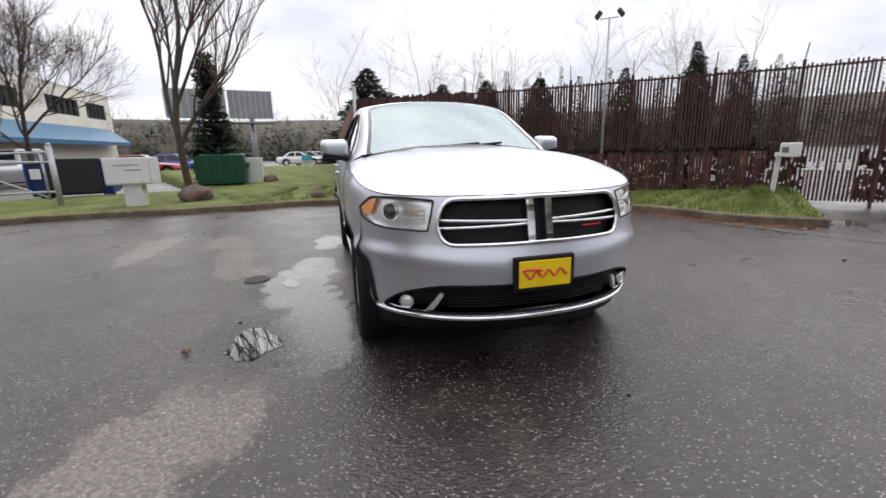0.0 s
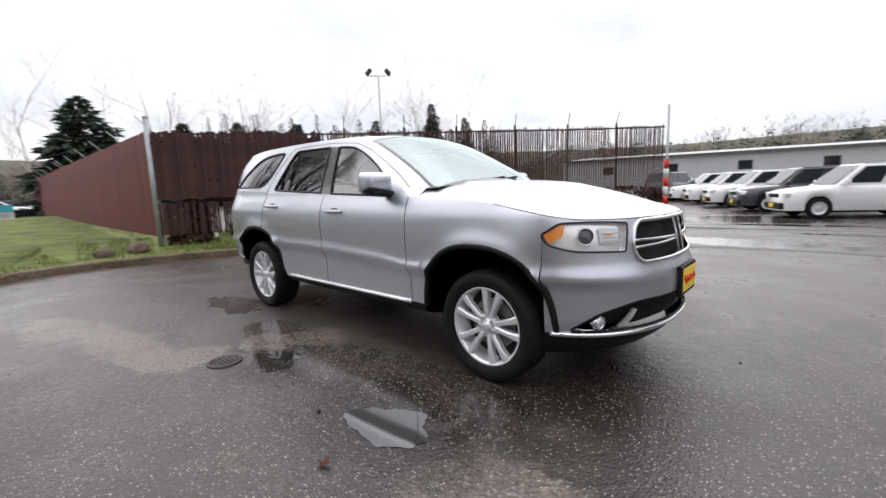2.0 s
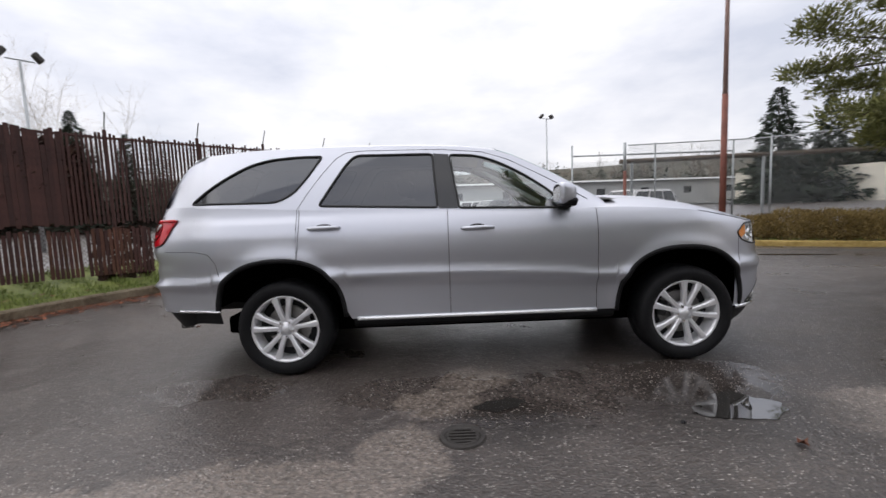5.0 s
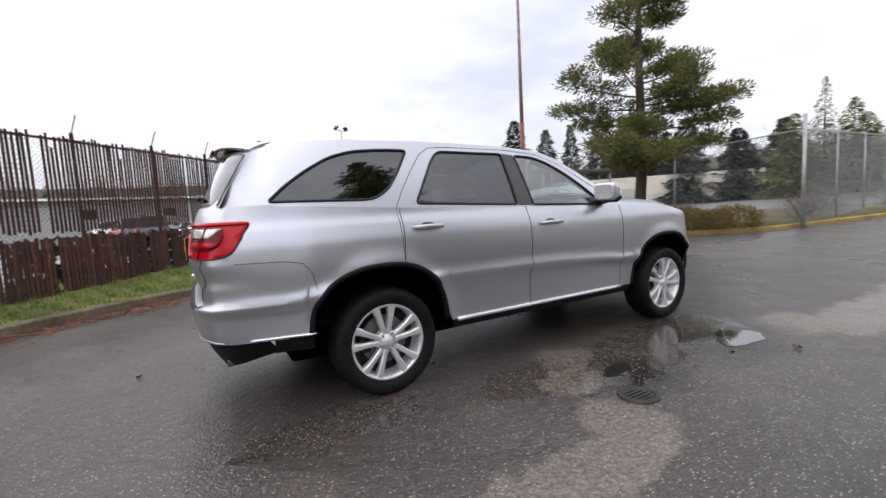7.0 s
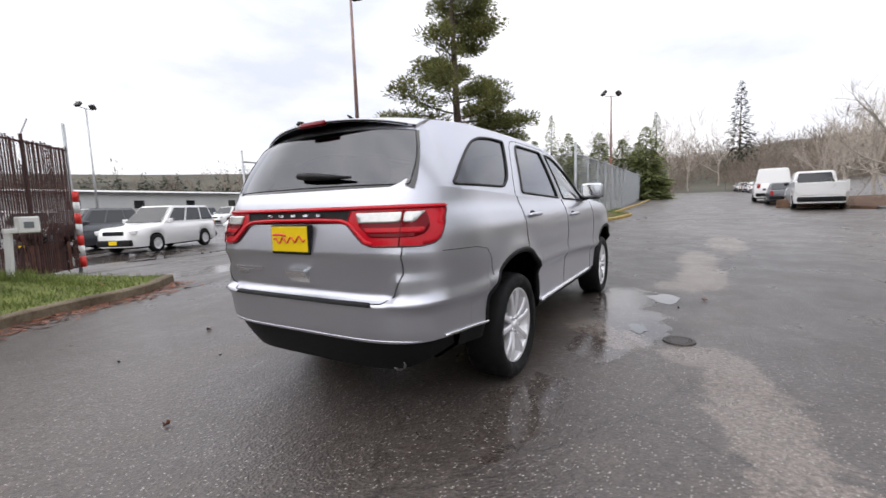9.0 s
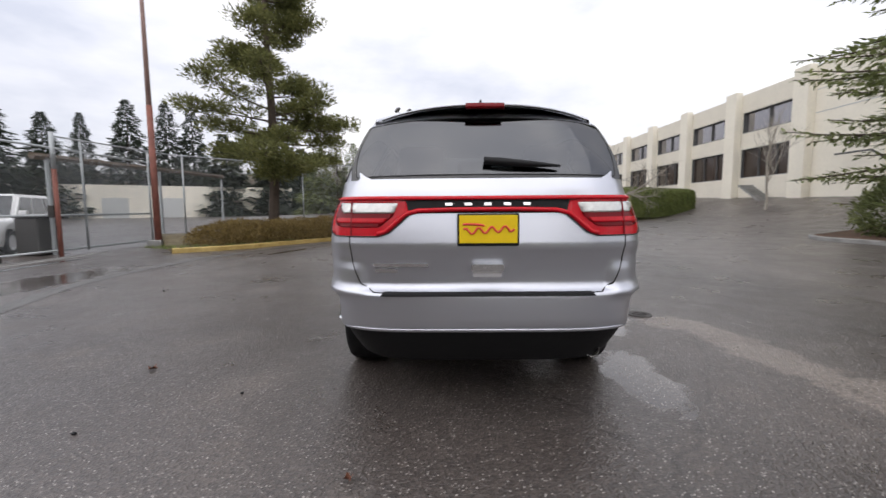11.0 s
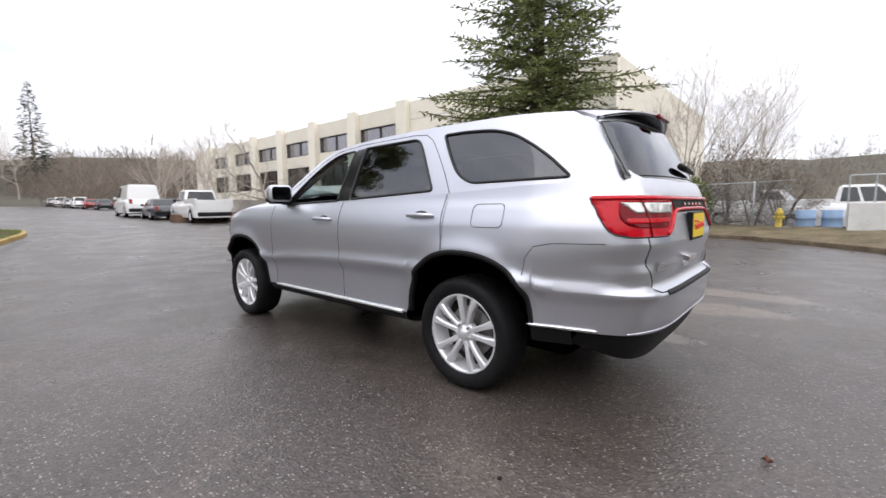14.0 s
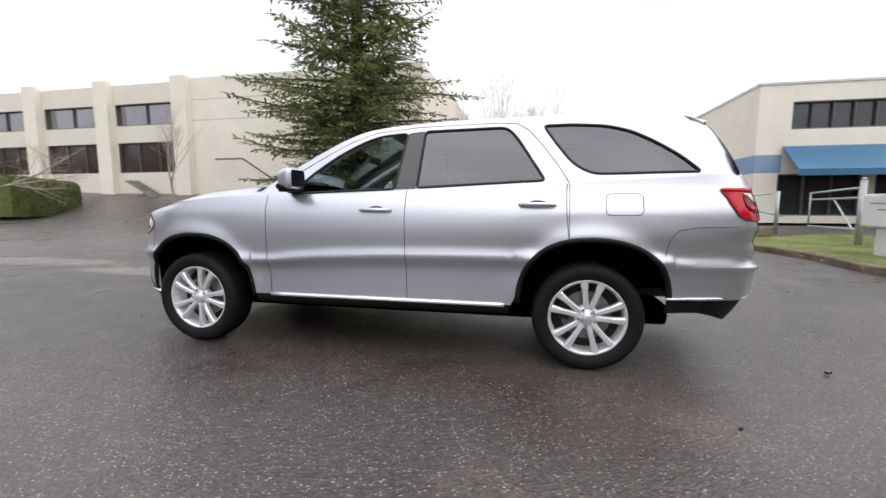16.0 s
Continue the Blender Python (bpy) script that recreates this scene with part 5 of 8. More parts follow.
part("bumper_lip", tube(on(tail_yz, dense([(-0.77, 0.520), (-0.68, 0.528), (0.68, 0.528), (0.77, 0.520)], 0.04), 0.000), 0.006, 8), M["paint"], car, smooth=True)
bm = bmesh.new()
b_lathe(bm, [(0.034, 0.10), (0.036, 0.03), (0.040, 0.025), (0.040, 0.04), (0.035, 0.09)], 20, "x", (-2.50, -0.60, 0.37))
part("exhaust_pipe", bm, M["steel"], car, smooth=True)

# rear lamps: full-width racetrack
UB = [0.875 * math.sin(math.pi / 2 * t) for t in span(-1, 1, 70)]
black = part("lamp_backing", sheet(tail_yz, UB, span(1.14, 1.23, 6), keep=rounded([(-0.60, 1.140), (-0.60, 1.226), (0.60, 1.226), (0.60, 1.140)], 0.01, 2), offset=0.004, thick=0.006), M["black_plastic"], car, "gloss black lamp bar", smooth=True)
part("red_bar", sheet(tail_yz, UB, span(1.2, 1.23, 3), keep=rounded([(-0.824, 1.208), (-0.815, 1.226), (0.815, 1.226), (0.824, 1.208)], 0.006, 2), offset=0.016, thick=0.012), M["red_lens"], black, "red light bar", smooth=True)
part("red_bar", tube(on(tail_yz, dense([(0.57, 1.034), (0.53, 1.044), (0.475, 1.092), (0.42, 1.137), (0.36, 1.153), (0.2, 1.158), (-0.2, 1.158), (-0.36, 1.153), (-0.42, 1.137), (-0.475, 1.092), (-0.53, 1.044), (-0.57, 1.034)], 0.02), 0.006), 0.012, 8), M["red_lens"], black, "red light bar", smooth=True)
LAMP_EDGE = [(0.565, 1.022), (0.51, 1.040), (0.40, 1.135), (0.42, 1.205), (0.60, 1.2255), (0.816, 1.2255), (0.832, 1.19), (0.8495, 1.13), (0.8555, 1.09), (0.8545, 1.055), (0.840, 1.032), (0.80, 1.022)]
LAMP_WELL = [(0.560, 1.068), (0.485, 1.128), (0.470, 1.196), (0.786, 1.197), (0.806, 1.155), (0.818, 1.110), (0.806, 1.080), (0.77, 1.068)]
for sgn in (-1, 1):
    def sp(poly):
        return poly if sgn > 0 else flip(poly)
    cl = part("rear_lamp", sheet(tail_yz, UB, span(1.0, 1.23, 10), keep=sp(rounded(LAMP_EDGE, [0.02, 0.02, 0.02, 0.01, 0.01, 0.004, 0.02, 0.03, 0.03, 0.02, 0.015, 0.02], 3)), offset=0.006, thick=0.01), M["red_lens"], car, "red and clear rear lamp", smooth=True)
    part("lamp_edge", tube(on(tail_yz, dense(sp(rounded(LAMP_EDGE, 0.008, 3)), 0.02, True), 0.006), 0.0035, 6, True), M["seal"], cl, smooth=True)
    part("lamp_well", sheet(tail_yz, UB, span(1.05, 1.2, 8), keep=sp(rounded(LAMP_WELL, 0.016, 3)), offset=0.010, thick=0.003), M["dark_red_lens"], cl, "dark red lamp centre", smooth=True)
    for a, b in ((0.462, 0.704), (0.716, 0.788)):
        outer_cut = 0.026 * (b > 0.75)
        part("reversing_lens", sheet(tail_yz, UB, span(1.13, 1.2, 5), keep=sp(rounded([(a + 0.02 * (a < 0.5), 1.140), (a, 1.191), (b, 1.191), (b - outer_cut, 1.140)], 0.010, 3)), offset=0.014, thick=0.006), M["clear_lens"], cl, "clear reversing lens", smooth=True)
    part("red_lens", sheet(tail_yz, UB, span(1.08, 1.13, 4), keep=sp(rounded([(0.540, 1.088), (0.515, 1.114), (0.802, 1.114), (0.802, 1.088)], 0.010, 3)), offset=0.013, thick=0.005), M["red_lens"], cl, smooth=True)
    part("lamp_joint", tube(on(tail_yz, [(sgn * 0.710, z) for z in span(1.024, 1.204, 8)], 0.012), 0.004, 5), M["dark_red_lens"], cl)
for k in range(5):
    y = 0.20 - 0.10 * k
    part("badge_letter", sheet(tail_yz, span(-0.3, 0.3, 30), span(1.175, 1.2, 3), keep=rounded([(y - 0.017, 1.177), (y - 0.020, 1.191), (y + 0.017, 1.191), (y + 0.020, 1.177)], 0.004, 2), offset=0.016, thick=0.010), M["chrome"], black, "plain chrome block")
for a, b, z in ((-0.31, -0.60, 0.873), (-0.47, -0.59, 0.842)):
    part("tailgate_badge", sheet(tail_yz, span(-0.7, 0.7, 40), span(0.83, 0.89, 4), keep=rounded([(b, z - 0.009), (b, z + 0.009), (a, z + 0.009), (a, z - 0.009)], 0.004, 2), offset=0.007, thick=0.006), M["chrome"], car, "plain chrome badge bar")
bm = sheet(tail_yz, span(-0.2, 0.2, 12), span(0.79, 0.9, 4), keep=rounded([(-0.085, 0.845), (-0.085, 0.885), (0.085, 0.885), (0.085, 0.845)], 0.01, 2), offset=0.028, thick=0.028)
th = part("tailgate_handle", bm, M["chrome"], car, "chrome pull handle")
part("handle_cup", sheet(tail_yz, span(-0.2, 0.2, 12), span(0.79, 0.9, 4), keep=rounded([(-0.075, 0.805), (-0.075, 0.845), (0.075, 0.845), (0.075, 0.805)], 0.012, 2), offset=0.007, thick=0.006), M["lamp_house"], th)
rx = TAIL(1.05) - 0.010
plate = part("rear_plate_frame", box((rx - 0.014, -0.158, 0.972), (rx + 0.02, 0.158, 1.138), 0.006), M["black_plastic"], car, "dark plate frame")
part("plate", box((rx - 0.018, -0.148, 0.988), (rx - 0.0142, 0.148, 1.130), 0.0015), M["plate_yellow"], plate, "yellow dealer plate with red scrawl")
part("plate_mark", tube([(rx - 0.019, -y, 1.055 + 0.015 * math.sin(y * 95) + 0.06 * y) for y in span(-0.125, 0.13, 40)], 0.0055, 5), M["plate_red"], plate)
part("plate_mark", tube([(rx - 0.019, -y, 1.085 - 1.2 * (y + 0.10) ** 2) for y in span(-0.13, -0.02, 8)], 0.006, 5), M["plate_red"], plate)

# rear window, spoiler, rear wiper, aerial
bx = [-2.541 + 0.180 * t for t in span(0, 1, 24)]
BACK = rounded([(-2.532, -0.955), (-2.46, -0.978), (-2.364, -0.975), (-2.364, 0.975), (-2.46, 0.978), (-2.532, 0.955)], [0.01, 0.03, 0.01, 0.01, 0.03, 0.01], 4)
part("tailgate_frame", sheet(roof_f, bx, span(-1, 1, 31), holes=[BACK]), M["gloss_black"], car, smooth=True)
part("rear_window_glass", sheet(roof_f, bx, span(-1, 1, 31), keep=BACK, offset=0.001), M["tint_glass"], car, "dark privacy glass", smooth=True)
part("window_seal", tube(on(roof_f, dense(BACK, 0.05, True), 0.0), 0.004, 6, True), M["seal"], car, smooth=True)


def spoiler_f(t, r):
    x0, y0, z0 = roof_f(-2.10, r)
    tip = -2.415 + 0.17 * r * r
    z1 = 1.678 + 0.050 * (1 - abs(r) ** 2.6) - 0.012 * abs(r) ** 4
    return x0 + (tip - x0) * t, y0 * (1 - 0.03 * t), z0 + (z1 - z0) * (0.35 * t + 0.65 * t * t) + 0.005 * min(1, 4 * t)


part("spoiler", sheet(spoiler_f, span(0, 1, 14), span(-1, 1, 31)), M["paint"], car, smooth=True)
for sgn in (-1, 1):
    part("spoiler_side", sheet(lambda t, b: tuple(Vector(spoiler_f(t, sgn)).lerp(Vector((spoiler_f(t, sgn)[0] + 0.004, sgn * (ROOF_W(-2.2) - 0.004), spoiler_f(t, sgn)[2] - 0.05)), b)), span(0.1, 1, 8), span(0, 1, 4)), M["paint"], car, smooth=True)
part("spoiler_underside", sheet(lambda t, r: tuple(Vector(spoiler_f(0.46 + 0.53 * t, r * 0.93)) - Vector((0, 0, 0.014 + 0.030 * (1 - t) * (1 - 0.5 * r * r)))), span(0, 1, 8), span(-1, 1, 31), thick=0.01), M["gloss_black"], car, "gloss black spoiler underside", smooth=True)
part("spoiler_lip", sheet(lambda r, b: (spoiler_f(1, r)[0] + 0.006 * b, spoiler_f(1, r)[1], spoiler_f(1, r)[2] - 0.016 * b), span(-0.97, 0.97, 31), span(0, 1, 4), thick=0.006), M["paint"], car, smooth=True)
part("high_brake_lamp", sheet(lambda r, b: (spoiler_f(1, r)[0] - 0.004 + 0.012 * b, r * 0.65, spoiler_f(1, r)[2] - 0.030 + 0.024 * b), span(-0.16, 0.16, 9), span(0, 1, 4), thick=0.02), M["dark_red_lens"], car, "dark red high-level brake lamp", smooth=True)
part("rear_wiper", tube(on(roof_f, [(-2.505, 0.02), (-2.509, -0.12), (-2.514, -0.32), (-2.518, -0.52)], 0.03), [0.020, 0.022, 0.016, 0.006], 8), M["black_plastic"], car, smooth=True)
part("aerial", tube([(-2.02, 0.0, 1.768), (-2.07, 0.0, 1.808), (-2.11, 0, 1.825)], [0.025, 0.012, 0.005], 8), M["black_plastic"], car, smooth=True)

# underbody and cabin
part("underbody", box((-2.10, -0.62, 0.27), (2.05, 0.62, 0.42), 0.03), M["liner_shade"], car)
part("cabin_floor", box((-2.25, -0.49, 0.45), (0.95, 0.49, 0.56), 0.02), M["cabin"], car)
bm = box((0.52, -0.78, 0.80), (0.98, 0.78, 1.17), 0.06)
b_box(bm, (0.42, 0.16, 0.98), (0.62, 0.60, 1.20), 0.05)
part("dashboard", bm, M["cabin"], car, "black dashboard")
for sgn in (-1, 1):
    part("door_lining", sheet(lambda x, z: (x, sgn * (side_y(x, z) - 0.07), z), span(-0.96, 0.80, 20), span(0.5, 1.21, 5)), M["cabin"], car)
    part("pillar_lining", tube([(0.80, sgn * 0.74, 1.26), (0.50, sgn * 0.685, 1.43), (0.2, sgn * 0.64, 1.58), (0.05, sgn * 0.62, 1.63)], 0.030, 8), M["cabin_light"], car, smooth=True)
part("headlining", sheet(lambda x, r: (x, r * (ROOF_W(x) - 0.02), ROOF_Z(x) - 0.02 + CROWN(x) * (1 - abs(r) ** 2.6)), span(-2.1, 0.10, 14), span(-1, 1, 9)), M["cabin_light"], car, smooth=True)
for sx, ys in ((-0.25, (-0.38, 0.38)), (-1.15, (-0.42, 0.0, 0.42)), (-1.95, (-0.35, 0.35))):
    for sy in ys:
        w = 0.25 if sx > -1 else 0.21
        bm = box((sx - 0.22, sy - w, 0.60), (sx + 0.32, sy + w, 0.80), 0.06)
        s = part("car_seat", bm, M["seat"], car, "dark cloth seat", smooth=True)
        tilt = pose(sx - 0.2, sy, 0.74, 0, -14, 0)
        part("seat_back", box((-0.07, -w, 0), (0.07, w, 0.60), 0.06, tilt), M["seat"], s, smooth=True)
        part("head_restraint", box((-0.05, -0.13, 0.63), (0.05, 0.13, 0.80), 0.045, tilt), M["seat"], s, smooth=True)
ring = [(0.40 + 0.075 * math.sin(a), 0.38 + 0.185 * math.cos(a), 1.06 + 0.17 * math.sin(a)) for a in (2 * math.pi * k / 28 for k in range(28))]
sw = part("steering_wheel", tube(ring, 0.017, 8, True), M["cabin"], car, "black steering wheel", smooth=True)
bm = bmesh.new()
b_cyl(bm, (0.40, 0.38, 1.06), (0.56, 0.38, 1.02), 0.075, 0.05)
for a in (0, math.pi, -math.pi / 2):
    b_cyl(bm, (0.41, 0.38, 1.06), (0.40 + 0.07 * math.sin(a), 0.38 + 0.175 * math.cos(a), 1.06 + 0.16 * math.sin(a)), 0.018, 0.014, 8)
part("wheel_hub", bm, M["cabin"], sw)
part("interior_mirror", box((0.30, -0.12, 1.50), (0.33, 0.12, 1.565), 0.012), M["cabin"], car)
part("window_sticker", sheet(cabin_b(1), span(-1.05, -0.6, 8), span(0.2, 0.9, 6), keep=to_b([(-0.93, 1.32), (-0.93, 1.55), (-0.60, 1.55), (-0.60, 1.32)]), offset=0.012), M["paper"], car, "white printed window sticker")


def make_wheel():
    """One wheel, its face towards -y: barrel, tyre, ten spokes, cap, nuts, brake disc."""
    bm = bmesh.new()
    b_lathe(bm, [(0.213, 0.20), (0.236, 0.20), (0.234, 0.02), (0.245, 0.006), (0.256, -0.002), (0.258, 0.012), (0.248, 0.03), (0.248, 0.21)], 64)
    w = part("wheel", bm, M["alloy"], None, "silver alloy wheel with ten spokes", smooth=True)
    bm = bmesh.new()
    b_lathe(bm, [(0.253, 0.215), (0.266, 0.235), (0.31, 0.243), (0.344, 0.230), (0.360, 0.203), (0.365, 0.16), (0.366, 0.11), (0.365, 0.06), (0.360, 0.014), (0.346, -0.012), (0.322, -0.024), (0.292, -0.021), (0.270, -0.010), (0.255, 0.003)], 72)
    part("tyre", bm, M["rubber"], w, smooth=True)
    for ang in range(5):
        for d in (-13.5, 13.5):
            a = radians(ang * 72 + 90 + d)
            ca, sa = math.cos(a), math.sin(a)
            bm = bmesh.new()
            secs = []
            for r, half, y0, y1 in ((0.055, 0.020, 0.018, 0.055), (0.10, 0.017, 0.010, 0.050), (0.17, 0.018, 0.003, 0.045), (0.245, 0.027, 0.005, 0.05)):
                secs.append([bm.verts.new((ca * r - sa * s * half * k, y, sa * r + ca * s * half * k)) for s, k, y in ((-1, 1, y1), (-1, 1, y0 + 0.008), (-1, 0.55, y0), (1, 0.55, y0), (1, 1, y0 + 0.008), (1, 1, y1))])
            for p, q in zip(secs, secs[1:]):
                for k in range(6):
                    bm.faces.new((p[k], p[(k + 1) % 6], q[(k + 1) % 6], q[k]))
            bm.faces.new(secs[0])
            bm.faces.new(secs[-1])
            bmesh.ops.recalc_face_normals(bm, faces=bm.faces[:])
            part("spoke", bm, M["alloy"], w)
        a = radians(ang * 72 + 54)
        bm = bmesh.new()
        b_cyl(bm, (0.057 * math.cos(a), 0.006, 0.057 * math.sin(a)), (0.057 * math.cos(a), 0.04, 0.057 * math.sin(a)), 0.011, 0.013, 6)
        part("lug_nut", bm, M["chrome"], w)
    bm = bmesh.new()
    b_lathe(bm, [(0.002, 0.002), (0.026, 0.003), (0.031, 0.009), (0.033, 0.018), (0.072, 0.022), (0.080, 0.032), (0.082, 0.07)], 36)
    part("hub_cap", bm, M["alloy"], w, smooth=True)
    bm = bmesh.new()
    b_lathe(bm, [(0.07, 0.095), (0.165, 0.095), (0.168, 0.10), (0.165, 0.12), (0.07, 0.12)], 48)
    part("brake_disc", bm, M["steel"], w)
    # Added dark disc makes the gaps between the spokes look shaded.
    bm = bmesh.new()
    b_lathe(bm, [(0.002, 0.135), (0.235, 0.135)], 40)
    part("wheel_back", bm, M["wheel_shade"], w)
    bm = bmesh.new()
    b_box(bm, (-0.175, 0.075, -0.06), (-0.105, 0.135, 0.06), 0.012)
    part("brake_caliper", bm, M["wheel_shade"], w)
    return w


wheel = make_wheel()
wheel.parent = car
first = True
for wx, sgn, spin in ((AXLE, -1, 12), (-AXLE, -1, -4), (AXLE, 1, 20), (-AXLE, 1, 8)):
    m = Matrix.Translation((wx, sgn * 0.918, WHEEL_Z)) @ (Matrix() if sgn < 0 else Matrix.Rotation(math.pi, 4, "Z")) @ Matrix.Rotation(radians(spin), 4, "Y")
    if first:
        wheel.matrix_basis = m
        first = False
    else:
        copy_thing(wheel, m)
for ob in bpy.data.objects:
    if ob.type == "MESH" and ob.data.materials and ob.data.materials[0] in (M["clear_glass"], M["screen_glass"], M["lamp_glass"]):
        ob.visible_shadow = False
for ob in bpy.data.objects:
    if ob.type == "MESH" and ob.data.materials and ob.data.materials[0] in (M["clear_glass"], M["screen_glass"], M["lamp_glass"], M["tint_glass"]):
        out = sum((p.normal.dot(p.center - Vector((0, 0, 0.9))) * p.area for p in ob.data.polygons), 0.0)
        if out < 0:
            bm = bmesh.new()
            bm.from_mesh(ob.data)
            bmesh.ops.reverse_faces(bm, faces=bm.faces[:])
            bm.to_mesh(ob.data)
            bm.free()

# ---------------------------------------------------------------- fences
def along(pts, step):
    """Even points along a plan line: (x, y, heading)."""
    out, left = [], 0.0
    for (ax, ay), (bx, by) in zip(pts, pts[1:]):
        d = math.hypot(bx - ax, by - ay)
        s = left
        while s < d:
            out.append((ax + (bx - ax) * s / d, ay + (by - ay) * s / d, math.atan2(by - ay, bx - ax)))
            s += step
        left = s - d
    return out


def b_mesh_wire(bm, a, b, z0, z1, pitch=0.06, r=0.0022):
    """Diagonal wires between two plan points."""
    ax, ay = a
    L = math.hypot(b[0] - ax, b[1] - ay)
    ux, uy = (b[0] - ax) / L, (b[1] - ay) / L
    H = z1 - z0
    n = int((L + H) / pitch)
    for sgn in (1, -1):
        for k in range(n):
            s0 = -H + k * pitch
            lo, hi = max(0.0, s0), min(L, s0 + H)
            if hi - lo < 0.02:
                continue
            if sgn > 0:
                za, zb = z0 + (lo - s0), z0 + (hi - s0)
            else:
                za, zb = z1 - (lo - s0), z1 - (hi - s0)
            p, q = Vector((ax + ux * lo, ay + uy * lo, za)), Vector((ax + ux * hi, ay + uy * hi, zb))
            side = Vector((-uy, ux, 0)) * r
            up = Vector((ux * -sgn, uy * -sgn, 1)).normalized() * r
            vs = [bm.verts.new(v) for v in (p + up, p - up, q - up, q + up)]
            bm.faces.new(vs)
            vs = [bm.verts.new(v) for v in (p + side, p - side, q - side, q + side)]
            bm.faces.new(vs)


SLAT_LINE = [(-8.30, -0.10), (-7.15, 1.75), (-6.05, 3.50), (-5.10, 4.65), (-4.20, 5.65), (-3.20, 6.85), (-2.25, 7.95), (-1.30, 8.85), (-0.35, 9.75)]
slat_mesh = mesh_of("slat", box((-0.031, -0.006, 0), (0.031, 0.006, 1.0), 0.0), M["slat"], False)
slat_rust = mesh_of("slat", box((-0.031, -0.006, 0), (0.031, 0.006, 1.0), 0.0), M["slat_rust"], False)
rng = random.Random(4)


def add_slat(parent, x, y, z0, z1, a, lean, mesh, wide=1.0):
    ob = new("slat", mesh)
    ob.parent = parent
    ob.matrix_basis = Matrix.Translation((x, y, z0)) @ Matrix.Rotation(a, 4, "Z") @ Matrix.Rotation(lean, 4, "Y") @ Matrix.Diagonal((wide, 1, z1 - z0, 1))


def verge_base(x, y):
    return 0.36 - 0.26 * smoothstep(-8, -3, x)


for i, (a, b) in enumerate(zip(SLAT_LINE[::2], SLAT_LINE[2::2])):
    mid = SLAT_LINE[2 * i + 1]
    bay = thing("slat_fence", "tall dark brown chain-link fence filled with vertical privacy slats", "fence", "slatted yard fence")
    for px, py in ((a, mid) if i else (mid,)):
        part("post", tube([(px, py, 0.0), (px, py, 2.80)], 0.03, 8), M["slat"], bay, "brown steel post")
        part("barb_arm", tube([(px, py, 2.78), (px + 0.10, py - 0.08, 3.08)], 0.012, 6), M["galv"], bay)
    part("top_rail", tube([(a[0], a[1], 2.66), (mid[0], mid[1], 2.66), (b[0], b[1], 2.66)], 0.022, 6), M["slat"], bay)
    bm = bmesh.new()
    for p, q in ((a, mid), (mid, b)):
        b_mesh_wire(bm, p, q, verge_base(*p) + 0.05, 2.66, 0.07, 0.0025)
    tagged(part("chain_link", bm, M["slat"], bay), "brown coated chain-link mesh", kind="stuff")
    for x, y, h in along([a, mid, b], 0.064):
        g = verge_base(x, y)
        far = smoothstep(-3.4, -1.6, x)
        nx, ny = math.sin(h) * 0.02, -math.cos(h) * 0.02
        if rng.random() > 0.035:
            top = 2.70 + rng.uniform(-0.02, 0.05)
            if rng.random() < 0.04:
                top -= rng.uniform(0.1, 0.5)
            add_slat(bay, x + nx, y + ny, 1.19 + rng.uniform(-0.02, 0.03) if far < 0.5 else 0.75 + rng.uniform(-0.2, 0.2), top, h, rng.uniform(-0.006, 0.006), slat_mesh, 1.01 if x < -6.4 else 0.60 if far < 0.4 else 0.50)
        if rng.random() > 0.08:
            add_slat(bay, x + nx, y + ny, g + 0.02, 1.10 + rng.uniform(-0.03, 0.03) if far < 0.5 else 0.72, h, rng.uniform(-0.015, 0.015), slat_rust if rng.random() < smoothstep(-7.6, -6.2, x) * 0.45 else slat_mesh, 0.80 if far < 0.4 else 0.60)
    # dead creeper packed behind the slats
    bm = bmesh.new()
    n = 0
    for x, y, h in along([a, mid, b], 0.013):
        far = smoothstep(-3.4, -1.8, x)
        hi = 2.50 - 0.55 * far + 0.20 * noise.noise(Vector((x * 1.4, y * 1.4, 0))) + 0.14 * noise.noise(Vector((x * 5, y * 5, 2)))
        for z in [1.22 + (hi - 1.22) * rng.random() ** 0.8 for _ in range(9 if x < -6.2 else 0)] + [0.15 + 0.95 * rng.random() for _ in range((5 if x < -6.2 else 2) if noise.noise(Vector((x, y, 7))) > -0.1 else 0)]:
            c = Vector((x, y, z)) + Vector((-math.sin(h), math.cos(h), 0)) * rng.uniform(0.03, 0.16)
            u = Vector((rng.uniform(-1, 1), rng.uniform(-1, 1), rng.uniform(-1, 1))).normalized() * rng.uniform(0.06, 0.15)
            v = u.orthogonal().normalized() * rng.uniform(0.04, 0.09)
            bm.faces.new([bm.verts.new(c + w) for w in (u, v, -u, -v)])
    tagged(part("dead_creeper", bm, M["ivy"], bay), "brown dead creeper", kind="stuff")

# dark red slatted run to the west
slat_red = mesh_of("slat", box((-0.060, -0.008, 0), (0.060, 0.008, 1.0), 0.0), M["slat_red"], False)
RED = [(-8.40, -0.12), (-14.0, -0.10), (-24.0, 0.05), (-42.0, 0.30)]
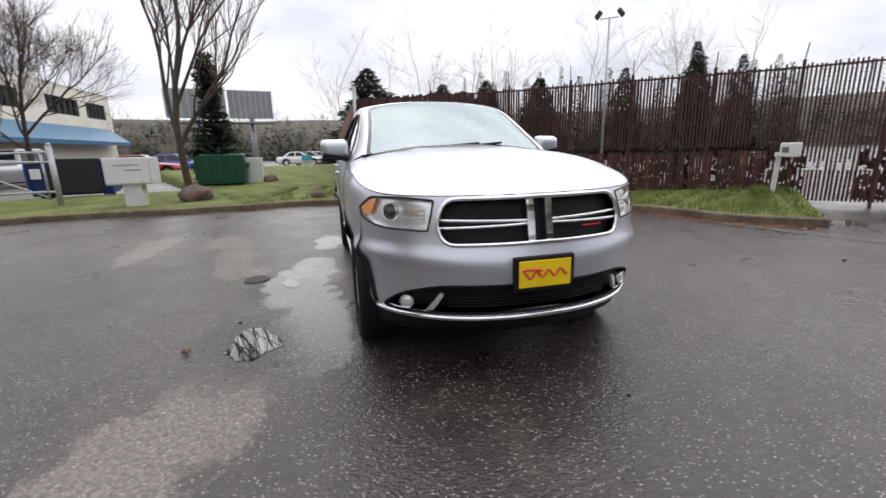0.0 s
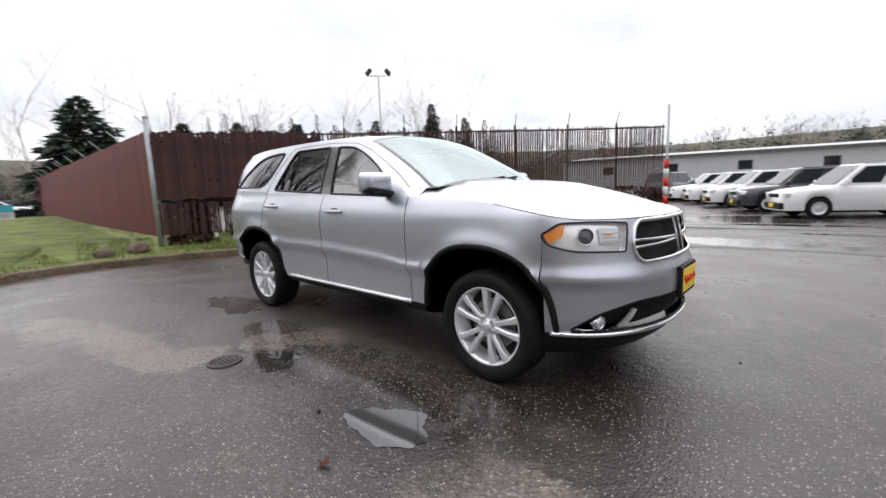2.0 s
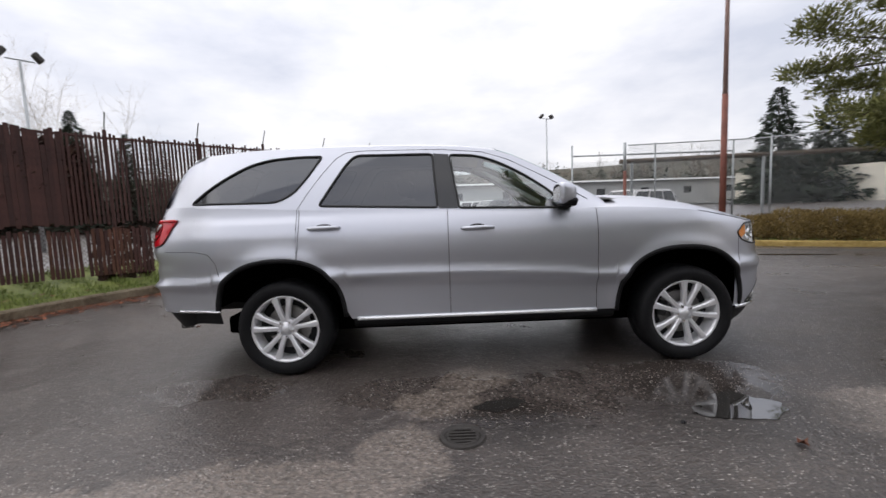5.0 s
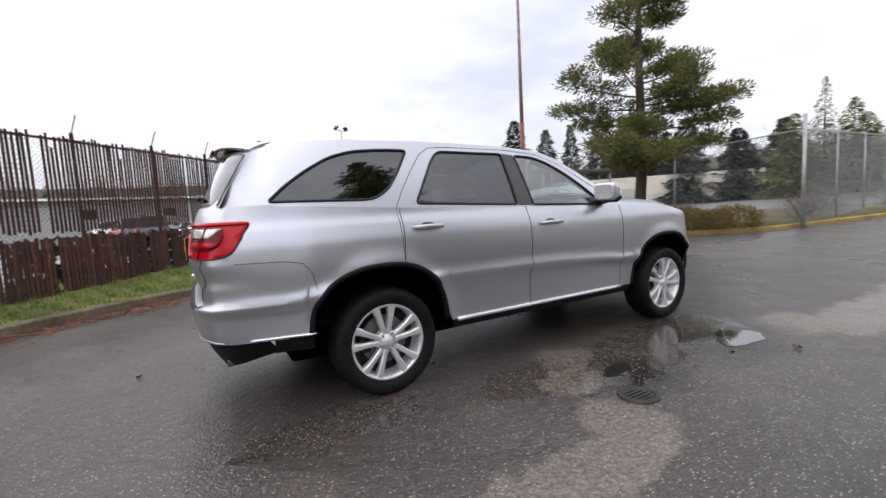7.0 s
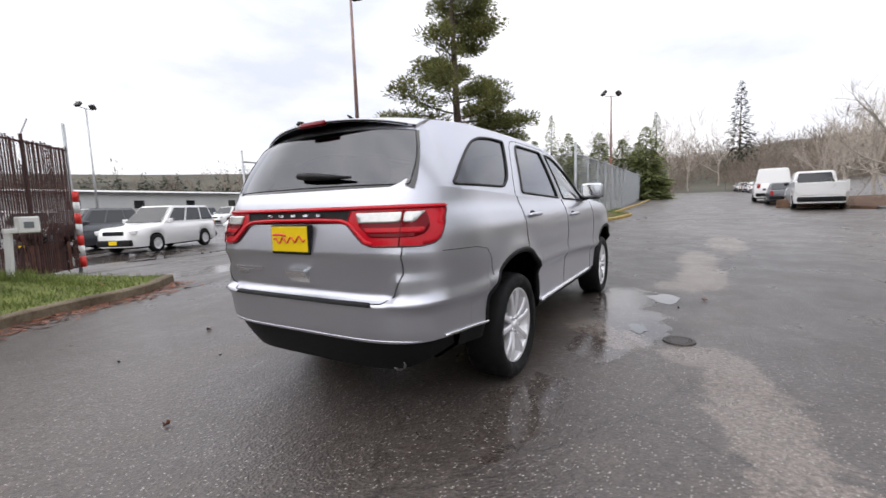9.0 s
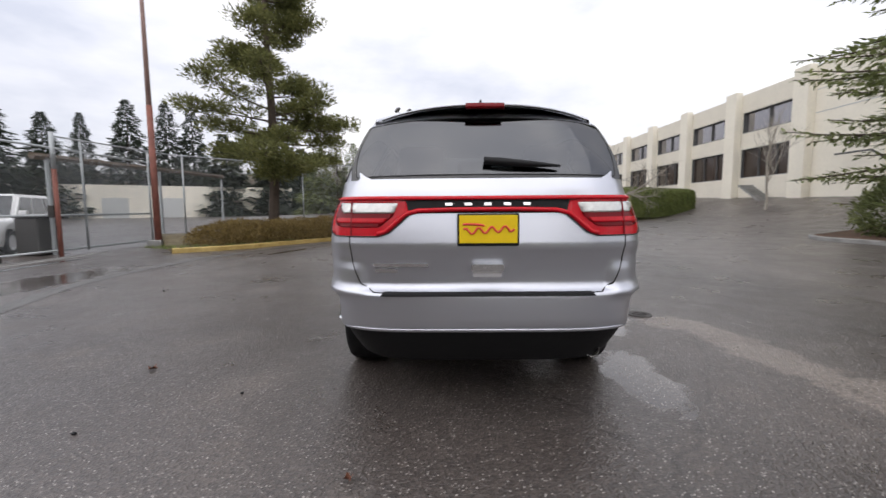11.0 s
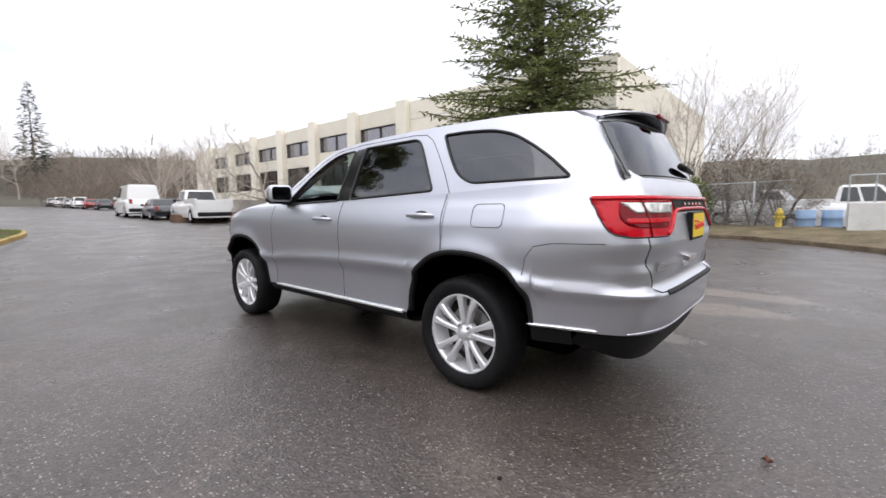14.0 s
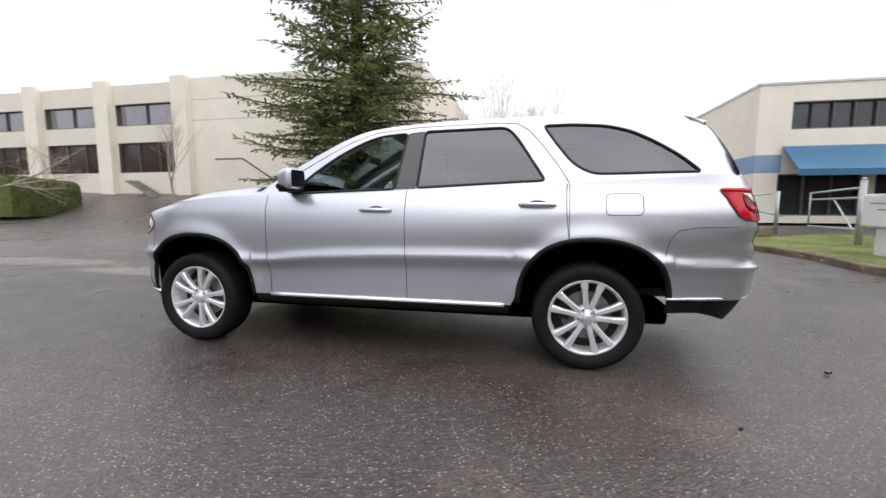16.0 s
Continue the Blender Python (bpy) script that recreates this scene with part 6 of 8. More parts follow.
for k, (a, b) in enumerate(zip(RED, RED[1:])):
    bay = thing("red_slat_fence", "tall dark red slatted fence beside the lawn", "fence", "slatted yard fence")
    for x, y, h in along([a, b], 0.123):
        add_slat(bay, x, y, 0.34, 2.74 + rng.uniform(-0.01, 0.02), h, 0, slat_red)
    for x, y, h in along([a, b], 3.0):
        part("post", tube([(x, y + 0.05, 0.2), (x, y + 0.05, 2.8)], 0.03, 6), M["galv"], bay)
        part("barb_arm", tube([(x, y + 0.05, 2.78), (x - 0.05, y - 0.2, 3.05)], 0.012, 5), M["galv"], bay)
corner = thing("corner_post", "galvanised steel corner post of the fence", "post")
part("post", tube([(-8.33, -0.16, 0.1), (-8.33, -0.16, 3.02)], 0.055, 12), M["galv"], corner, smooth=True)
part("cap", tube([(-8.33, -0.16, 3.02), (-8.33, -0.16, 3.06)], [0.062, 0.03], 12), M["galv"], corner, smooth=True)
for zz in (0.9, 1.5, 2.1):
    part("band", tube([(-8.33, -0.16, zz), (-8.33, -0.16, zz + 0.04)], 0.060, 12), M["galv"], corner)

# end post with red and white bands
endp = thing("banded_gate_post", "gate post painted with red and white bands", "post")
part("post", tube([(-0.30, 9.90, 0), (-0.30, 9.90, 3.25)], 0.035, 10), M["galv"], endp, smooth=True)
for k in range(7):
    part("band", tube([(-0.28, 9.78, 0.12 + 0.24 * k), (-0.28, 9.78, 0.35 + 0.24 * k)], 0.062, 12), M["white_paint"] if k % 2 else M["plate_red"], endp, "red band" if k % 2 == 0 else "white band", smooth=True)


def link_fence(name, label, pts, height, arms=False, posts=3.0, base=0.05, mat_post="galv", pitch=0.075):
    f = thing(name, label, "fence", "chain-link fences")
    for (a, b) in zip(pts, pts[1:]):
        ga, gb = ground_z(*a), ground_z(*b)
        bm = bmesh.new()
        b_mesh_wire(bm, a, b, (ga + gb) / 2 + base, (ga + gb) / 2 + height, pitch, 0.0026)
        tagged(part("chain_link", bm, M["wire"], f), "galvanised chain-link mesh", kind="stuff")
        part("top_rail", tube([(a[0], a[1], ga + height), (b[0], b[1], gb + height)], 0.021, 6), M["galv"], f)
    for x, y, h in along(pts, posts):
        g = ground_z(x, y)
        part("post", tube([(x, y, g - 0.1), (x, y, g + height + 0.05)], 0.03, 8), M[mat_post], f, smooth=True)
        if arms:
            part("barb_arm", tube([(x, y, g + height), (x + 0.02, y - 0.22, g + height + 0.28)], 0.014, 5), M["galv"], f)
    return f


link_fence("chain_link_fence", "galvanised chain-link fence along the road with barb arms", [(13.76, 2.40), (22.0, 2.75), (34.0, 3.3), (48.0, 4.0), (75.0, 5.4)], 3.05, True)
link_fence("chain_link_fence", "galvanised chain-link fence behind the planting bed", [(13.76, 2.40), (14.9, 5.0), (12.9, 7.6), (9.9, 9.7), (6.0, 10.2)], 3.05, False, 4.7)
cp = thing("fence_corner_post", "tall galvanised corner post of the chain-link fence", "post")
part("post", tube([(13.76, 2.37, 0.0), (13.76, 2.37, 3.55)], 0.055, 10), M["galv"], cp, smooth=True)

# sliding gate, partly drawn back behind its red post
gate = thing("sliding_gate", "galvanised chain-link sliding gate drawn half open", "gate")
ga, gb = (4.14, 10.18), (9.5, 10.25)
bm = bmesh.new()
b_mesh_wire(bm, ga, gb, 0.15, 2.55, 0.075, 0.0026)
tagged(part("chain_link", bm, M["wire"], gate), "galvanised chain-link mesh", kind="stuff")
for zz in (0.15, 1.05, 2.75):
    part("gate_rail", tube([(ga[0], ga[1], zz), (gb[0], gb[1], zz)], 0.028, 8), M["galv"], gate, smooth=True)
for x in (4.14, 6.9, 9.5):
    part("gate_stile", tube([(x, 10.2, 0.08), (x, 10.2, 3.1)], 0.03, 8), M["galv"], gate, smooth=True)
for x in (4.17, 4.42):
    bm = bmesh.new()
    b_lathe(bm, [(0.03, -0.02), (0.075, -0.02), (0.075, 0.02), (0.03, 0.02)], 16, "y", (x, 10.13, 0.075))
    part("gate_wheel", bm, M["iron"], gate)
rp = thing("red_gate_post", "rusty red steel gate post with galvanised upper part", "post")
part("post", tube([(5.78, 9.95, 0), (5.78, 9.95, 2.2)], 0.052, 12), M["rust_red"], rp, smooth=True)
part("post_top", tube([(5.78, 9.95, 2.2), (5.78, 9.95, 3.1)], 0.05, 10), M["galv"], rp, smooth=True)
part("gate_roller", box((5.73, 10.0, 1.0), (5.83, 10.16, 1.3), 0.01), M["iron"], rp)
beam = thing("timber_beam_frame", "dark weathered beam on posts behind the gate", "frame")
part("beam", tube([(5.9, 10.6, 2.55), (16.0, 11.1, 2.75)], 0.09, 6), M["wood"], beam)
for x in (6.3, 11.0, 15.8):
    part("post", tube([(x, 10.58 + (x - 6) * 0.052, 0), (x, 10.58 + (x - 6) * 0.052, 2.6)], 0.05, 8), M["galv"], beam)

# fence, swing gate and posts on the south-west side
link_fence("chain_link_fence", "weathered chain-link fence beside the brush", [(3.5, -17.0), (-1.5, -16.2), (-2.6, -14.8)], 1.9, False, 2.5, 0.1, "galv")
sg = thing("swing_gate", "galvanised tube swing gate standing open", "gate")
part("gate_post", tube([(-8.25, -7.5, 0), (-8.25, -7.5, 1.62)], 0.062, 12), M["galv"], sg, "pale green gate post", smooth=True)
part("post_cap", tube([(-8.25, -7.5, 1.62), (-8.25, -7.5, 1.67)], [0.07, 0.03], 12), M["galv"], sg, smooth=True)
for z0, z1 in ((1.45, 1.42), (1.22, 1.20), (0.50, 0.30)):
    part("gate_bar", tube([(-8.3, -7.6, z0), (-10.3, -13.2, z1)], 0.028, 8), M["galv"], sg, smooth=True)
part("gate_bar", tube([(-8.35, -7.75, 0.30), (-8.35, -7.75, 1.48)], 0.028, 8), M["galv"], sg, smooth=True)
part("gate_bar", tube([(-8.35, -7.75, 0.35), (-9.2, -10.1, 1.2)], 0.022, 8), M["galv"], sg, smooth=True)
part("gate_bar", tube([(-10.3, -13.2, 0.25), (-10.3, -13.2, 1.45)], 0.028, 8), M["galv"], sg, smooth=True)

# ---------------------------------------------------------------- poles, boxes, signs, bins
def flood_pole(name, x, y, h, arm_dir, label, lower=None, split=3.4, r=0.085):
    t = thing(name, label, "lamp post", "flood lamp posts")
    g = ground_z(x, y)
    if lower:
        part("pole", tube([(x, y, g), (x, y, g + split)], [r * 1.15, r], 12), M[lower], t, "rusty red lower pole", smooth=True)
        part("pole_top", tube([(x, y, g + split), (x, y, g + h)], [r * 0.9, r * 0.55], 10), M["pole_grey_red"], t, smooth=True)
        part("foot", box((x - 0.22, y - 0.22, g), (x + 0.22, y + 0.22, g + 0.22), 0.03), M["concrete"], t)
    else:
        part("pole", tube([(x, y, g), (x, y, g + h)], [r, r * 0.55], 10), M["galv"], t, smooth=True)
    ax, ay = math.cos(arm_dir), math.sin(arm_dir)
    part("cross_arm", tube([(x - ax * 0.45, y - ay * 0.45, g + h + 0.02), (x + ax * 0.45, y + ay * 0.45, g + h + 0.02)], 0.03, 8), M["galv"], t)
    for s in (-1, 1):
        m = Matrix.Translation((x + s * ax * 0.55, y + s * ay * 0.55, g + h + 0.22)) @ Matrix.Rotation(arm_dir, 4, "Z") @ Matrix.Rotation(s * 0.9, 4, "Y")
        part("lamp_head", box((-0.20, -0.20, -0.11), (0.20, 0.20, 0.11), 0.05, m), M["iron"], t, "dark flood lamp head")
    return t


flood_pole("flood_lamp_post", 8.68, 9.45, 9.2, 0.3, "tall red-based flood lamp post by the planting bed", "rust_red", 4.4)
flood_pole("flood_lamp_post", -16.9, 13.85, 7.75, 0.9, "grey flood lamp post behind the slatted fence")
flood_pole("flood_lamp_post", 9.95, 36.3, 9.0, 0.4, "grey flood lamp post in the dealer's yard")
flood_pole("flood_lamp_post", 29.4, 3.6, 8.15, 2.2, "flood lamp post beside the roadside fence", "rust_red", 3.8)

kp = thing("keypad_post", "white steel keypad post with a small reader box", "access post")
part("post", tube([(-2.06, 7.35, 0.02), (-2.01, 7.35, 1.05)], 0.055, 4), M["white_paint"], kp)
part("reader_arm", box((-2.07, 7.30, 1.0), (-1.81, 7.40, 1.08), 0.01), M["white_paint"], kp)
part("reader_box", box((-1.91, 7.20, 1.0), (-1.65, 7.42, 1.26), 0.02), M["white_paint"], kp)
part("keypad", box((-1.85, 7.19, 1.08), (-1.73, 7.20, 1.18), 0.0), M["print"], kp, "dark keypad face")

cab = thing("electrical_cabinet", "white metal electrical cabinet on a pedestal", "cabinet")
part("pedestal", box((-7.75, -5.80, 0.1), (-7.45, -5.40, 0.66), 0.01), M["box_white"], cab)
part("body", box((-7.95, -6.12, 0.64), (-7.40, -5.12, 1.28), 0.02), M["box_white"], cab)
part("door", box((-7.39, -6.07, 0.68), (-7.375, -5.17, 1.24), 0.004), M["white_paint"], cab)
part("slot", box((-7.374, -5.69, 0.98), (-7.369, -5.32, 1.00), 0.0), M["print"], cab)
part("slot", box((-7.374, -5.89, 1.10), (-7.369, -5.37, 1.115), 0.0), M["print"], cab)


def dumpster(label, x, y, a, w, d, h, body, lid):
    t = thing("dumpster", label, "dumpster", "waste containers", Matrix.Translation((x, y, 0.12)) @ Matrix.Rotation(a, 4, "Z"))
    bm = bmesh.new()
    b_box(bm, (-w / 2, -d / 2, 0.12), (w / 2, d / 2, h))
    for v in bm.verts:
        if v.co.z < 0.5:
            v.co.y *= 0.82
    bmesh.ops.bevel(bm, geom=bm.edges[:], offset=0.02, segments=2, affect="EDGES")
    part("body", bm, M[body], t)
    for k in range(5):
        part("rib", box((-w / 2 + w * k / 4 - 0.03, d / 2 - 0.02, 0.2), (-w / 2 + w * k / 4 + 0.03, d / 2 + 0.03, h - 0.05), 0.005), M[body], t)
        part("rib", box((-w / 2 + w * k / 4 - 0.03, -d / 2 - 0.03, 0.3), (-w / 2 + w * k / 4 + 0.03, -d / 2 + 0.02, h - 0.05), 0.005), M[body], t)
    for s in (-1, 1):
        m = Matrix.Translation((s * w / 4, d / 2, h + 0.02)) @ Matrix.Rotation(radians(6), 4, "X")
        part("lid", box((-w / 4 + 0.01, -d, -0.02), (w / 4 - 0.01, 0.02, 0.03), 0.01, m), M[lid], t)
        part("fork_pocket", box((s * (w / 2 + 0.06) - 0.06, -0.4, 0.7), (s * (w / 2 + 0.06) + 0.06, 0.4, 0.86), 0.01), M[body], t)
        for yy in (-0.3, 0.3):
            bm = bmesh.new()
            b_lathe(bm, [(0.02, -0.03), (0.08, -0.03), (0.08, 0.03), (0.02, 0.03)], 14, "y", (s * (w / 2 - 0.2), yy, 0.08))
            part("castor", bm, M["iron"], t)
    return t


d1 = dumpster("blue steel dumpster with black lid beside the gate", -11.1, -8.4, 1.75, 1.9, 1.2, 1.12, "dump_blue", "dump_black")
part("panel", box((-0.55, -0.66, 0.18), (0.75, -0.62, 1.16), 0.005), M["dump_black"], d1, "black front panel")
part("notice", box((-0.85, -0.665, 0.62), (-0.62, -0.64, 0.90), 0.0), M["paper"], d1, "white notice")
d2 = dumpster("dark green steel dumpster standing on the lawn edge", -13.5, -4.85, 1.65, 1.6, 1.2, 1.15, "dump_green", "dump_green")
ub = thing("utility_cabinet", "pale grey utility cabinet beside the dumpster", "cabinet")
part("body", box((-14.6, -4.10, 0.05), (-14.0, -3.55, 1.15), 0.02), M["box_white"], ub)
part("door", box((-13.995, -4.05, 0.12), (-13.98, -3.60, 1.10), 0.0), M["white_paint"], ub)


def boulder(x, y, r, seed):
    bm = bmesh.new()
    bmesh.ops.create_icosphere(bm, subdivisions=3, radius=r)
    for v in bm.verts:
        k = 1 + 0.28 * noise.noise(v.co * (1.6 / r) + Vector((seed, 0, 0))) + 0.08 * noise.noise(v.co * (5 / r))
        v.co = Vector((v.co.x * k * 1.15, v.co.y * k, v.co.z * k * 0.72))
    ob = part("boulder", bm, M["rock"], smooth=True)
    ob.matrix_world = Matrix.Translation((x, y, 0.12 + r * 0.42))
    tagged(ob, "rough brown boulder on the lawn edge", "rock", "lawn boulders")


boulder(-8.1, -4.45, 0.36, 1)
boulder(-7.6, -0.75, 0.20, 5)
boulder(-7.5, -1.35, 0.17, 9)
boulder(-14.3, -3.3, 0.30, 13)

sign = thing("yard_sign", "small teal and white yard sign on a wire stake", "sign")
part("board", box((-22.02, -2.42, 0.55), (-22.0, -1.82, 1.15), 0.0), M["white_paint"], sign)
part("header", box((-21.995, -2.42, 0.86), (-21.99, -1.82, 1.15), 0.0), M["teal"], sign, "teal upper half")
for k in range(3):
    part("print_bar", box((-21.995, -2.36, 0.78 - 0.07 * k), (-21.99, -1.92 - 0.05 * k, 0.80 - 0.07 * k), 0.0), M["print"], sign)
for yy in (-2.35, -1.9):
    part("stake", tube([(-22.01, yy, 0.1), (-22.01, yy, 0.7)], 0.008, 5), M["galv"], sign)

for bx, by, w in ((-50.0, -8.8, 4.5), (-49.0, -14.1, 5.7)):
    bb = thing("billboard", "grey back of a large billboard on a steel column", "billboard", "billboards")
    m = Matrix.Translation((bx, by, 0)) @ Matrix.Rotation(radians(14), 4, "Z")
    part("panel", box((-0.15, -w / 2, 5.2), (0.15, w / 2, 8.2), 0.02, m), M["billboard"], bb)
    part("column", tube([m @ Vector((-0.5, 0, 0)), m @ Vector((-0.5, 0, 5.3))], 0.3, 12), M["galv"], bb, smooth=True)
    part("catwalk", box((-0.3, -w / 2, 4.6), (0.9, w / 2, 4.7), 0.0, m), M["roof_dark"], bb)
    for k in range(9):
        part("stud", box((0.15, -w / 2 + w * k / 8 - 0.05, 5.2), (0.26, -w / 2 + w * k / 8 + 0.05, 8.2), 0.0, m), M["galv"], bb)

hy = thing("fire_hydrant", "yellow cast-iron fire hydrant on the verge", "hydrant")
hb = (-2.2, -16.0, 0.25)
bm = bmesh.new()
b_lathe(bm, [(0.0, 0), (0.15, 0), (0.15, 0.05), (0.10, 0.07), (0.10, 0.50), (0.13, 0.52), (0.13, 0.56), (0.10, 0.62), (0.05, 0.70), (0.03, 0.74), (0.0, 0.74)], 20, "z", hb)
part("barrel", bm, M["yellow"], hy, smooth=True)
for dx, dy in ((1, 0), (-1, 0), (0, 1)):
    part("outlet", tube([(hb[0], hb[1], hb[2] + 0.40), (hb[0] + dx * 0.17, hb[1] + dy * 0.17, hb[2] + 0.40)], 0.055, 12), M["yellow"], hy, smooth=True)
ubx = thing("utility_box", "small pale utility box in the bushes", "cabinet")
part("body", box((2.0, -15.9, 0.3), (2.35, -15.6, 1.05), 0.02), M["box_white"], ubx)
part("lid", box((1.97, -15.93, 1.05), (2.38, -15.57, 1.10), 0.01), M["galv"], ubx)

# drain cover, broken asphalt round it, puddles
dr = thing("drain_cover", "round cast-iron drain cover set in the asphalt", "drain cover")
bm = bmesh.new()
b_lathe(bm, [(0.0, 0.004), (0.075, 0.006), (0.078, 0.010), (0.09, 0.010), (0.094, 0.004), (0.10, 0.012), (0.122, 0.012), (0.127, 0.0)], 32, "z", (-0.245, -1.87, 0))
part("cover", bm, M["iron"], dr)
for k in range(-2, 3):
    half = math.sqrt(0.075 ** 2 - (k * 0.03) ** 2)
    part("cover_rib", box((-0.245 - half, -1.87 + k * 0.03 - 0.006, 0.005), (-0.245 + half, -1.87 + k * 0.03 + 0.006, 0.013), 0.0), M["iron"], dr)


def puddle(x, y, rx, ry, seed, turn=0.0, label="shallow still puddle on the asphalt"):
    bm = bmesh.new()
    c = bm.verts.new((0, 0, 0))
    ring = []
    for k in range(64):
        a = 2 * math.pi * k / 64
        q = 1 + 0.45 * noise.noise(Vector((math.cos(a) * 1.2 + seed, math.sin(a) * 1.2, 0))) + 0.18 * noise.noise(Vector((math.cos(a) * 4 + seed, math.sin(a) * 4, 3)))
        ring.append(bm.verts.new((rx * q * math.cos(a), ry * q * math.sin(a), 0)))
    for k in range(64):
        bm.faces.new((c, ring[k], ring[(k + 1) % 64]))
    ob = part("puddle", bm, M["water"])
    ob.matrix_world = pose(x, y, ground_z(x, y) + 0.004, 0, 0, turn)
    tagged(ob, label, "puddle", "puddles", "structure")


puddle(1.38, -1.66, 0.25, 0.17, 2, 10)
# Added water sheet stands in for the dark broken asphalt beside the drain.
puddle(0.02, -1.52, 0.16, 0.08, 7, 20)
puddle(2.6, 10.9, 1.6, 0.22, 15, 6)
puddle(1.2, 15.0, 1.3, 0.25, 18, 12)
puddle(3.9, 9.0, 1.5, 0.12, 21, 4)
puddle(6.9, 4.6, 0.9, 0.10, 24, -16)


# ---------------------------------------------------------------- other parked vehicles
def vehicle(kind, paint, x, y, heading, label, s=1.0, group="parked vehicles"):
    """A parked vehicle: lower body with wheel arches, cabin, glazing, lamps, wheels. Front towards its own +x."""
    g = ground_z(x, y)
    L, W, H, belt, wb = {"suv": (4.5, 1.82, 1.70, 1.05, 2.64), "sedan": (4.5, 1.78, 1.42, 0.92, 2.65), "van": (5.2, 1.95, 2.05, 1.15, 3.1), "pickup": (5.6, 1.95, 1.80, 1.12, 3.5)}[kind]
    v = thing("parked_" + {"suv": "suv", "sedan": "sedan", "van": "van", "pickup": "pickup_truck"}[kind], label, "car" if kind in ("suv", "sedan") else kind if kind == "van" else "pickup truck", group,
              Matrix.Translation((x, y, g)) @ Matrix.Rotation(heading, 4, "Z") @ Matrix.Diagonal((s, s, s, 1)))
    hood = {"suv": 1.02, "sedan": 0.86, "van": 1.10, "pickup": 1.08}[kind]
    topl = pch((-L / 2, belt - 0.06), (-L / 2 + 0.2, belt), (0.5, belt), (L / 2 - 1.1, hood), (L / 2 - 0.25, hood - 0.10), (L / 2, hood - 0.22))
    wid = pch((-L / 2, W / 2 - 0.16), (-L / 2 + 0.3, W / 2 - 0.02), (0, W / 2), (L / 2 - 0.6, W / 2 - 0.02), (L / 2 - 0.1, W / 2 - 0.20), (L / 2, W / 2 - 0.34))
    R = 0.37

    def low(px):
        z = 0.26
        for xc in (-wb / 2, wb / 2):
            d = abs(px - xc) / R
            if d < 1:
                z = max(z, 0.26 + 0.46 * (1 - d ** 2.4) ** 0.42)
        return z
    xs = sorted({*span(-L / 2, L / 2, 40), *(xc + R * math.cos(math.pi * k / 14) for xc in (-wb / 2, wb / 2) for k in range(15))})
    bm = bmesh.new()
    rows = []
    for px in xs:
        lo, hi, w = low(px), topl(px), wid(px)
        prof = [(w - 0.05, lo), (w, lo + (hi - lo) * 0.3), (w, lo + (hi - lo) * 0.65), (w - 0.05, hi - 0.04), (w - 0.12, hi)]
        rows.append([bm.verts.new((px, yy, zz)) for yy, zz in prof] + [bm.verts.new((px, 0, hi + 0.03))] + [bm.verts.new((px, -yy, zz)) for yy, zz in reversed(prof)])
    for a, b in zip(rows, rows[1:]):
        for k in range(len(a) - 1):
            bm.faces.new((a[k], a[k + 1], b[k + 1], b[k]))
    bm.faces.new(rows[0])
    bm.faces.new(list(reversed(rows[-1])))
    bmesh.ops.recalc_face_normals(bm, faces=bm.faces[:])
    part("body", bm, M[paint], v, smooth=True)
    part("underside", box((-L / 2 + 0.25, -W / 2 + 0.2, 0.2), (L / 2 - 0.25, W / 2 - 0.2, 0.7), 0.0), M["liner_shade"], v)
    # cabin
    x0, x1 = {"suv": (-L / 2 + 0.08, 0.95), "sedan": (-L / 2 + 0.55, 0.95), "van": (-L / 2 + 0.05, 1.35), "pickup": (-0.55, 1.25)}[kind]
    rf, rb = {"suv": (0.75, 0.25), "sedan": (0.85, 0.75), "van": (0.6, 0.1), "pickup": (0.6, 0.12)}[kind]
    tw, bw = W / 2 - 0.24, W / 2 - 0.09
    bm = bmesh.new()
    lo = [bm.verts.new(p) for p in ((x0, -bw, belt - 0.02), (x1, -bw, belt - 0.02), (x1, bw, belt - 0.02), (x0, bw, belt - 0.02))]
    hi = [bm.verts.new(p) for p in ((x0 + rb, -tw, H), (x1 - rf, -tw, H), (x1 - rf, tw, H), (x0 + rb, tw, H))]
    bm.faces.new(hi)
    for k in range(4):
        bm.faces.new((lo[k], lo[(k + 1) % 4], hi[(k + 1) % 4], hi[k]))
    bmesh.ops.recalc_face_normals(bm, faces=bm.faces[:])
    bmesh.ops.bevel(bm, geom=[e for e in bm.edges if not all(q in lo for q in e.verts)], offset=0.06, segments=3, affect="EDGES")
    part("cabin", bm, M[paint], v, smooth=False)

    def quad(name, pts):
        b = bmesh.new()
        b.faces.new([b.verts.new(p) for p in pts])
        n = b.faces[:][0].normal
        b.normal_update()
        n = b.faces[:][0].normal.copy()
        r = bmesh.ops.extrude_face_region(b, geom=b.faces[:])
        for q in r["geom"]:
            if isinstance(q, bmesh.types.BMVert):
                q.co += n * 0.008
        bmesh.ops.recalc_face_normals(b, faces=b.faces[:])
        part(name, b, M["window"], v)

    def lerp3(a, b, c, d, u, t):
        return Vector(a) * (1 - u) * (1 - t) + Vector(b) * u * (1 - t) + Vector(c) * u * t + Vector(d) * (1 - u) * t
    for sgn in (-1, 1):
        A, B, C, D = (x0, sgn * (bw + 0.003), belt), (x1, sgn * (bw + 0.003), belt), (x1 - rf, sgn * (tw + 0.003), H), (x0 + rb, sgn * (tw + 0.003), H)
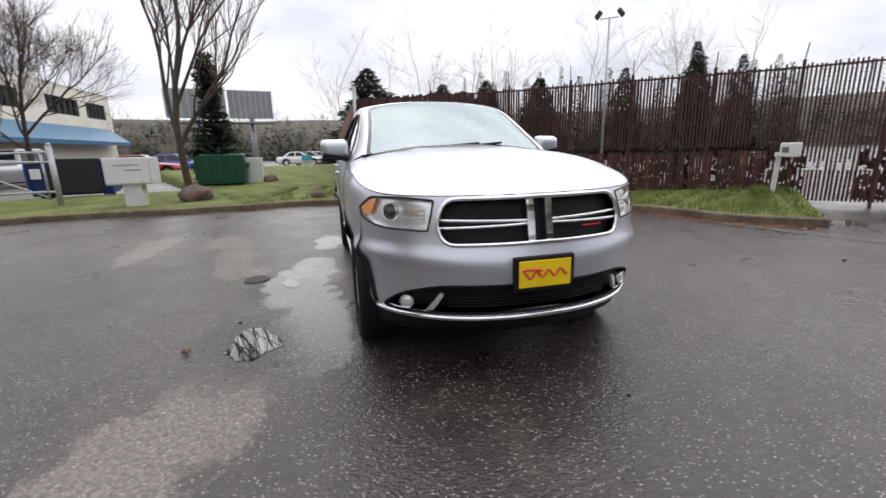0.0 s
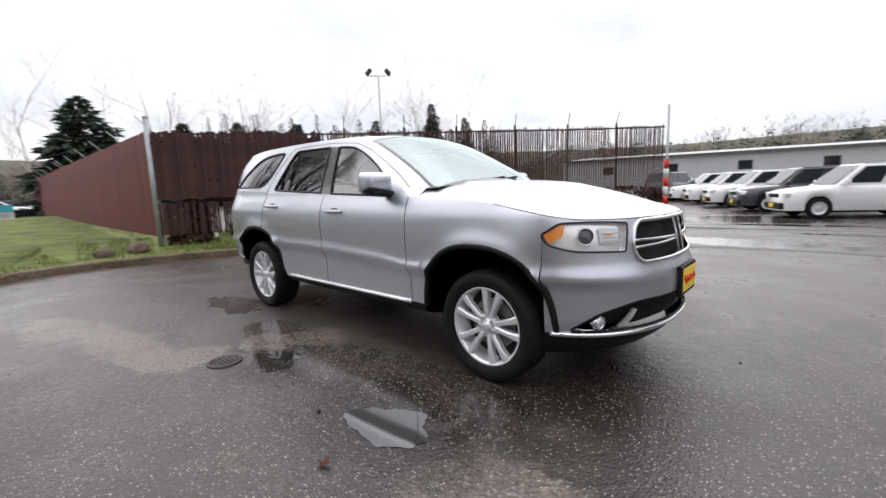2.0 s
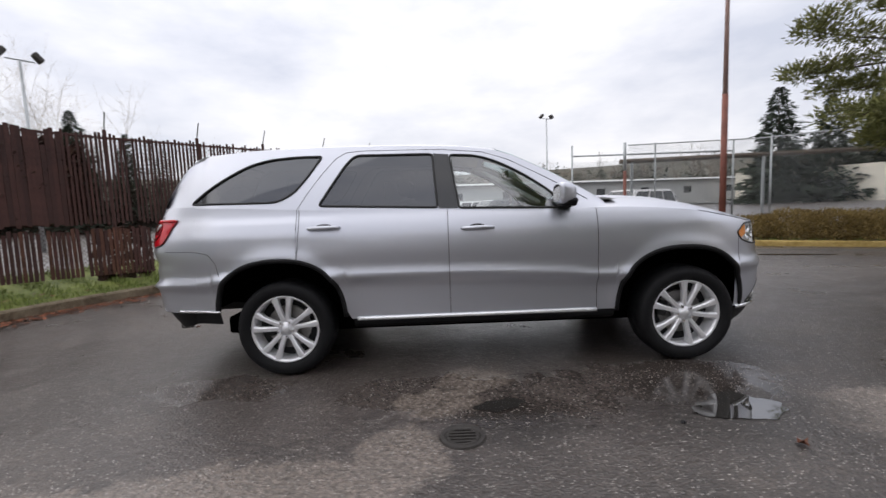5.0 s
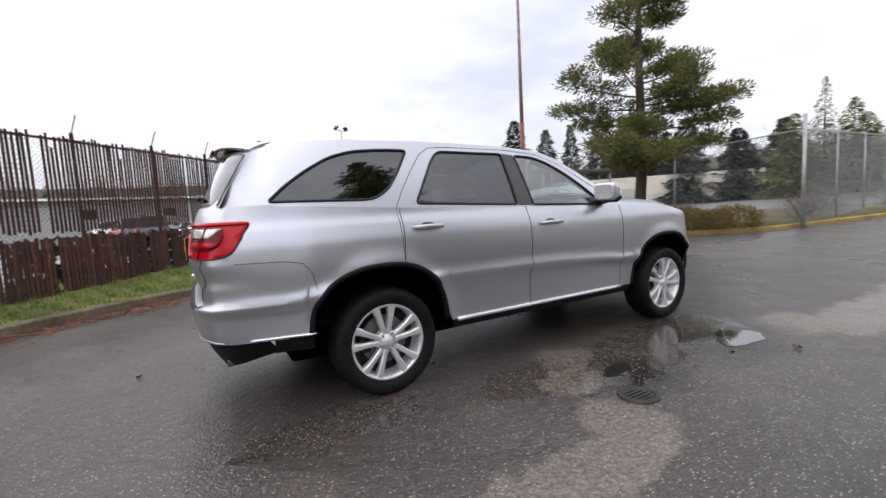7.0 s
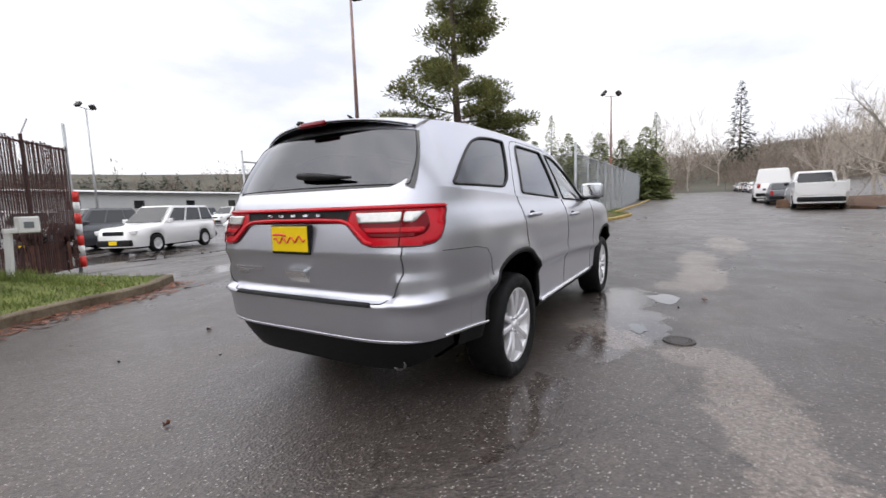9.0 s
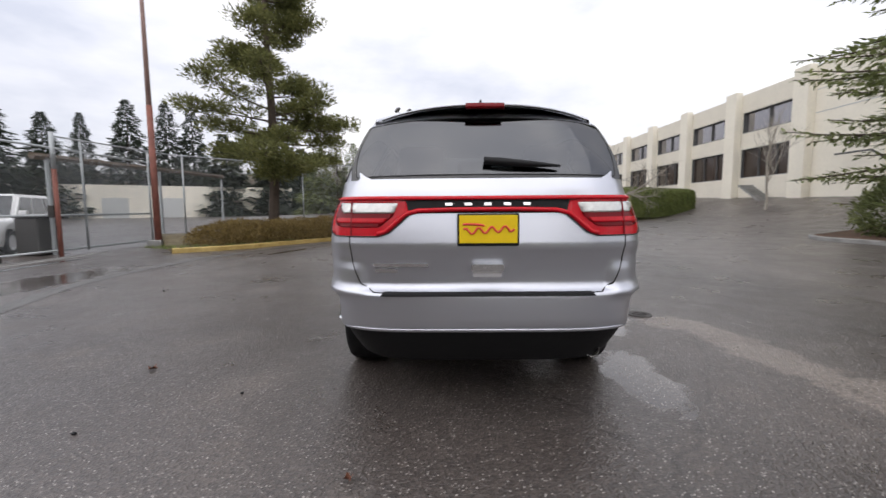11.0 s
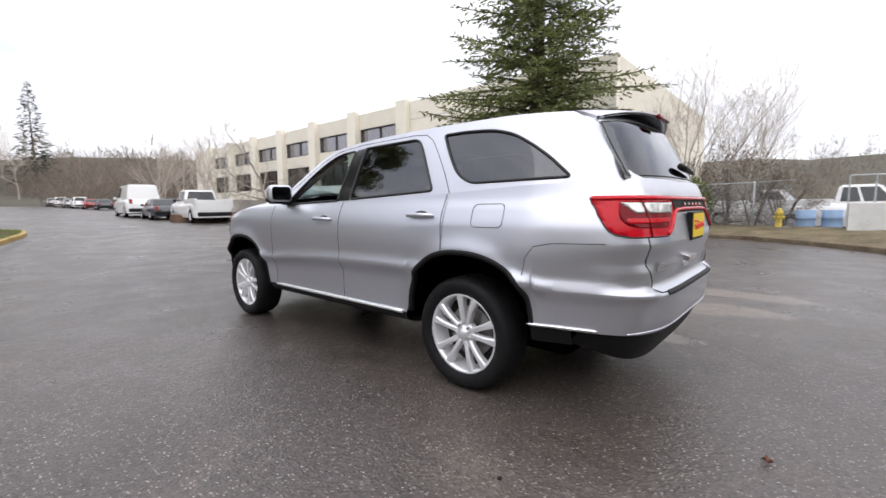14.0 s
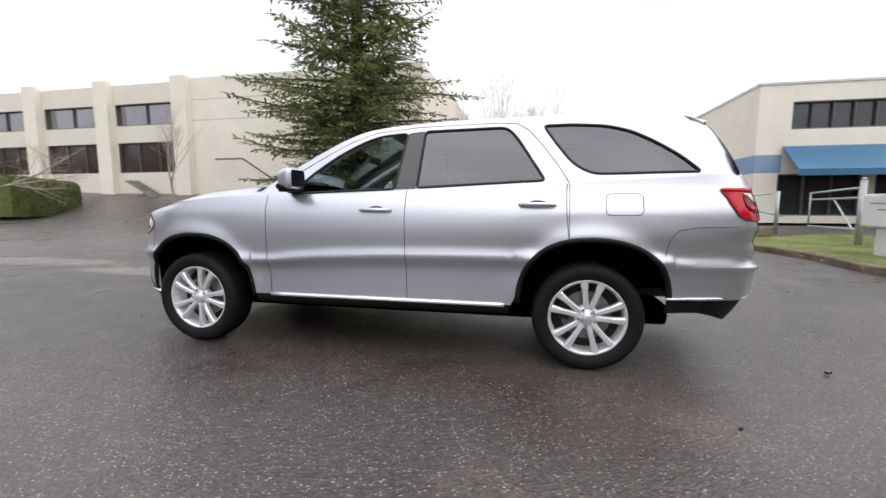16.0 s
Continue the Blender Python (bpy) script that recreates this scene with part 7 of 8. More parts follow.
        cuts = {"suv": ((0.05, 0.28), (0.31, 0.60), (0.64, 0.92)), "sedan": ((0.14, 0.46), (0.50, 0.88)), "van": ((0.66, 0.92),), "pickup": ((0.10, 0.42), (0.47, 0.90))}[kind]
        for u0, u1 in cuts:
            p = [lerp3(A, B, C, D, u, t) for u, t in ((u0, 0.10), (u1, 0.10), (u1, 0.86), (u0, 0.86))]
            quad("side_window", p if sgn < 0 else list(reversed(p)))
        bm = bmesh.new()
        b_box(bm, (L / 2 - 0.36, sgn * (W / 2 - 0.32) - 0.16, hood - 0.32), (L / 2 - 0.04, sgn * (W / 2 - 0.32) + 0.16, hood - 0.17), 0.03)
        part("headlamp", bm, M["lamp_house"], v)
        part("tail_lamp", box((-L / 2 - 0.015, sgn * (W / 2 - 0.27) - 0.09, belt - 0.30), (-L / 2 + 0.12, sgn * (W / 2 - 0.27) + 0.09, belt - 0.02), 0.02), M["tail"], v)
        part("door_mirror", box((x1 - 0.35, sgn * (W / 2 + 0.02) - 0.09, belt + 0.02), (x1 - 0.22, sgn * (W / 2 + 0.02) + 0.09, belt + 0.17), 0.03), M[paint if kind != "pickup" else "black_plastic"], v)
    quad("windscreen", [lerp3((x1 + 0.004, -bw, belt), (x1 + 0.004, bw, belt), (x1 - rf + 0.004, tw, H), (x1 - rf + 0.004, -tw, H), u, t) for u, t in ((0.05, 0.06), (0.95, 0.06), (0.93, 0.92), (0.07, 0.92))])
    if kind != "van":
        quad("rear_screen", [lerp3((x0 - 0.004, bw, belt), (x0 - 0.004, -bw, belt), (x0 + rb - 0.004, -tw, H), (x0 + rb - 0.004, tw, H), u, t) for u, t in ((0.07, 0.10), (0.93, 0.10), (0.90, 0.86), (0.10, 0.86))])
    part("front_bumper", box((L / 2 - 0.14, -W / 2 + 0.26, 0.30), (L / 2 + 0.05, W / 2 - 0.26, 0.52), 0.05), M["black_plastic"], v)
    part("rear_bumper", box((-L / 2 - 0.07, -W / 2 + 0.14, 0.34), (-L / 2 + 0.14, W / 2 - 0.14, 0.55), 0.05), M["black_plastic"], v)
    part("grille", box((L / 2 - 0.06, -0.40, hood - 0.34), (L / 2 + 0.015, 0.40, hood - 0.20), 0.02), M["black_plastic"], v)
    part("plate", box((L / 2 + 0.05, -0.15, 0.36), (L / 2 + 0.06, 0.15, 0.50), 0.0), M["plate_yellow"], v)
    if kind == "pickup":
        bm = bmesh.new()
        for lo_, hi_ in (((-L / 2, W / 2 - 0.14, 0.75), (-0.6, W / 2 - 0.04, 1.28)), ((-L / 2, -W / 2 + 0.04, 0.75), (-0.6, -W / 2 + 0.14, 1.28)), ((-L / 2 - 0.02, -W / 2 + 0.14, 0.62), (-L / 2 + 0.06, W / 2 - 0.14, 1.2))):
            b_box(bm, lo_, hi_, 0.02)
        part("load_bed", bm, M[paint], v)
    bm = bmesh.new()
    b_lathe(bm, [(0.20, 0.20), (0.30, 0.21), (0.33, 0.17), (0.335, 0.09), (0.33, 0.02), (0.30, 0.0), (0.21, 0.01)], 28)
    tyre_me = mesh_of("tyre", bm, M["rubber"])
    bm = bmesh.new()
    b_lathe(bm, [(0.0, 0.02), (0.05, 0.015), (0.09, 0.035), (0.19, 0.03), (0.205, 0.008), (0.215, 0.02), (0.20, 0.10), (0.0, 0.11)], 20)
    rim_me = mesh_of("rim", bm, M["alloy"])
    for wx in (-wb / 2, wb / 2):
        for sgn in (-1, 1):
            ob = new("tyre", tyre_me)
            ob.parent = v
            ob.matrix_basis = Matrix.Translation((wx, sgn * (W / 2 - 0.01), 0.335)) @ (Matrix() if sgn < 0 else Matrix.Rotation(math.pi, 4, "Z"))
            o2 = new("rim", rim_me)
            o2.parent = ob
    return v


YH = math.atan2(-0.42, -0.91)
row = [("suv", "white_car", "white boxy SUV parked in the yard row"), ("suv", "white_car", "white boxy SUV parked beside the gate"), ("suv", "car_dark", "dark grey SUV in the yard row"), ("suv", "white_car", "white SUV beside the dark one in the row"),
       ("suv", "white_car", "white SUV in the middle of the yard row"), ("suv", "white_car", "white SUV at the end of the row"), ("sedan", "car_silver", "silver car at the end of the row")]
for k, (kd, pt, lb) in enumerate(row):
    fx, fy = (5.25, 12.25) if k == 0 else (3.0 - 1.4 * k, 10.78 + 2.6 * k)
    vehicle(kd, pt, fx + 2.2 * 0.91, fy + 2.2 * 0.42, YH, lb, 0.97 if k == 0 else 0.89, "dealer yard vehicles")
for k, (kd, pt) in enumerate((("suv", "white_car"), ("suv", "car_dark"), ("suv", "white_car"), ("sedan", "car_silver"), ("suv", "white_car"))):
    vehicle(kd, pt, 20.0 - 1.6 * k, 36.0 + 2.6 * k, YH, "vehicle in the second yard row", group="dealer yard vehicles")
for k, (kd, pt) in enumerate((("suv", "car_dark"), ("suv", "car_dark"), ("sedan", "car_red"), ("suv", "car_silver"), ("sedan", "white_car"))):
    vehicle(kd, pt, -4.3 - 1.2 * k, 26.8 + 4.2 * k, math.radians(80), "parked vehicle beside the fence in the yard", group="dealer yard vehicles")
bin_ = thing("waste_bin", "dark grey wheeled bin behind the gate", "bin")
part("body", box((6.02, 10.75, 0.0), (6.62, 11.35, 0.98), 0.04), M["iron"], bin_)
part("lid", box((5.99, 10.72, 0.98), (6.65, 11.38, 1.05), 0.02), M["dump_black"], bin_)

vehicle("pickup", "white_car", 26.6, -7.4, math.radians(-4), "white pickup truck parked along the road", 1.1, group="roadside vehicles")
vehicle("sedan", "car_dark", 32.4, -6.8, math.radians(-4), "dark car parked along the road", group="roadside vehicles")
vehicle("van", "white_car", 38.6, -6.9, math.radians(-4), "white box van parked along the road", 1.2, "roadside vehicles")
for k, (kd, pt) in enumerate((("sedan", "car_dark"), ("sedan", "car_red"), ("suv", "white_car"), ("sedan", "car_silver"), ("suv", "white_car"), ("sedan", "car_silver"))):
    vehicle(kd, pt, 68 + 6.5 * k, -10.2 + 0.25 * k, math.radians(-4), "car parked along the far road", group="roadside vehicles")
vehicle("pickup", "white_car", -4.3, -19.4, math.radians(172), "white service truck behind the fence", group="service yard vehicles")
vehicle("van", "white_car", -8.6, -25.5, math.radians(95), "white service van in the yard", group="service yard vehicles")
vehicle("pickup", "white_car", -1.2, -24.0, math.radians(175), "white service truck with a rack", group="service yard vehicles")
vehicle("sedan", "car_blue", -29.0, -11.0, math.radians(100), "blue car beyond the lawn", group="west side vehicles")
vehicle("sedan", "car_silver", -32.0, -10.0, math.radians(100), "silver car beyond the lawn", group="west side vehicles")
vehicle("sedan", "car_red", -26.3, -12.0, math.radians(100), "dark red car beyond the lawn", group="west side vehicles")
vehicle("pickup", "car_silver", -21.5, -15.6, math.radians(150), "grey truck in front of the workshop", group="west side vehicles")
for k in range(4):
    vehicle("sedan", ("white_car", "car_silver", "white_car", "car_dark")[k], -43 - 2 * k, -2.2 + 2.6 * k * 0.4 - 1.5, math.radians(95), "car parked beyond the far lawn", group="west side vehicles")
crate = thing("storage_crate", "white steel storage box with a rusty placard", "crate")
part("box", box((-6.2, -15.6, 0.05), (-3.9, -14.6, 1.15), 0.02), M["box_white"], crate)
part("placard", box((-5.3, -14.6, 0.75), (-4.8, -14.59, 1.0), 0.0), M["rust_red"], crate)
for k in range(5):
    part("rack_post", tube([(-6.2 + 0.575 * k, -15.1, 1.15), (-6.2 + 0.575 * k, -15.1, 2.0)], 0.025, 6), M["galv"], crate)
part("rack_rail", tube([(-6.2, -15.1, 1.98), (-3.9, -15.1, 1.98)], 0.025, 6), M["galv"], crate)
for k in range(3):
    dm = thing("steel_drum", "blue steel drum in the service yard", "drum", "steel drums")
    bm = bmesh.new()
    b_lathe(bm, [(0.0, 0), (0.28, 0), (0.29, 0.02), (0.28, 0.28), (0.295, 0.30), (0.28, 0.32), (0.28, 0.58), (0.295, 0.60), (0.28, 0.62), (0.28, 0.88), (0.0, 0.88)], 20, "z", (-2.9 - 0.7 * k, -16.6 - 0.3 * k, 0.02))
    part("barrel", bm, M["blue_band"], dm, smooth=True)

boards = thing("leaning_boards", "blue and white boards leaning in the service yard", "boards")
for k, mt in enumerate(("blue_band", "box_white", "blue_band", "box_white")):
    part("board", box((-0.55, -0.03, 0.0), (0.55, 0.03, 1.35 - 0.12 * k), 0.01, pose(-9.0 - 0.42 * k, -21.6 + 0.25 * k, 0.05, -24, 0, 12 - 8 * k)), M[mt], boards)
boom = thing("gate_boom", "galvanised pipe boom with a rusty placard across the yard entrance", "barrier")
part("pipe", tube([(-5.3, -14.3, 0.55), (-7.2, -13.9, 1.15), (-9.2, -13.4, 1.42)], 0.03, 8), M["galv"], boom, smooth=True)
part("pipe", tube([(-7.0, -14.0, 1.0), (-8.4, -13.6, 0.92), (-9.6, -13.3, 0.62)], 0.03, 8), M["galv"], boom, smooth=True)
part("post", tube([(-9.4, -13.35, 0.0), (-9.4, -13.35, 1.5)], 0.06, 10), M["galv"], boom, smooth=True)
part("post", tube([(-5.3, -14.3, 0.0), (-5.3, -14.3, 0.62)], 0.05, 10), M["galv"], boom, smooth=True)
part("placard", box((-0.36, -0.01, -0.13), (0.36, 0.01, 0.13), 0.0, pose(-7.5, -13.80, 1.06, 0, 0, -14)), M["rust_red"], boom, "rusty red placard")

# ---------------------------------------------------------------- trees and plants
def b_spray(bm, c, along_v, up_v, length, width):
    """A flat needle or leaf spray: a narrow folded diamond."""
    d = along_v.normalized() * length
    s = along_v.cross(up_v)
    s = (s.normalized() if s.length > 1e-6 else Vector((1, 0, 0))) * width
    a, b, e, f = bm.verts.new(c), bm.verts.new(c + d * 0.45 + s), bm.verts.new(c + d), bm.verts.new(c + d * 0.45 - s)
    bm.faces.new((a, b, e, f))


def rand_unit(r):
    while True:
        v = Vector((r.uniform(-1, 1), r.uniform(-1, 1), r.uniform(-1, 1)))
        if 0.05 < v.length < 1:
            return v.normalized()


def spruce(x, y, h, radius, seed, label, first=0.6, layers=40, gap=0.0, density=1.0, leaf="fir", name="spruce_tree", droop=0.25, big=1.0, power=0.85):
    """A conifer: tapered trunk, whorls of drooping limbs, sprays of needles along each."""
    r = random.Random(seed)
    g = ground_z(x, y)
    t = thing(name, label, "tree")
    n = 10
    part("trunk", tube([(x + 0.05 * math.sin(k), y + 0.05 * math.cos(k * 1.7), g - 0.2 + (h + 0.1) * k / n) for k in range(n + 1)], [0.02 + 0.017 * h * (1 - k / n) ** 0.9 for k in range(n + 1)], 9), M["bark"], t, smooth=True)
    limbs, leaves = bmesh.new(), bmesh.new()
    for i in range(layers):
        f = i / layers
        z = first + (h - first) * f ** 0.92
        reach = radius * (1 - f) ** power * (0.82 + 0.18 * math.sin(f * 9)) + 0.12
        k = r.randint(4, 6)
        a0 = r.random() * 6.28
        for j in range(k):
            if r.random() < gap:
                continue
            a = a0 + 6.283 * j / k + r.uniform(-0.35, 0.35)
            L = reach * r.uniform(0.62, 1.12)
            d = Vector((math.cos(a), math.sin(a), 0))
            tip_drop = droop * r.uniform(0.5, 1.4)
            pts = []
            for q in range(6):
                u = q / 5
                pts.append(Vector((x, y, g + z)) + d * L * u + Vector((0, 0, L * (0.18 * u - tip_drop * u * u + 0.10 * u ** 4))))
            b_tube(limbs, pts, [0.012 + 0.012 * L * (1 - q / 5) for q in range(6)], 4)
            side = Vector((-d.y, d.x, 0))
            m = int(26 * density * max(0.35, L / radius * 1.6))
            for s in range(m):
                u = 0.12 + 0.88 * (s + r.random()) / m
                q = min(4, int(u * 5))
                p = pts[q].lerp(pts[q + 1], u * 5 - q)
                tw = L * 0.34 * (1.05 - u) + 0.10
                for sg in (-1, 1):
                    v = (side * sg * r.uniform(0.6, 1.0) + d * r.uniform(0.3, 0.9) + Vector((0, 0, r.uniform(-0.45, 0.12))))
                    v.normalize()
                    steps = max(1, int(tw / (0.15 * big)))
                    for w in range(steps):
                        c = p + v * tw * (w / steps) + rand_unit(r) * 0.03
                        b_spray(leaves, c, v + rand_unit(r) * 0.45, Vector((0, 0, 1)) + rand_unit(r) * 0.5, r.uniform(0.15, 0.27) * big, r.uniform(0.024, 0.048) * big)
    part("branchwood", limbs, M["bark"], t)
    part("crown", leaves, M[leaf], t, "green needled crown")
    return t


def pine_tree(x, y, h, seed, label):
    """An open pine: bare lower trunk, uneven limbs with clumps of needles."""
    r = random.Random(seed)
    g = ground_z(x, y) + 0.15
    t = thing("pine_tree", label, "tree")
    n = 12
    trunk = [Vector((x + 0.10 * math.sin(k * 0.9), y + 0.10 * math.cos(k * 0.7), g - 0.2 + h * k / n)) for k in range(n + 1)]
    part("trunk", tube(trunk, [0.03 + 0.20 * (1 - k / n) ** 0.8 for k in range(n + 1)], 10), M["bark"], t, smooth=True)
    limbs, leaves = bmesh.new(), bmesh.new()

    def clump(c, size):
        for _ in range(int(190 * size)):
            o = rand_unit(r)
            o = Vector((o.x * 1.25, o.y * 1.25, o.z * 0.55)) * size * 0.55 * r.random() ** 0.4
            v = (o.normalized() if o.length > 0.01 else rand_unit(r)) + Vector((0, 0, 0.5)) + rand_unit(r) * 0.6
            b_spray(leaves, c + o, v, rand_unit(r), r.uniform(0.12, 0.24), r.uniform(0.014, 0.03))
    z = 2.3
    while z < h - 0.3:
        f = z / h
        reach = (2.5 if f < 0.45 else 2.0 if f < 0.75 else 1.6) * (1.12 - 0.75 * max(0, f - 0.35)) * r.uniform(0.6, 1.1)
        a = r.random() * 6.28
        d = Vector((math.cos(a), math.sin(a), 0))
        k = min(n - 1, int(f * n))
        p0 = trunk[k].lerp(trunk[k + 1], f * n - k)
        pts = [p0 + d * reach * q / 5 + Vector((0, 0, reach * (0.10 * (q / 5) + 0.22 * (q / 5) ** 2 - (0.25 if f < 0.4 else 0.0) * (q / 5) ** 2))) for q in range(6)]
        b_tube(limbs, pts, [0.045 * (1 - 0.75 * q / 5) for q in range(6)], 5)
        for q in range(2, 6):
            for _ in range(2 if q < 4 else 4):
                s = Vector((-d.y, d.x, 0)) * r.uniform(-0.6, 0.6) * (0.3 + reach * 0.20) + d * r.uniform(-0.25, 0.35) + Vector((0, 0, r.uniform(-0.05, 0.30)))
                c = pts[q] + s
                b_tube(limbs, [pts[q], (pts[q] + c) / 2 + Vector((0, 0, 0.03)), c], [0.014, 0.010, 0.006], 3)
                clump(c, r.uniform(0.5, 0.95))
        z += r.uniform(0.10, 0.26) if f < 0.42 else r.uniform(0.18, 0.42)
    clump(trunk[-1], 0.8)
    part("branchwood", limbs, M["bark"], t)
    part("crown", leaves, M["pine"], t, "clumped green needle crown")
    return t


def bare_tree(x, y, h, seed, label, spread=0.55, mat_name="twig", levels=5, name="bare_tree", r0=None, lean=(0, 0), multi=1, base_z=None, kids=(2, 4), up=0.25):
    """A leafless tree grown by forking; thick wood and twigs are separate meshes."""
    r = random.Random(seed)
    g = ground_z(x, y) if base_z is None else base_z
    t = thing(name, label, "tree", "bare winter trees")
    wood, twigs = bmesh.new(), bmesh.new()

    def grow(p, d, length, rad, lev):
        pts, q = [p], p
        dd = d.copy()
        seg = 4 if lev < 2 else 3
        for _ in range(seg):
            dd = (dd + rand_unit(r) * 0.16 + Vector((0, 0, up * 0.25))).normalized()
            q = q + dd * length / seg
            pts.append(q)
        end = rad * (0.62 if lev else 0.5)
        rads = [rad + (end - rad) * k / seg for k in range(seg + 1)]
        b_tube(wood if lev < 3 else twigs, pts, rads, 7 if lev < 2 else 4 if lev < 3 else 3, cap=False)
        if lev >= levels:
            return
        for _ in range(r.randint(*kids) + (1 if lev == 0 else 0)):
            u = r.uniform(0.35, 1.0) if lev else r.uniform(0.30, 1.0)
            k = min(seg - 1, int(u * seg))
            o = pts[k].lerp(pts[k + 1], u * seg - k)
            nd = (dd * (1 - spread) + rand_unit(r) * spread * 1.25 + Vector((0, 0, up))).normalized()
            grow(o, nd, length * r.uniform(0.50, 0.74), rads[k] * r.uniform(0.45, 0.65), lev + 1)
        grow(pts[-1], (dd + rand_unit(r) * 0.2).normalized(), length * 0.62, end, lev + 1)

    for m in range(multi):
        d = Vector((lean[0] + (r.uniform(-0.25, 0.25) if multi > 1 else 0), lean[1] + (r.uniform(-0.25, 0.25) if multi > 1 else 0), 1)).normalized()
        grow(Vector((x, y, g - 0.1)), d, h * 0.42, r0 or 0.016 * h, 0)
    part("trunk", wood, M["bark"] if mat_name == "twig" else M[mat_name], t, smooth=True)
    part("crown", twigs, M[mat_name], t, "bare twigs")
    return t


def leaf_mass(bm, centre, size, count, r, length=0.10, width=0.03, floor=None):
    """Leaves over an uneven ellipsoid."""
    cx, cy, cz = centre
    for _ in range(count):
        o = rand_unit(r)
        k = 0.72 + 0.34 * r.random() + 0.22 * noise.noise(Vector((cx, cy, cz)) + o * 1.9)
        p = Vector((cx + o.x * size[0] * k, cy + o.y * size[1] * k, cz + o.z * size[2] * k))
        if floor is not None and p.z < floor:
            p.z = floor + r.random() * 0.1
        b_spray(bm, p, o + rand_unit(r) * 0.9 + Vector((0, 0, 0.3)), rand_unit(r), r.uniform(0.6, 1.3) * length, r.uniform(0.6, 1.2) * width)


def shrub(name, label, category, blobs, leaf, seed, count=900, length=0.10, width=0.03, group="", stems=True):
    r = random.Random(seed)
    t = thing(name, label, category, group)
    bm, st = bmesh.new(), bmesh.new()
    for x, y, z, sx, sy, sz in blobs:
        g = ground_z(x, y)
        leaf_mass(bm, (x, y, g + z), (sx, sy, sz), int(count * sx * sy), r, length, width, g + 0.15)
        if stems:
            for _ in range(6):
                a = r.random() * 6.28
                b_tube(st, [(x, y, g), (x + 0.4 * sx * math.cos(a), y + 0.4 * sy * math.sin(a), g + z), (x + 0.8 * sx * math.cos(a), y + 0.8 * sy * math.sin(a), g + z + sz * 0.5)], [0.03, 0.02, 0.008], 4)
    part("foliage", bm, M[leaf], t)
    if stems:
        part("stem_wood", st, M["bark"], t)
    return t


pine_tree(12.98, 7.42, 12.3, 11, "tall irregular pine with open clumped branches")
spruce(7.7, -16.8, 25.0, 6.3, 5, "large dense green spruce on the planted island", 1.0, 74, 0.14, 1.15, big=1.5, power=0.62)
shrub("spreading_juniper", "low spreading grey-green juniper under the spruce", "shrub",
      [(2.6, -15.6, 1.0, 1.5, 1.1, 1.1), (4.0, -15.2, 1.2, 1.6, 1.2, 1.25), (5.5, -14.7, 1.1, 1.5, 1.2, 1.15), (7.1, -14.3, 1.05, 1.5, 1.2, 1.1), (8.7, -14.3, 0.95, 1.4, 1.2, 1.0), (3.4, -16.9, 1.7, 1.6, 1.1, 1.5), (5.6, -16.4, 1.6, 1.6, 1.2, 1.5), (1.2, -16.4, 1.1, 1.2, 0.9, 1.1)], "fir", 8, 2400, 0.20, 0.034)


def clipped_hedge(a, b, half, h, seed):
    """A squared hedge between two points: lumpy leaf-clad body with rounded edges."""
    r = random.Random(seed)
    t = thing("clipped_hedge", "clipped green hedge beside the driveway", "hedge")
    along_v = Vector((b[0] - a[0], b[1] - a[1], 0))
    n, side = along_v.length, Vector((-along_v.y, along_v.x, 0)).normalized()
    along_v.normalize()
    g = ground_z(*a)
    base = Vector((a[0], a[1], g))
    ring = [(-1, 0.08), (-1.0, 0.45), (-0.98, 0.80), (-0.86, 0.97), (-0.4, 1.0), (0.4, 1.0), (0.86, 0.97), (0.98, 0.80), (1.0, 0.45), (1, 0.08)]
    body, leaves = bmesh.new(), bmesh.new()
    rows = []
    for k in range(25):
        u = k / 24
        close = 1 - 0.35 * max(0, abs(2 * u - 1) - 0.9) / 0.1
        rows.append([body.verts.new(base + along_v * (n * u) + side * (half * w * close * r.uniform(0.93, 1.0)) + Vector((0, 0, h * z * (0.96 + 0.04 * close) * r.uniform(0.97, 1.0)))) for w, z in ring])
    for p, q in zip(rows, rows[1:]):
        for k in range(len(ring) - 1):
            body.faces.new((p[k], p[k + 1], q[k + 1], q[k]))
    body.faces.new(rows[0])
    body.faces.new(rows[-1])
    bmesh.ops.recalc_face_normals(body, faces=body.faces[:])
    faces = [(f.calc_center_median(), f.normal.copy(), [v.co.copy() for v in f.verts], f.calc_area()) for f in body.faces if len(f.verts) == 4]
    for c, nrm, co, size in faces:
        for _ in range(int(size * 420)):
            u, v = r.random(), r.random()
            p = co[0].lerp(co[1], u).lerp(co[3].lerp(co[2], u), v) + nrm * r.uniform(-0.03, 0.05)
            d = (nrm * 0.6 + rand_unit(r)).normalized()
            b_spray(leaves, p, d, rand_unit(r), r.uniform(0.06, 0.12), 0.030)
    part("hedge_body", body, M["hedge"], t)
    part("foliage", leaves, M["hedge"], t)


clipped_hedge((24.2, -11.6), (29.4, -18.6), 1.0, 2.15, 21)
shrub("foundation_shrub", "low dark shrub at the foot of the offices", "shrub", [(25.5, -24.8, 0.6, 1.5, 0.7, 0.7), (22.8, -24.9, 0.6, 1.3, 0.7, 0.7), (31.5, -24.6, 0.5, 0.8, 0.6, 0.6)], "hedge", 22, 700, 0.10, 0.035, "office shrubs")
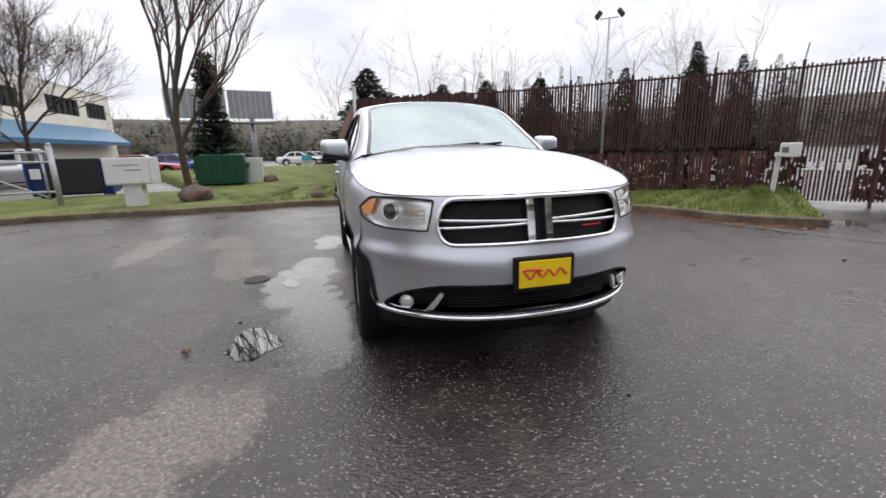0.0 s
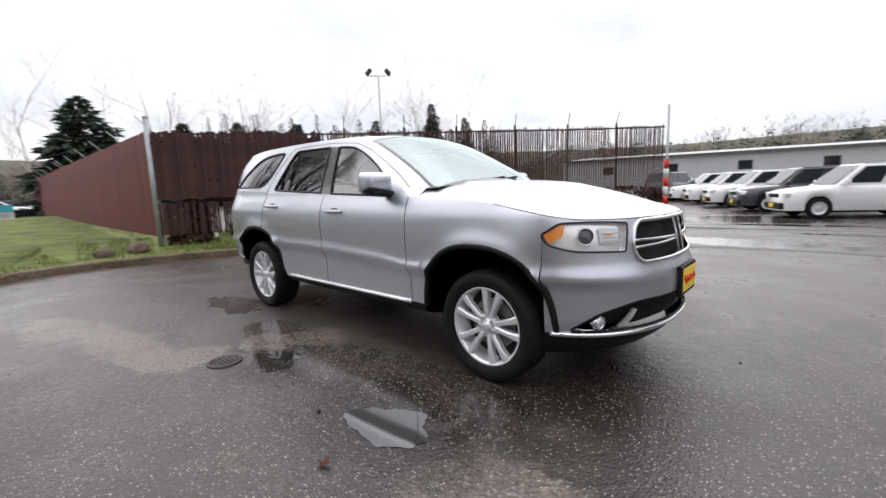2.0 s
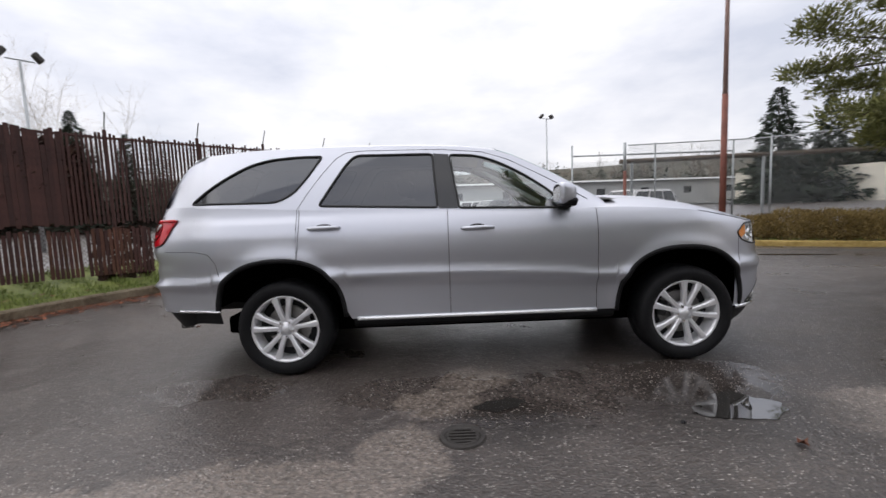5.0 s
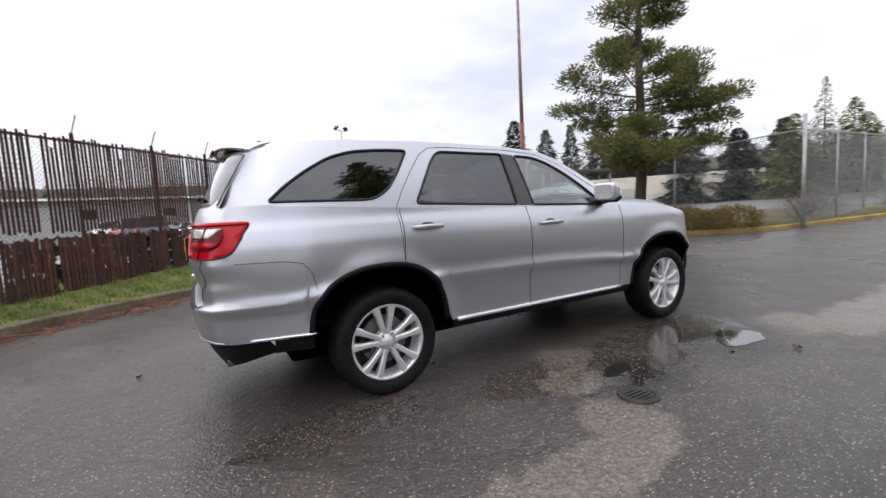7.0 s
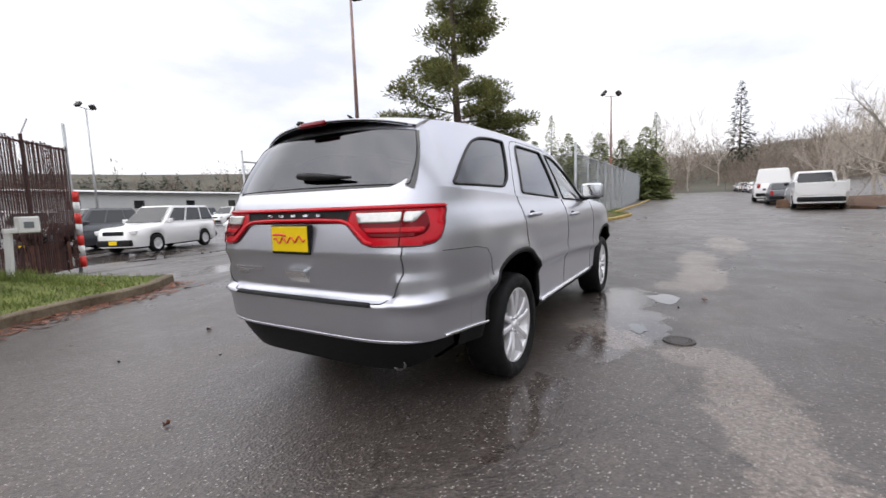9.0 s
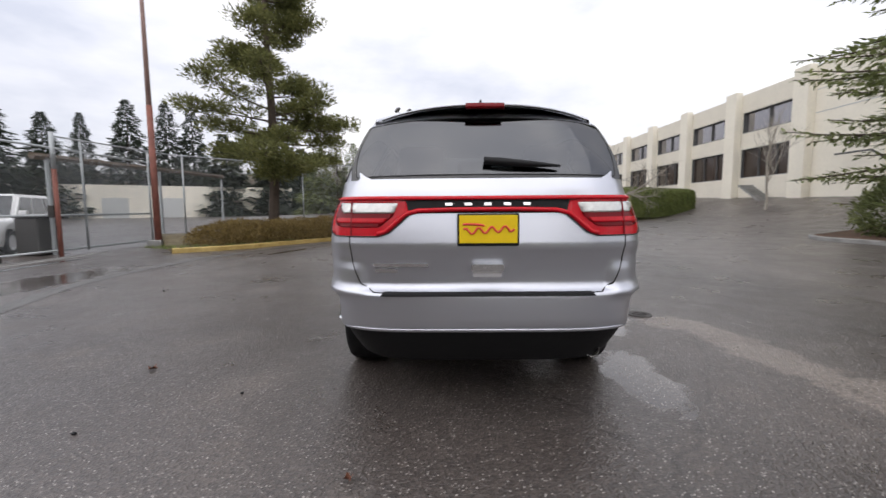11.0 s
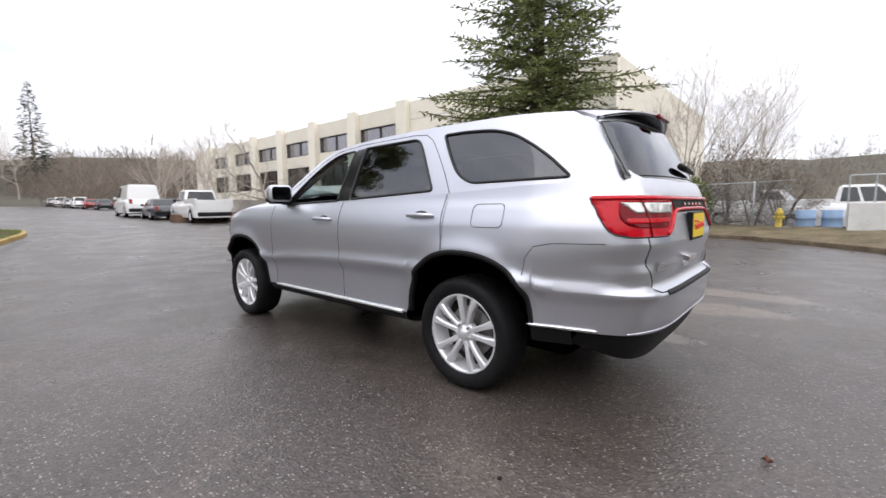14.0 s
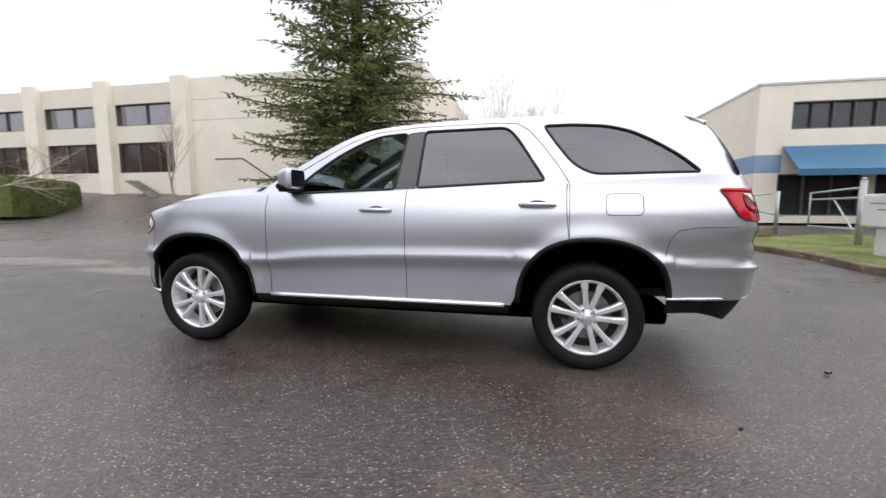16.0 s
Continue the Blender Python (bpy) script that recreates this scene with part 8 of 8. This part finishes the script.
shrub("russet_shrub", "low russet winter shrub in the planting bed", "shrub", [(8.0 + 0.62 * k, 7.2 - 0.50 * k, 0.34 + 0.05 * (k % 3), 0.85, 0.75, 0.36 + 0.06 * (k % 2)) for k in range(8)] + [(9.4 + 0.8 * k, 7.6 - 0.55 * k, 0.36, 0.9, 0.8, 0.42) for k in range(5)], "shrub", 23, 5200, 0.085, 0.016, stems=False)
shrub("russet_shrub", "dry shrub inside the roadside fence corner", "shrub", [(16.0 + 0.8 * k, 3.2 + 0.1 * k, 0.5, 0.8, 0.5, 0.6) for k in range(5)], "brush", 24, 900, 0.09, 0.02)
shrub("winter_brush", "brown leafless brush along the fence", "brush", [(-2.2 + 0.85 * k, -17.4 - 0.15 * k + 0.4 * (k % 2), 1.15 + 0.25 * (k % 3), 1.0, 0.8, 1.25 + 0.3 * (k % 3)) for k in range(7)], "brush", 25, 2600, 0.20, 0.012)
bare_tree(1.2, -18.8, 8.2, 31, "multi-stemmed bare tree behind the fence", 0.5, "twig_hazed", 5, multi=3, r0=0.05, kids=(3, 4))
bare_tree(-0.8, -20.5, 7.0, 32, "bare tree behind the brush", 0.5, "twig_hazed", 5, multi=2, r0=0.045, kids=(3, 4))
bare_tree(-10.0, -5.05, 10.5, 36, "bare street tree on the lawn", 0.36, "twig", 5, r0=0.115, up=0.30, kids=(3, 5))
bare_tree(-15.2, -11.6, 7.6, 34, "bare street tree beside the workshop", 0.48, "twig", 5, r0=0.12, up=0.2, kids=(4, 5))
spruce(-15.0, -5.3, 5.2, 1.15, 35, "slim dark evergreen behind the bare tree", 0.4, 26, 0.0, 1.2, "far_fir", "slim_evergreen", big=1.3)
bare_tree(22.6, -9.9, 6.8, 36, "bare gnarled tree beside the hedge", 0.65, "bark_pale", 5, r0=0.12, up=0.10)
bare_tree(21.3, -19.0, 6.8, 37, "slender white-barked birch in front of the offices", 0.4, "bark_pale", 4, r0=0.08)
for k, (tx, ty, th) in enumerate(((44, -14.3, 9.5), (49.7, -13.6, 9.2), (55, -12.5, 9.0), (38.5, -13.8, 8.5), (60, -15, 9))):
    bare_tree(tx, ty, th, 40 + k, "pale bare tree along the road", 0.5, "twig_hazed", 4, multi=2, r0=0.09)
bare_tree(5.6, -36.5, 13.0, 46, "tall bare tree behind the offices", 0.5, "twig_hazed", 5, r0=0.14)
bare_tree(41.3, -44.0, 15.0, 47, "tall bare tree behind the offices", 0.5, "twig_hazed", 4, r0=0.14)
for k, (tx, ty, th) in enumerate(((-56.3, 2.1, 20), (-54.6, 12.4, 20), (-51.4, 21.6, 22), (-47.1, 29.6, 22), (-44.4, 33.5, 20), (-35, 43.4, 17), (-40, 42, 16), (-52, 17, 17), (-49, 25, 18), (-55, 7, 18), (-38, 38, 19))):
    bare_tree(tx, ty, th, 50 + k, "tall slender bare tree behind the yard", 0.46, "twig_hazed", 4, r0=0.085, kids=(3, 5), up=0.10)
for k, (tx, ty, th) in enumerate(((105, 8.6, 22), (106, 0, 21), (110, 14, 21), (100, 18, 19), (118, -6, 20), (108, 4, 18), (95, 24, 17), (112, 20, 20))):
    bare_tree(tx, ty, th, 70 + k, "tall pale bare tree on the far slope", 0.44, "twig_hazed", 4, r0=0.13, kids=(3, 5), up=0.14)


# ---------------------------------------------------------------- woods and hills far off
def b_far_conifer(bm, x, y, h, w, r, g):
    """A ragged conifer: ruffled sprays thinning to the tip."""
    for _ in range(75):
        f = r.random() ** 1.4
        a, rr = r.random() * 6.283, w * (1 - f) ** 0.75 * r.random() ** 0.5
        c = Vector((x + rr * math.cos(a), y + rr * math.sin(a), g + h * (0.04 + 0.94 * f)))
        s = w * r.uniform(0.22, 0.42) * (1.05 - 0.6 * f)
        u = Vector((math.cos(a), math.sin(a), r.uniform(-0.7, 0.1))) * s
        v = Vector((-math.sin(a), math.cos(a), r.uniform(-0.4, 0.4))) * s * 0.6
        bm.faces.new([bm.verts.new(c + o) for o in (u, v, -u * 0.6, -v)])


def far_tree(x, y, h, w, seed, label, leaf="far_fir", count=1500):
    """A distant conifer: tapered trunk, whorls of drooping sprays that thin towards the tip."""
    r = random.Random(seed)
    g = ground_z(x, y)
    t = thing("far_conifer", label, "tree", "distant conifers")
    lean = r.uniform(-0.015, 0.015) * h
    part("trunk", tube([(x + lean * k / 4, y, g - 0.3 + h * k / 4) for k in range(5)], [0.02 + 0.014 * h * (1 - k / 4) for k in range(5)], 6), M["bark"], t, smooth=True)
    bm = bmesh.new()
    ph, lop = r.random() * 6.28, [r.uniform(0.7, 1.15) for _ in range(8)]
    for _ in range(count):
        f = r.random() ** 1.25
        a = r.random() * 6.283
        env = w * ((1 - f) ** 0.72 + 0.03) * (0.78 + 0.22 * math.sin(f * h * 2.6 + ph + a)) * lop[int(a / 0.7855) % 8]
        rr = env * (0.25 + 0.75 * r.random() ** 0.6)
        d = Vector((math.cos(a), math.sin(a), r.uniform(-0.55, 0.05)))
        c = Vector((x + lean * f + rr * d.x, y + rr * d.y, g + h * (0.05 + 0.94 * f) - 0.12 * rr))
        n = (0.10 + 0.24 * (1 - f)) * w * r.uniform(0.6, 1.2)
        b_spray(bm, c, d + rand_unit(r) * 0.35, Vector((0, 0, 1)) + rand_unit(r) * 0.5, n, n * r.uniform(0.16, 0.30))
    part("crown", bm, M[leaf], t, "ragged needled crown")
    return t


rw = random.Random(77)
FAR_CONIFERS = ((-33.2, 35.7, 11.3, 1.7), (-36.1, 38.9, 10.6, 1.9), (-30.6, 38.5, 9.6, 1.4), (-40.5, 33.0, 10.0, 1.8), (-45.0, 24.5, 9.4, 2.6), (-48.6, 19.0, 9.6, 2.4), (-38.0, 3.2, 8.8, 2.8), (-51.0, 14.0, 9.4, 2.4),
                (48.5, 57.5, 16.5, 3.0), (55.0, 56.5, 15.0, 2.6), (62.0, 57.0, 16.4, 2.3), (66.5, 53.0, 19.5, 3.0), (70.0, 48.8, 20.0, 2.8), (73.0, 46.0, 20.5, 2.6), (68.0, 38.0, 14.0, 3.2), (72.0, 32.0, 11.5, 3.4), (80, 29, 13.0, 3.4))
for k, (tx, ty, top, w) in enumerate(FAR_CONIFERS):
    far_tree(tx, ty, top, w * 1.7, 200 + k, "dark conifer standing beyond the yards", count=4200)
for k, (tx, ty, top, w) in enumerate(((53.6, 15.2, 12.0, 1.8), (54.3, 13.1, 9.4, 2.6), (55.2, 9.3, 9.0, 2.8), (56.5, 3.9, 9.4, 3.0), (66.3, 3.5, 12.5, 1.8), (58.0, 6.9, 8.2, 2.8), (62.0, 5.5, 8.0, 2.8), (50.5, 16.5, 8.5, 2.6), (52, 11.5, 7.5, 2.4))):
    far_tree(tx, ty, top, w * 1.2, 240 + k, "green conifer behind the roadside fence", "fir", 2200)
far_tree(150, -12, 27, 5.5, 260, "tall conifer on the far slope")

for k in range(18):
    az, dist = radians(127 + 2.1 * k + rw.uniform(-0.8, 0.8)), rw.uniform(56, 72)
    tx, ty = 4.5 + dist * math.cos(az), -1.1 + dist * math.sin(az)
    far_tree(tx, ty, 1.3 + dist * math.tan(radians(rw.uniform(7.2, 9.6))), rw.uniform(1.5, 2.6), 300 + k, "dark conifer rising behind the slatted fence")
woods, brush = bmesh.new(), bmesh.new()
for k in range(900):
    a = rw.uniform(0.12, 3.75)
    d = rw.uniform(70, 150) if a > 2.25 else rw.uniform(98, 170)
    px, py = d * math.cos(a), d * math.sin(a)
    if py < 26 and px > 0:
        continue
    b_far_conifer(woods, px, py, d * rw.uniform(0.035, 0.062), rw.uniform(1.6, 3.0), rw, ground_z(px, py) - 0.5)
for k in range(3300):
    a = rw.uniform(-2.68, 3.6) if k < 2200 else rw.uniform(-0.75, 0.42)
    d = rw.uniform(70, 190) if a > 2.3 else rw.uniform(90, 200)
    px, py = d * math.cos(a), d * math.sin(a)
    if -10 < py < 3 and 0 < px < 125:
        continue
    g = ground_z(px, py)
    s = rw.uniform(1.2, 4.2)
    tall = rw.choice((0.6, 0.8, 1.2, 1.9))
    for _ in range(85):
        o = rand_unit(rw) * rw.random() ** 0.5
        c = Vector((px + o.x * s / tall ** 0.5, py + o.y * s / tall ** 0.5, g + s * 0.55 * tall + o.z * s * tall))
        u, v = (rand_unit(rw) * 0.5 + Vector((o.x * 0.6, o.y * 0.6, 0.9))) * s * 0.26, rand_unit(rw) * s * 0.022
        brush.faces.new([brush.verts.new(c + w) for w in (u, v, -u, -v)])
tagged(part("far_woods", woods, M["far_fir"]), "dark conifer woods on the distant hillside", "woods", kind="stuff")
tagged(part("far_brush", brush, M["brush"]), "brown leafless woodland on the distant slopes", "woods", kind="stuff")

# ---------------------------------------------------------------- grass blades, fallen leaves, pebbles
rg = random.Random(9)
bm = bmesh.new()


def blade(x, y, z, h):
    a = rg.random() * 6.28
    c = Vector((x, y, z))
    s = Vector((math.cos(a), math.sin(a), 0)) * rg.uniform(0.004, 0.009)
    tip = c + Vector((rg.uniform(-0.5, 0.5) * h, rg.uniform(-0.5, 0.5) * h, h))
    bm.faces.new([bm.verts.new(c - s), bm.verts.new(c + s), bm.verts.new(tip)])


for (x, y), (nx_, ny_) in zip(WEST_KERB, WEST_KERB[1:]):
    d = Vector((nx_ - x, ny_ - y)).normalized()
    out = Vector((-d.y, d.x))
    for _ in range(620 if y > 0 else 420):
        u = rg.random() ** 1.2
        w = 2.4 if y > 0 else 4.2
        o = 0.16 + w * u
        px, py = x + (nx_ - x) * rg.random() + out.x * o, y + (ny_ - y) * rg.random() + out.y * o
        blade(px, py, 0.10 + (0.22 if y > 0.2 else 0.05) * smoothstep(0, 2.6, o), rg.uniform(0.03, 0.11) * (1.5 if y > 0 and u > 0.75 else 1))
for x, y in PLANTER[:60]:
    for _ in range(160):
        o = rg.uniform(0.15, 1.4)
        blade(x + rg.uniform(-0.2, 0.2) + o * 0.45, y + o * 0.85, ground_z(x, y) + 0.12, rg.uniform(0.03, 0.10))
tagged(part("grass_blades", bm, M["blade"]), "short damp grass on the verges", "grass", kind="stuff")

bm = bmesh.new()


def fallen(x, y, z, s):
    a = rg.random() * 6.28
    u = Vector((math.cos(a), math.sin(a), rg.uniform(-0.15, 0.25))) * s
    v = Vector((-math.sin(a), math.cos(a), rg.uniform(-0.15, 0.25))) * s * 0.6
    c = Vector((x, y, z + 0.012))
    bm.faces.new([bm.verts.new(c + w) for w in (u, v, -u, -v)])


for (x, y), (x2, y2) in zip(WEST_KERB, WEST_KERB[1:]):
    d = Vector((x2 - x, y2 - y)).normalized()
    out = Vector((d.y, -d.x))
    for _ in range(95 if y > 1 else 25):
        o = abs(rg.gauss(0, 0.16)) + 0.02
        fallen(x + out.x * o + rg.uniform(-0.2, 0.2), y + out.y * o + rg.uniform(-0.2, 0.2), 0.0, rg.uniform(0.02, 0.05))
    for _ in range(5):
        o = -rg.uniform(0.15, 1.6)
        fallen(x + out.x * o, y + out.y * o, 0.17, rg.uniform(0.02, 0.05))
for x, y in SOUTH_KERB:
    for _ in range(10):
        fallen(x + rg.gauss(0, 0.3), y + rg.gauss(0.2, 0.35), 0.0 if rg.random() < 0.4 else 0.15, rg.uniform(0.03, 0.06))
tagged(part("fallen_leaves", bm, M["leaf"]), "brown fallen leaves along the kerbs", "leaves", kind="stuff")
for lx, ly, s in ((1.44, -2.07, 0.03), (-1.80, 2.38, 0.035), (-3.08, 0.64, 0.022)):
    bm = bmesh.new()
    n = 9
    vs = [bm.verts.new((s * (0.7 + 0.5 * (k % 2)) * math.cos(6.283 * k / n), s * (0.7 + 0.5 * (k % 2)) * math.sin(6.283 * k / n), 0.006 + 0.012 * (k % 3))) for k in range(n)]
    c = bm.verts.new((0, 0, 0.004))
    for k in range(n):
        bm.faces.new((c, vs[k], vs[(k + 1) % n]))
    ob = part("fallen_leaf", bm, M["leaf"])
    ob.matrix_world = pose(lx, ly, 0.004, 0, 0, rg.uniform(0, 360))
    tagged(ob, "single orange-brown leaf on the asphalt", "leaf", "single fallen leaves")
for lx, ly, s in ((-2.70, 2.17, 0.014), (-2.21, 1.52, 0.012), (2.72, 0.37, 0.012), (0.99, -1.82, 0.016), (1.2, 4.3, 0.02)):
    bm = bmesh.new()
    bmesh.ops.create_icosphere(bm, subdivisions=1, radius=s)
    for v in bm.verts:
        v.co = (v.co.x * rg.uniform(0.8, 1.3), v.co.y * rg.uniform(0.7, 1.2), v.co.z * 0.6)
    ob = part("pebble", bm, M["black_plastic"] if "black_plastic" in M else M["rubber"])
    ob.matrix_world = pose(lx, ly, s * 0.5, 0, 0, rg.uniform(0, 360))
    tagged(ob, "small dark pebble lying on the asphalt", "pebble", "loose pebbles")
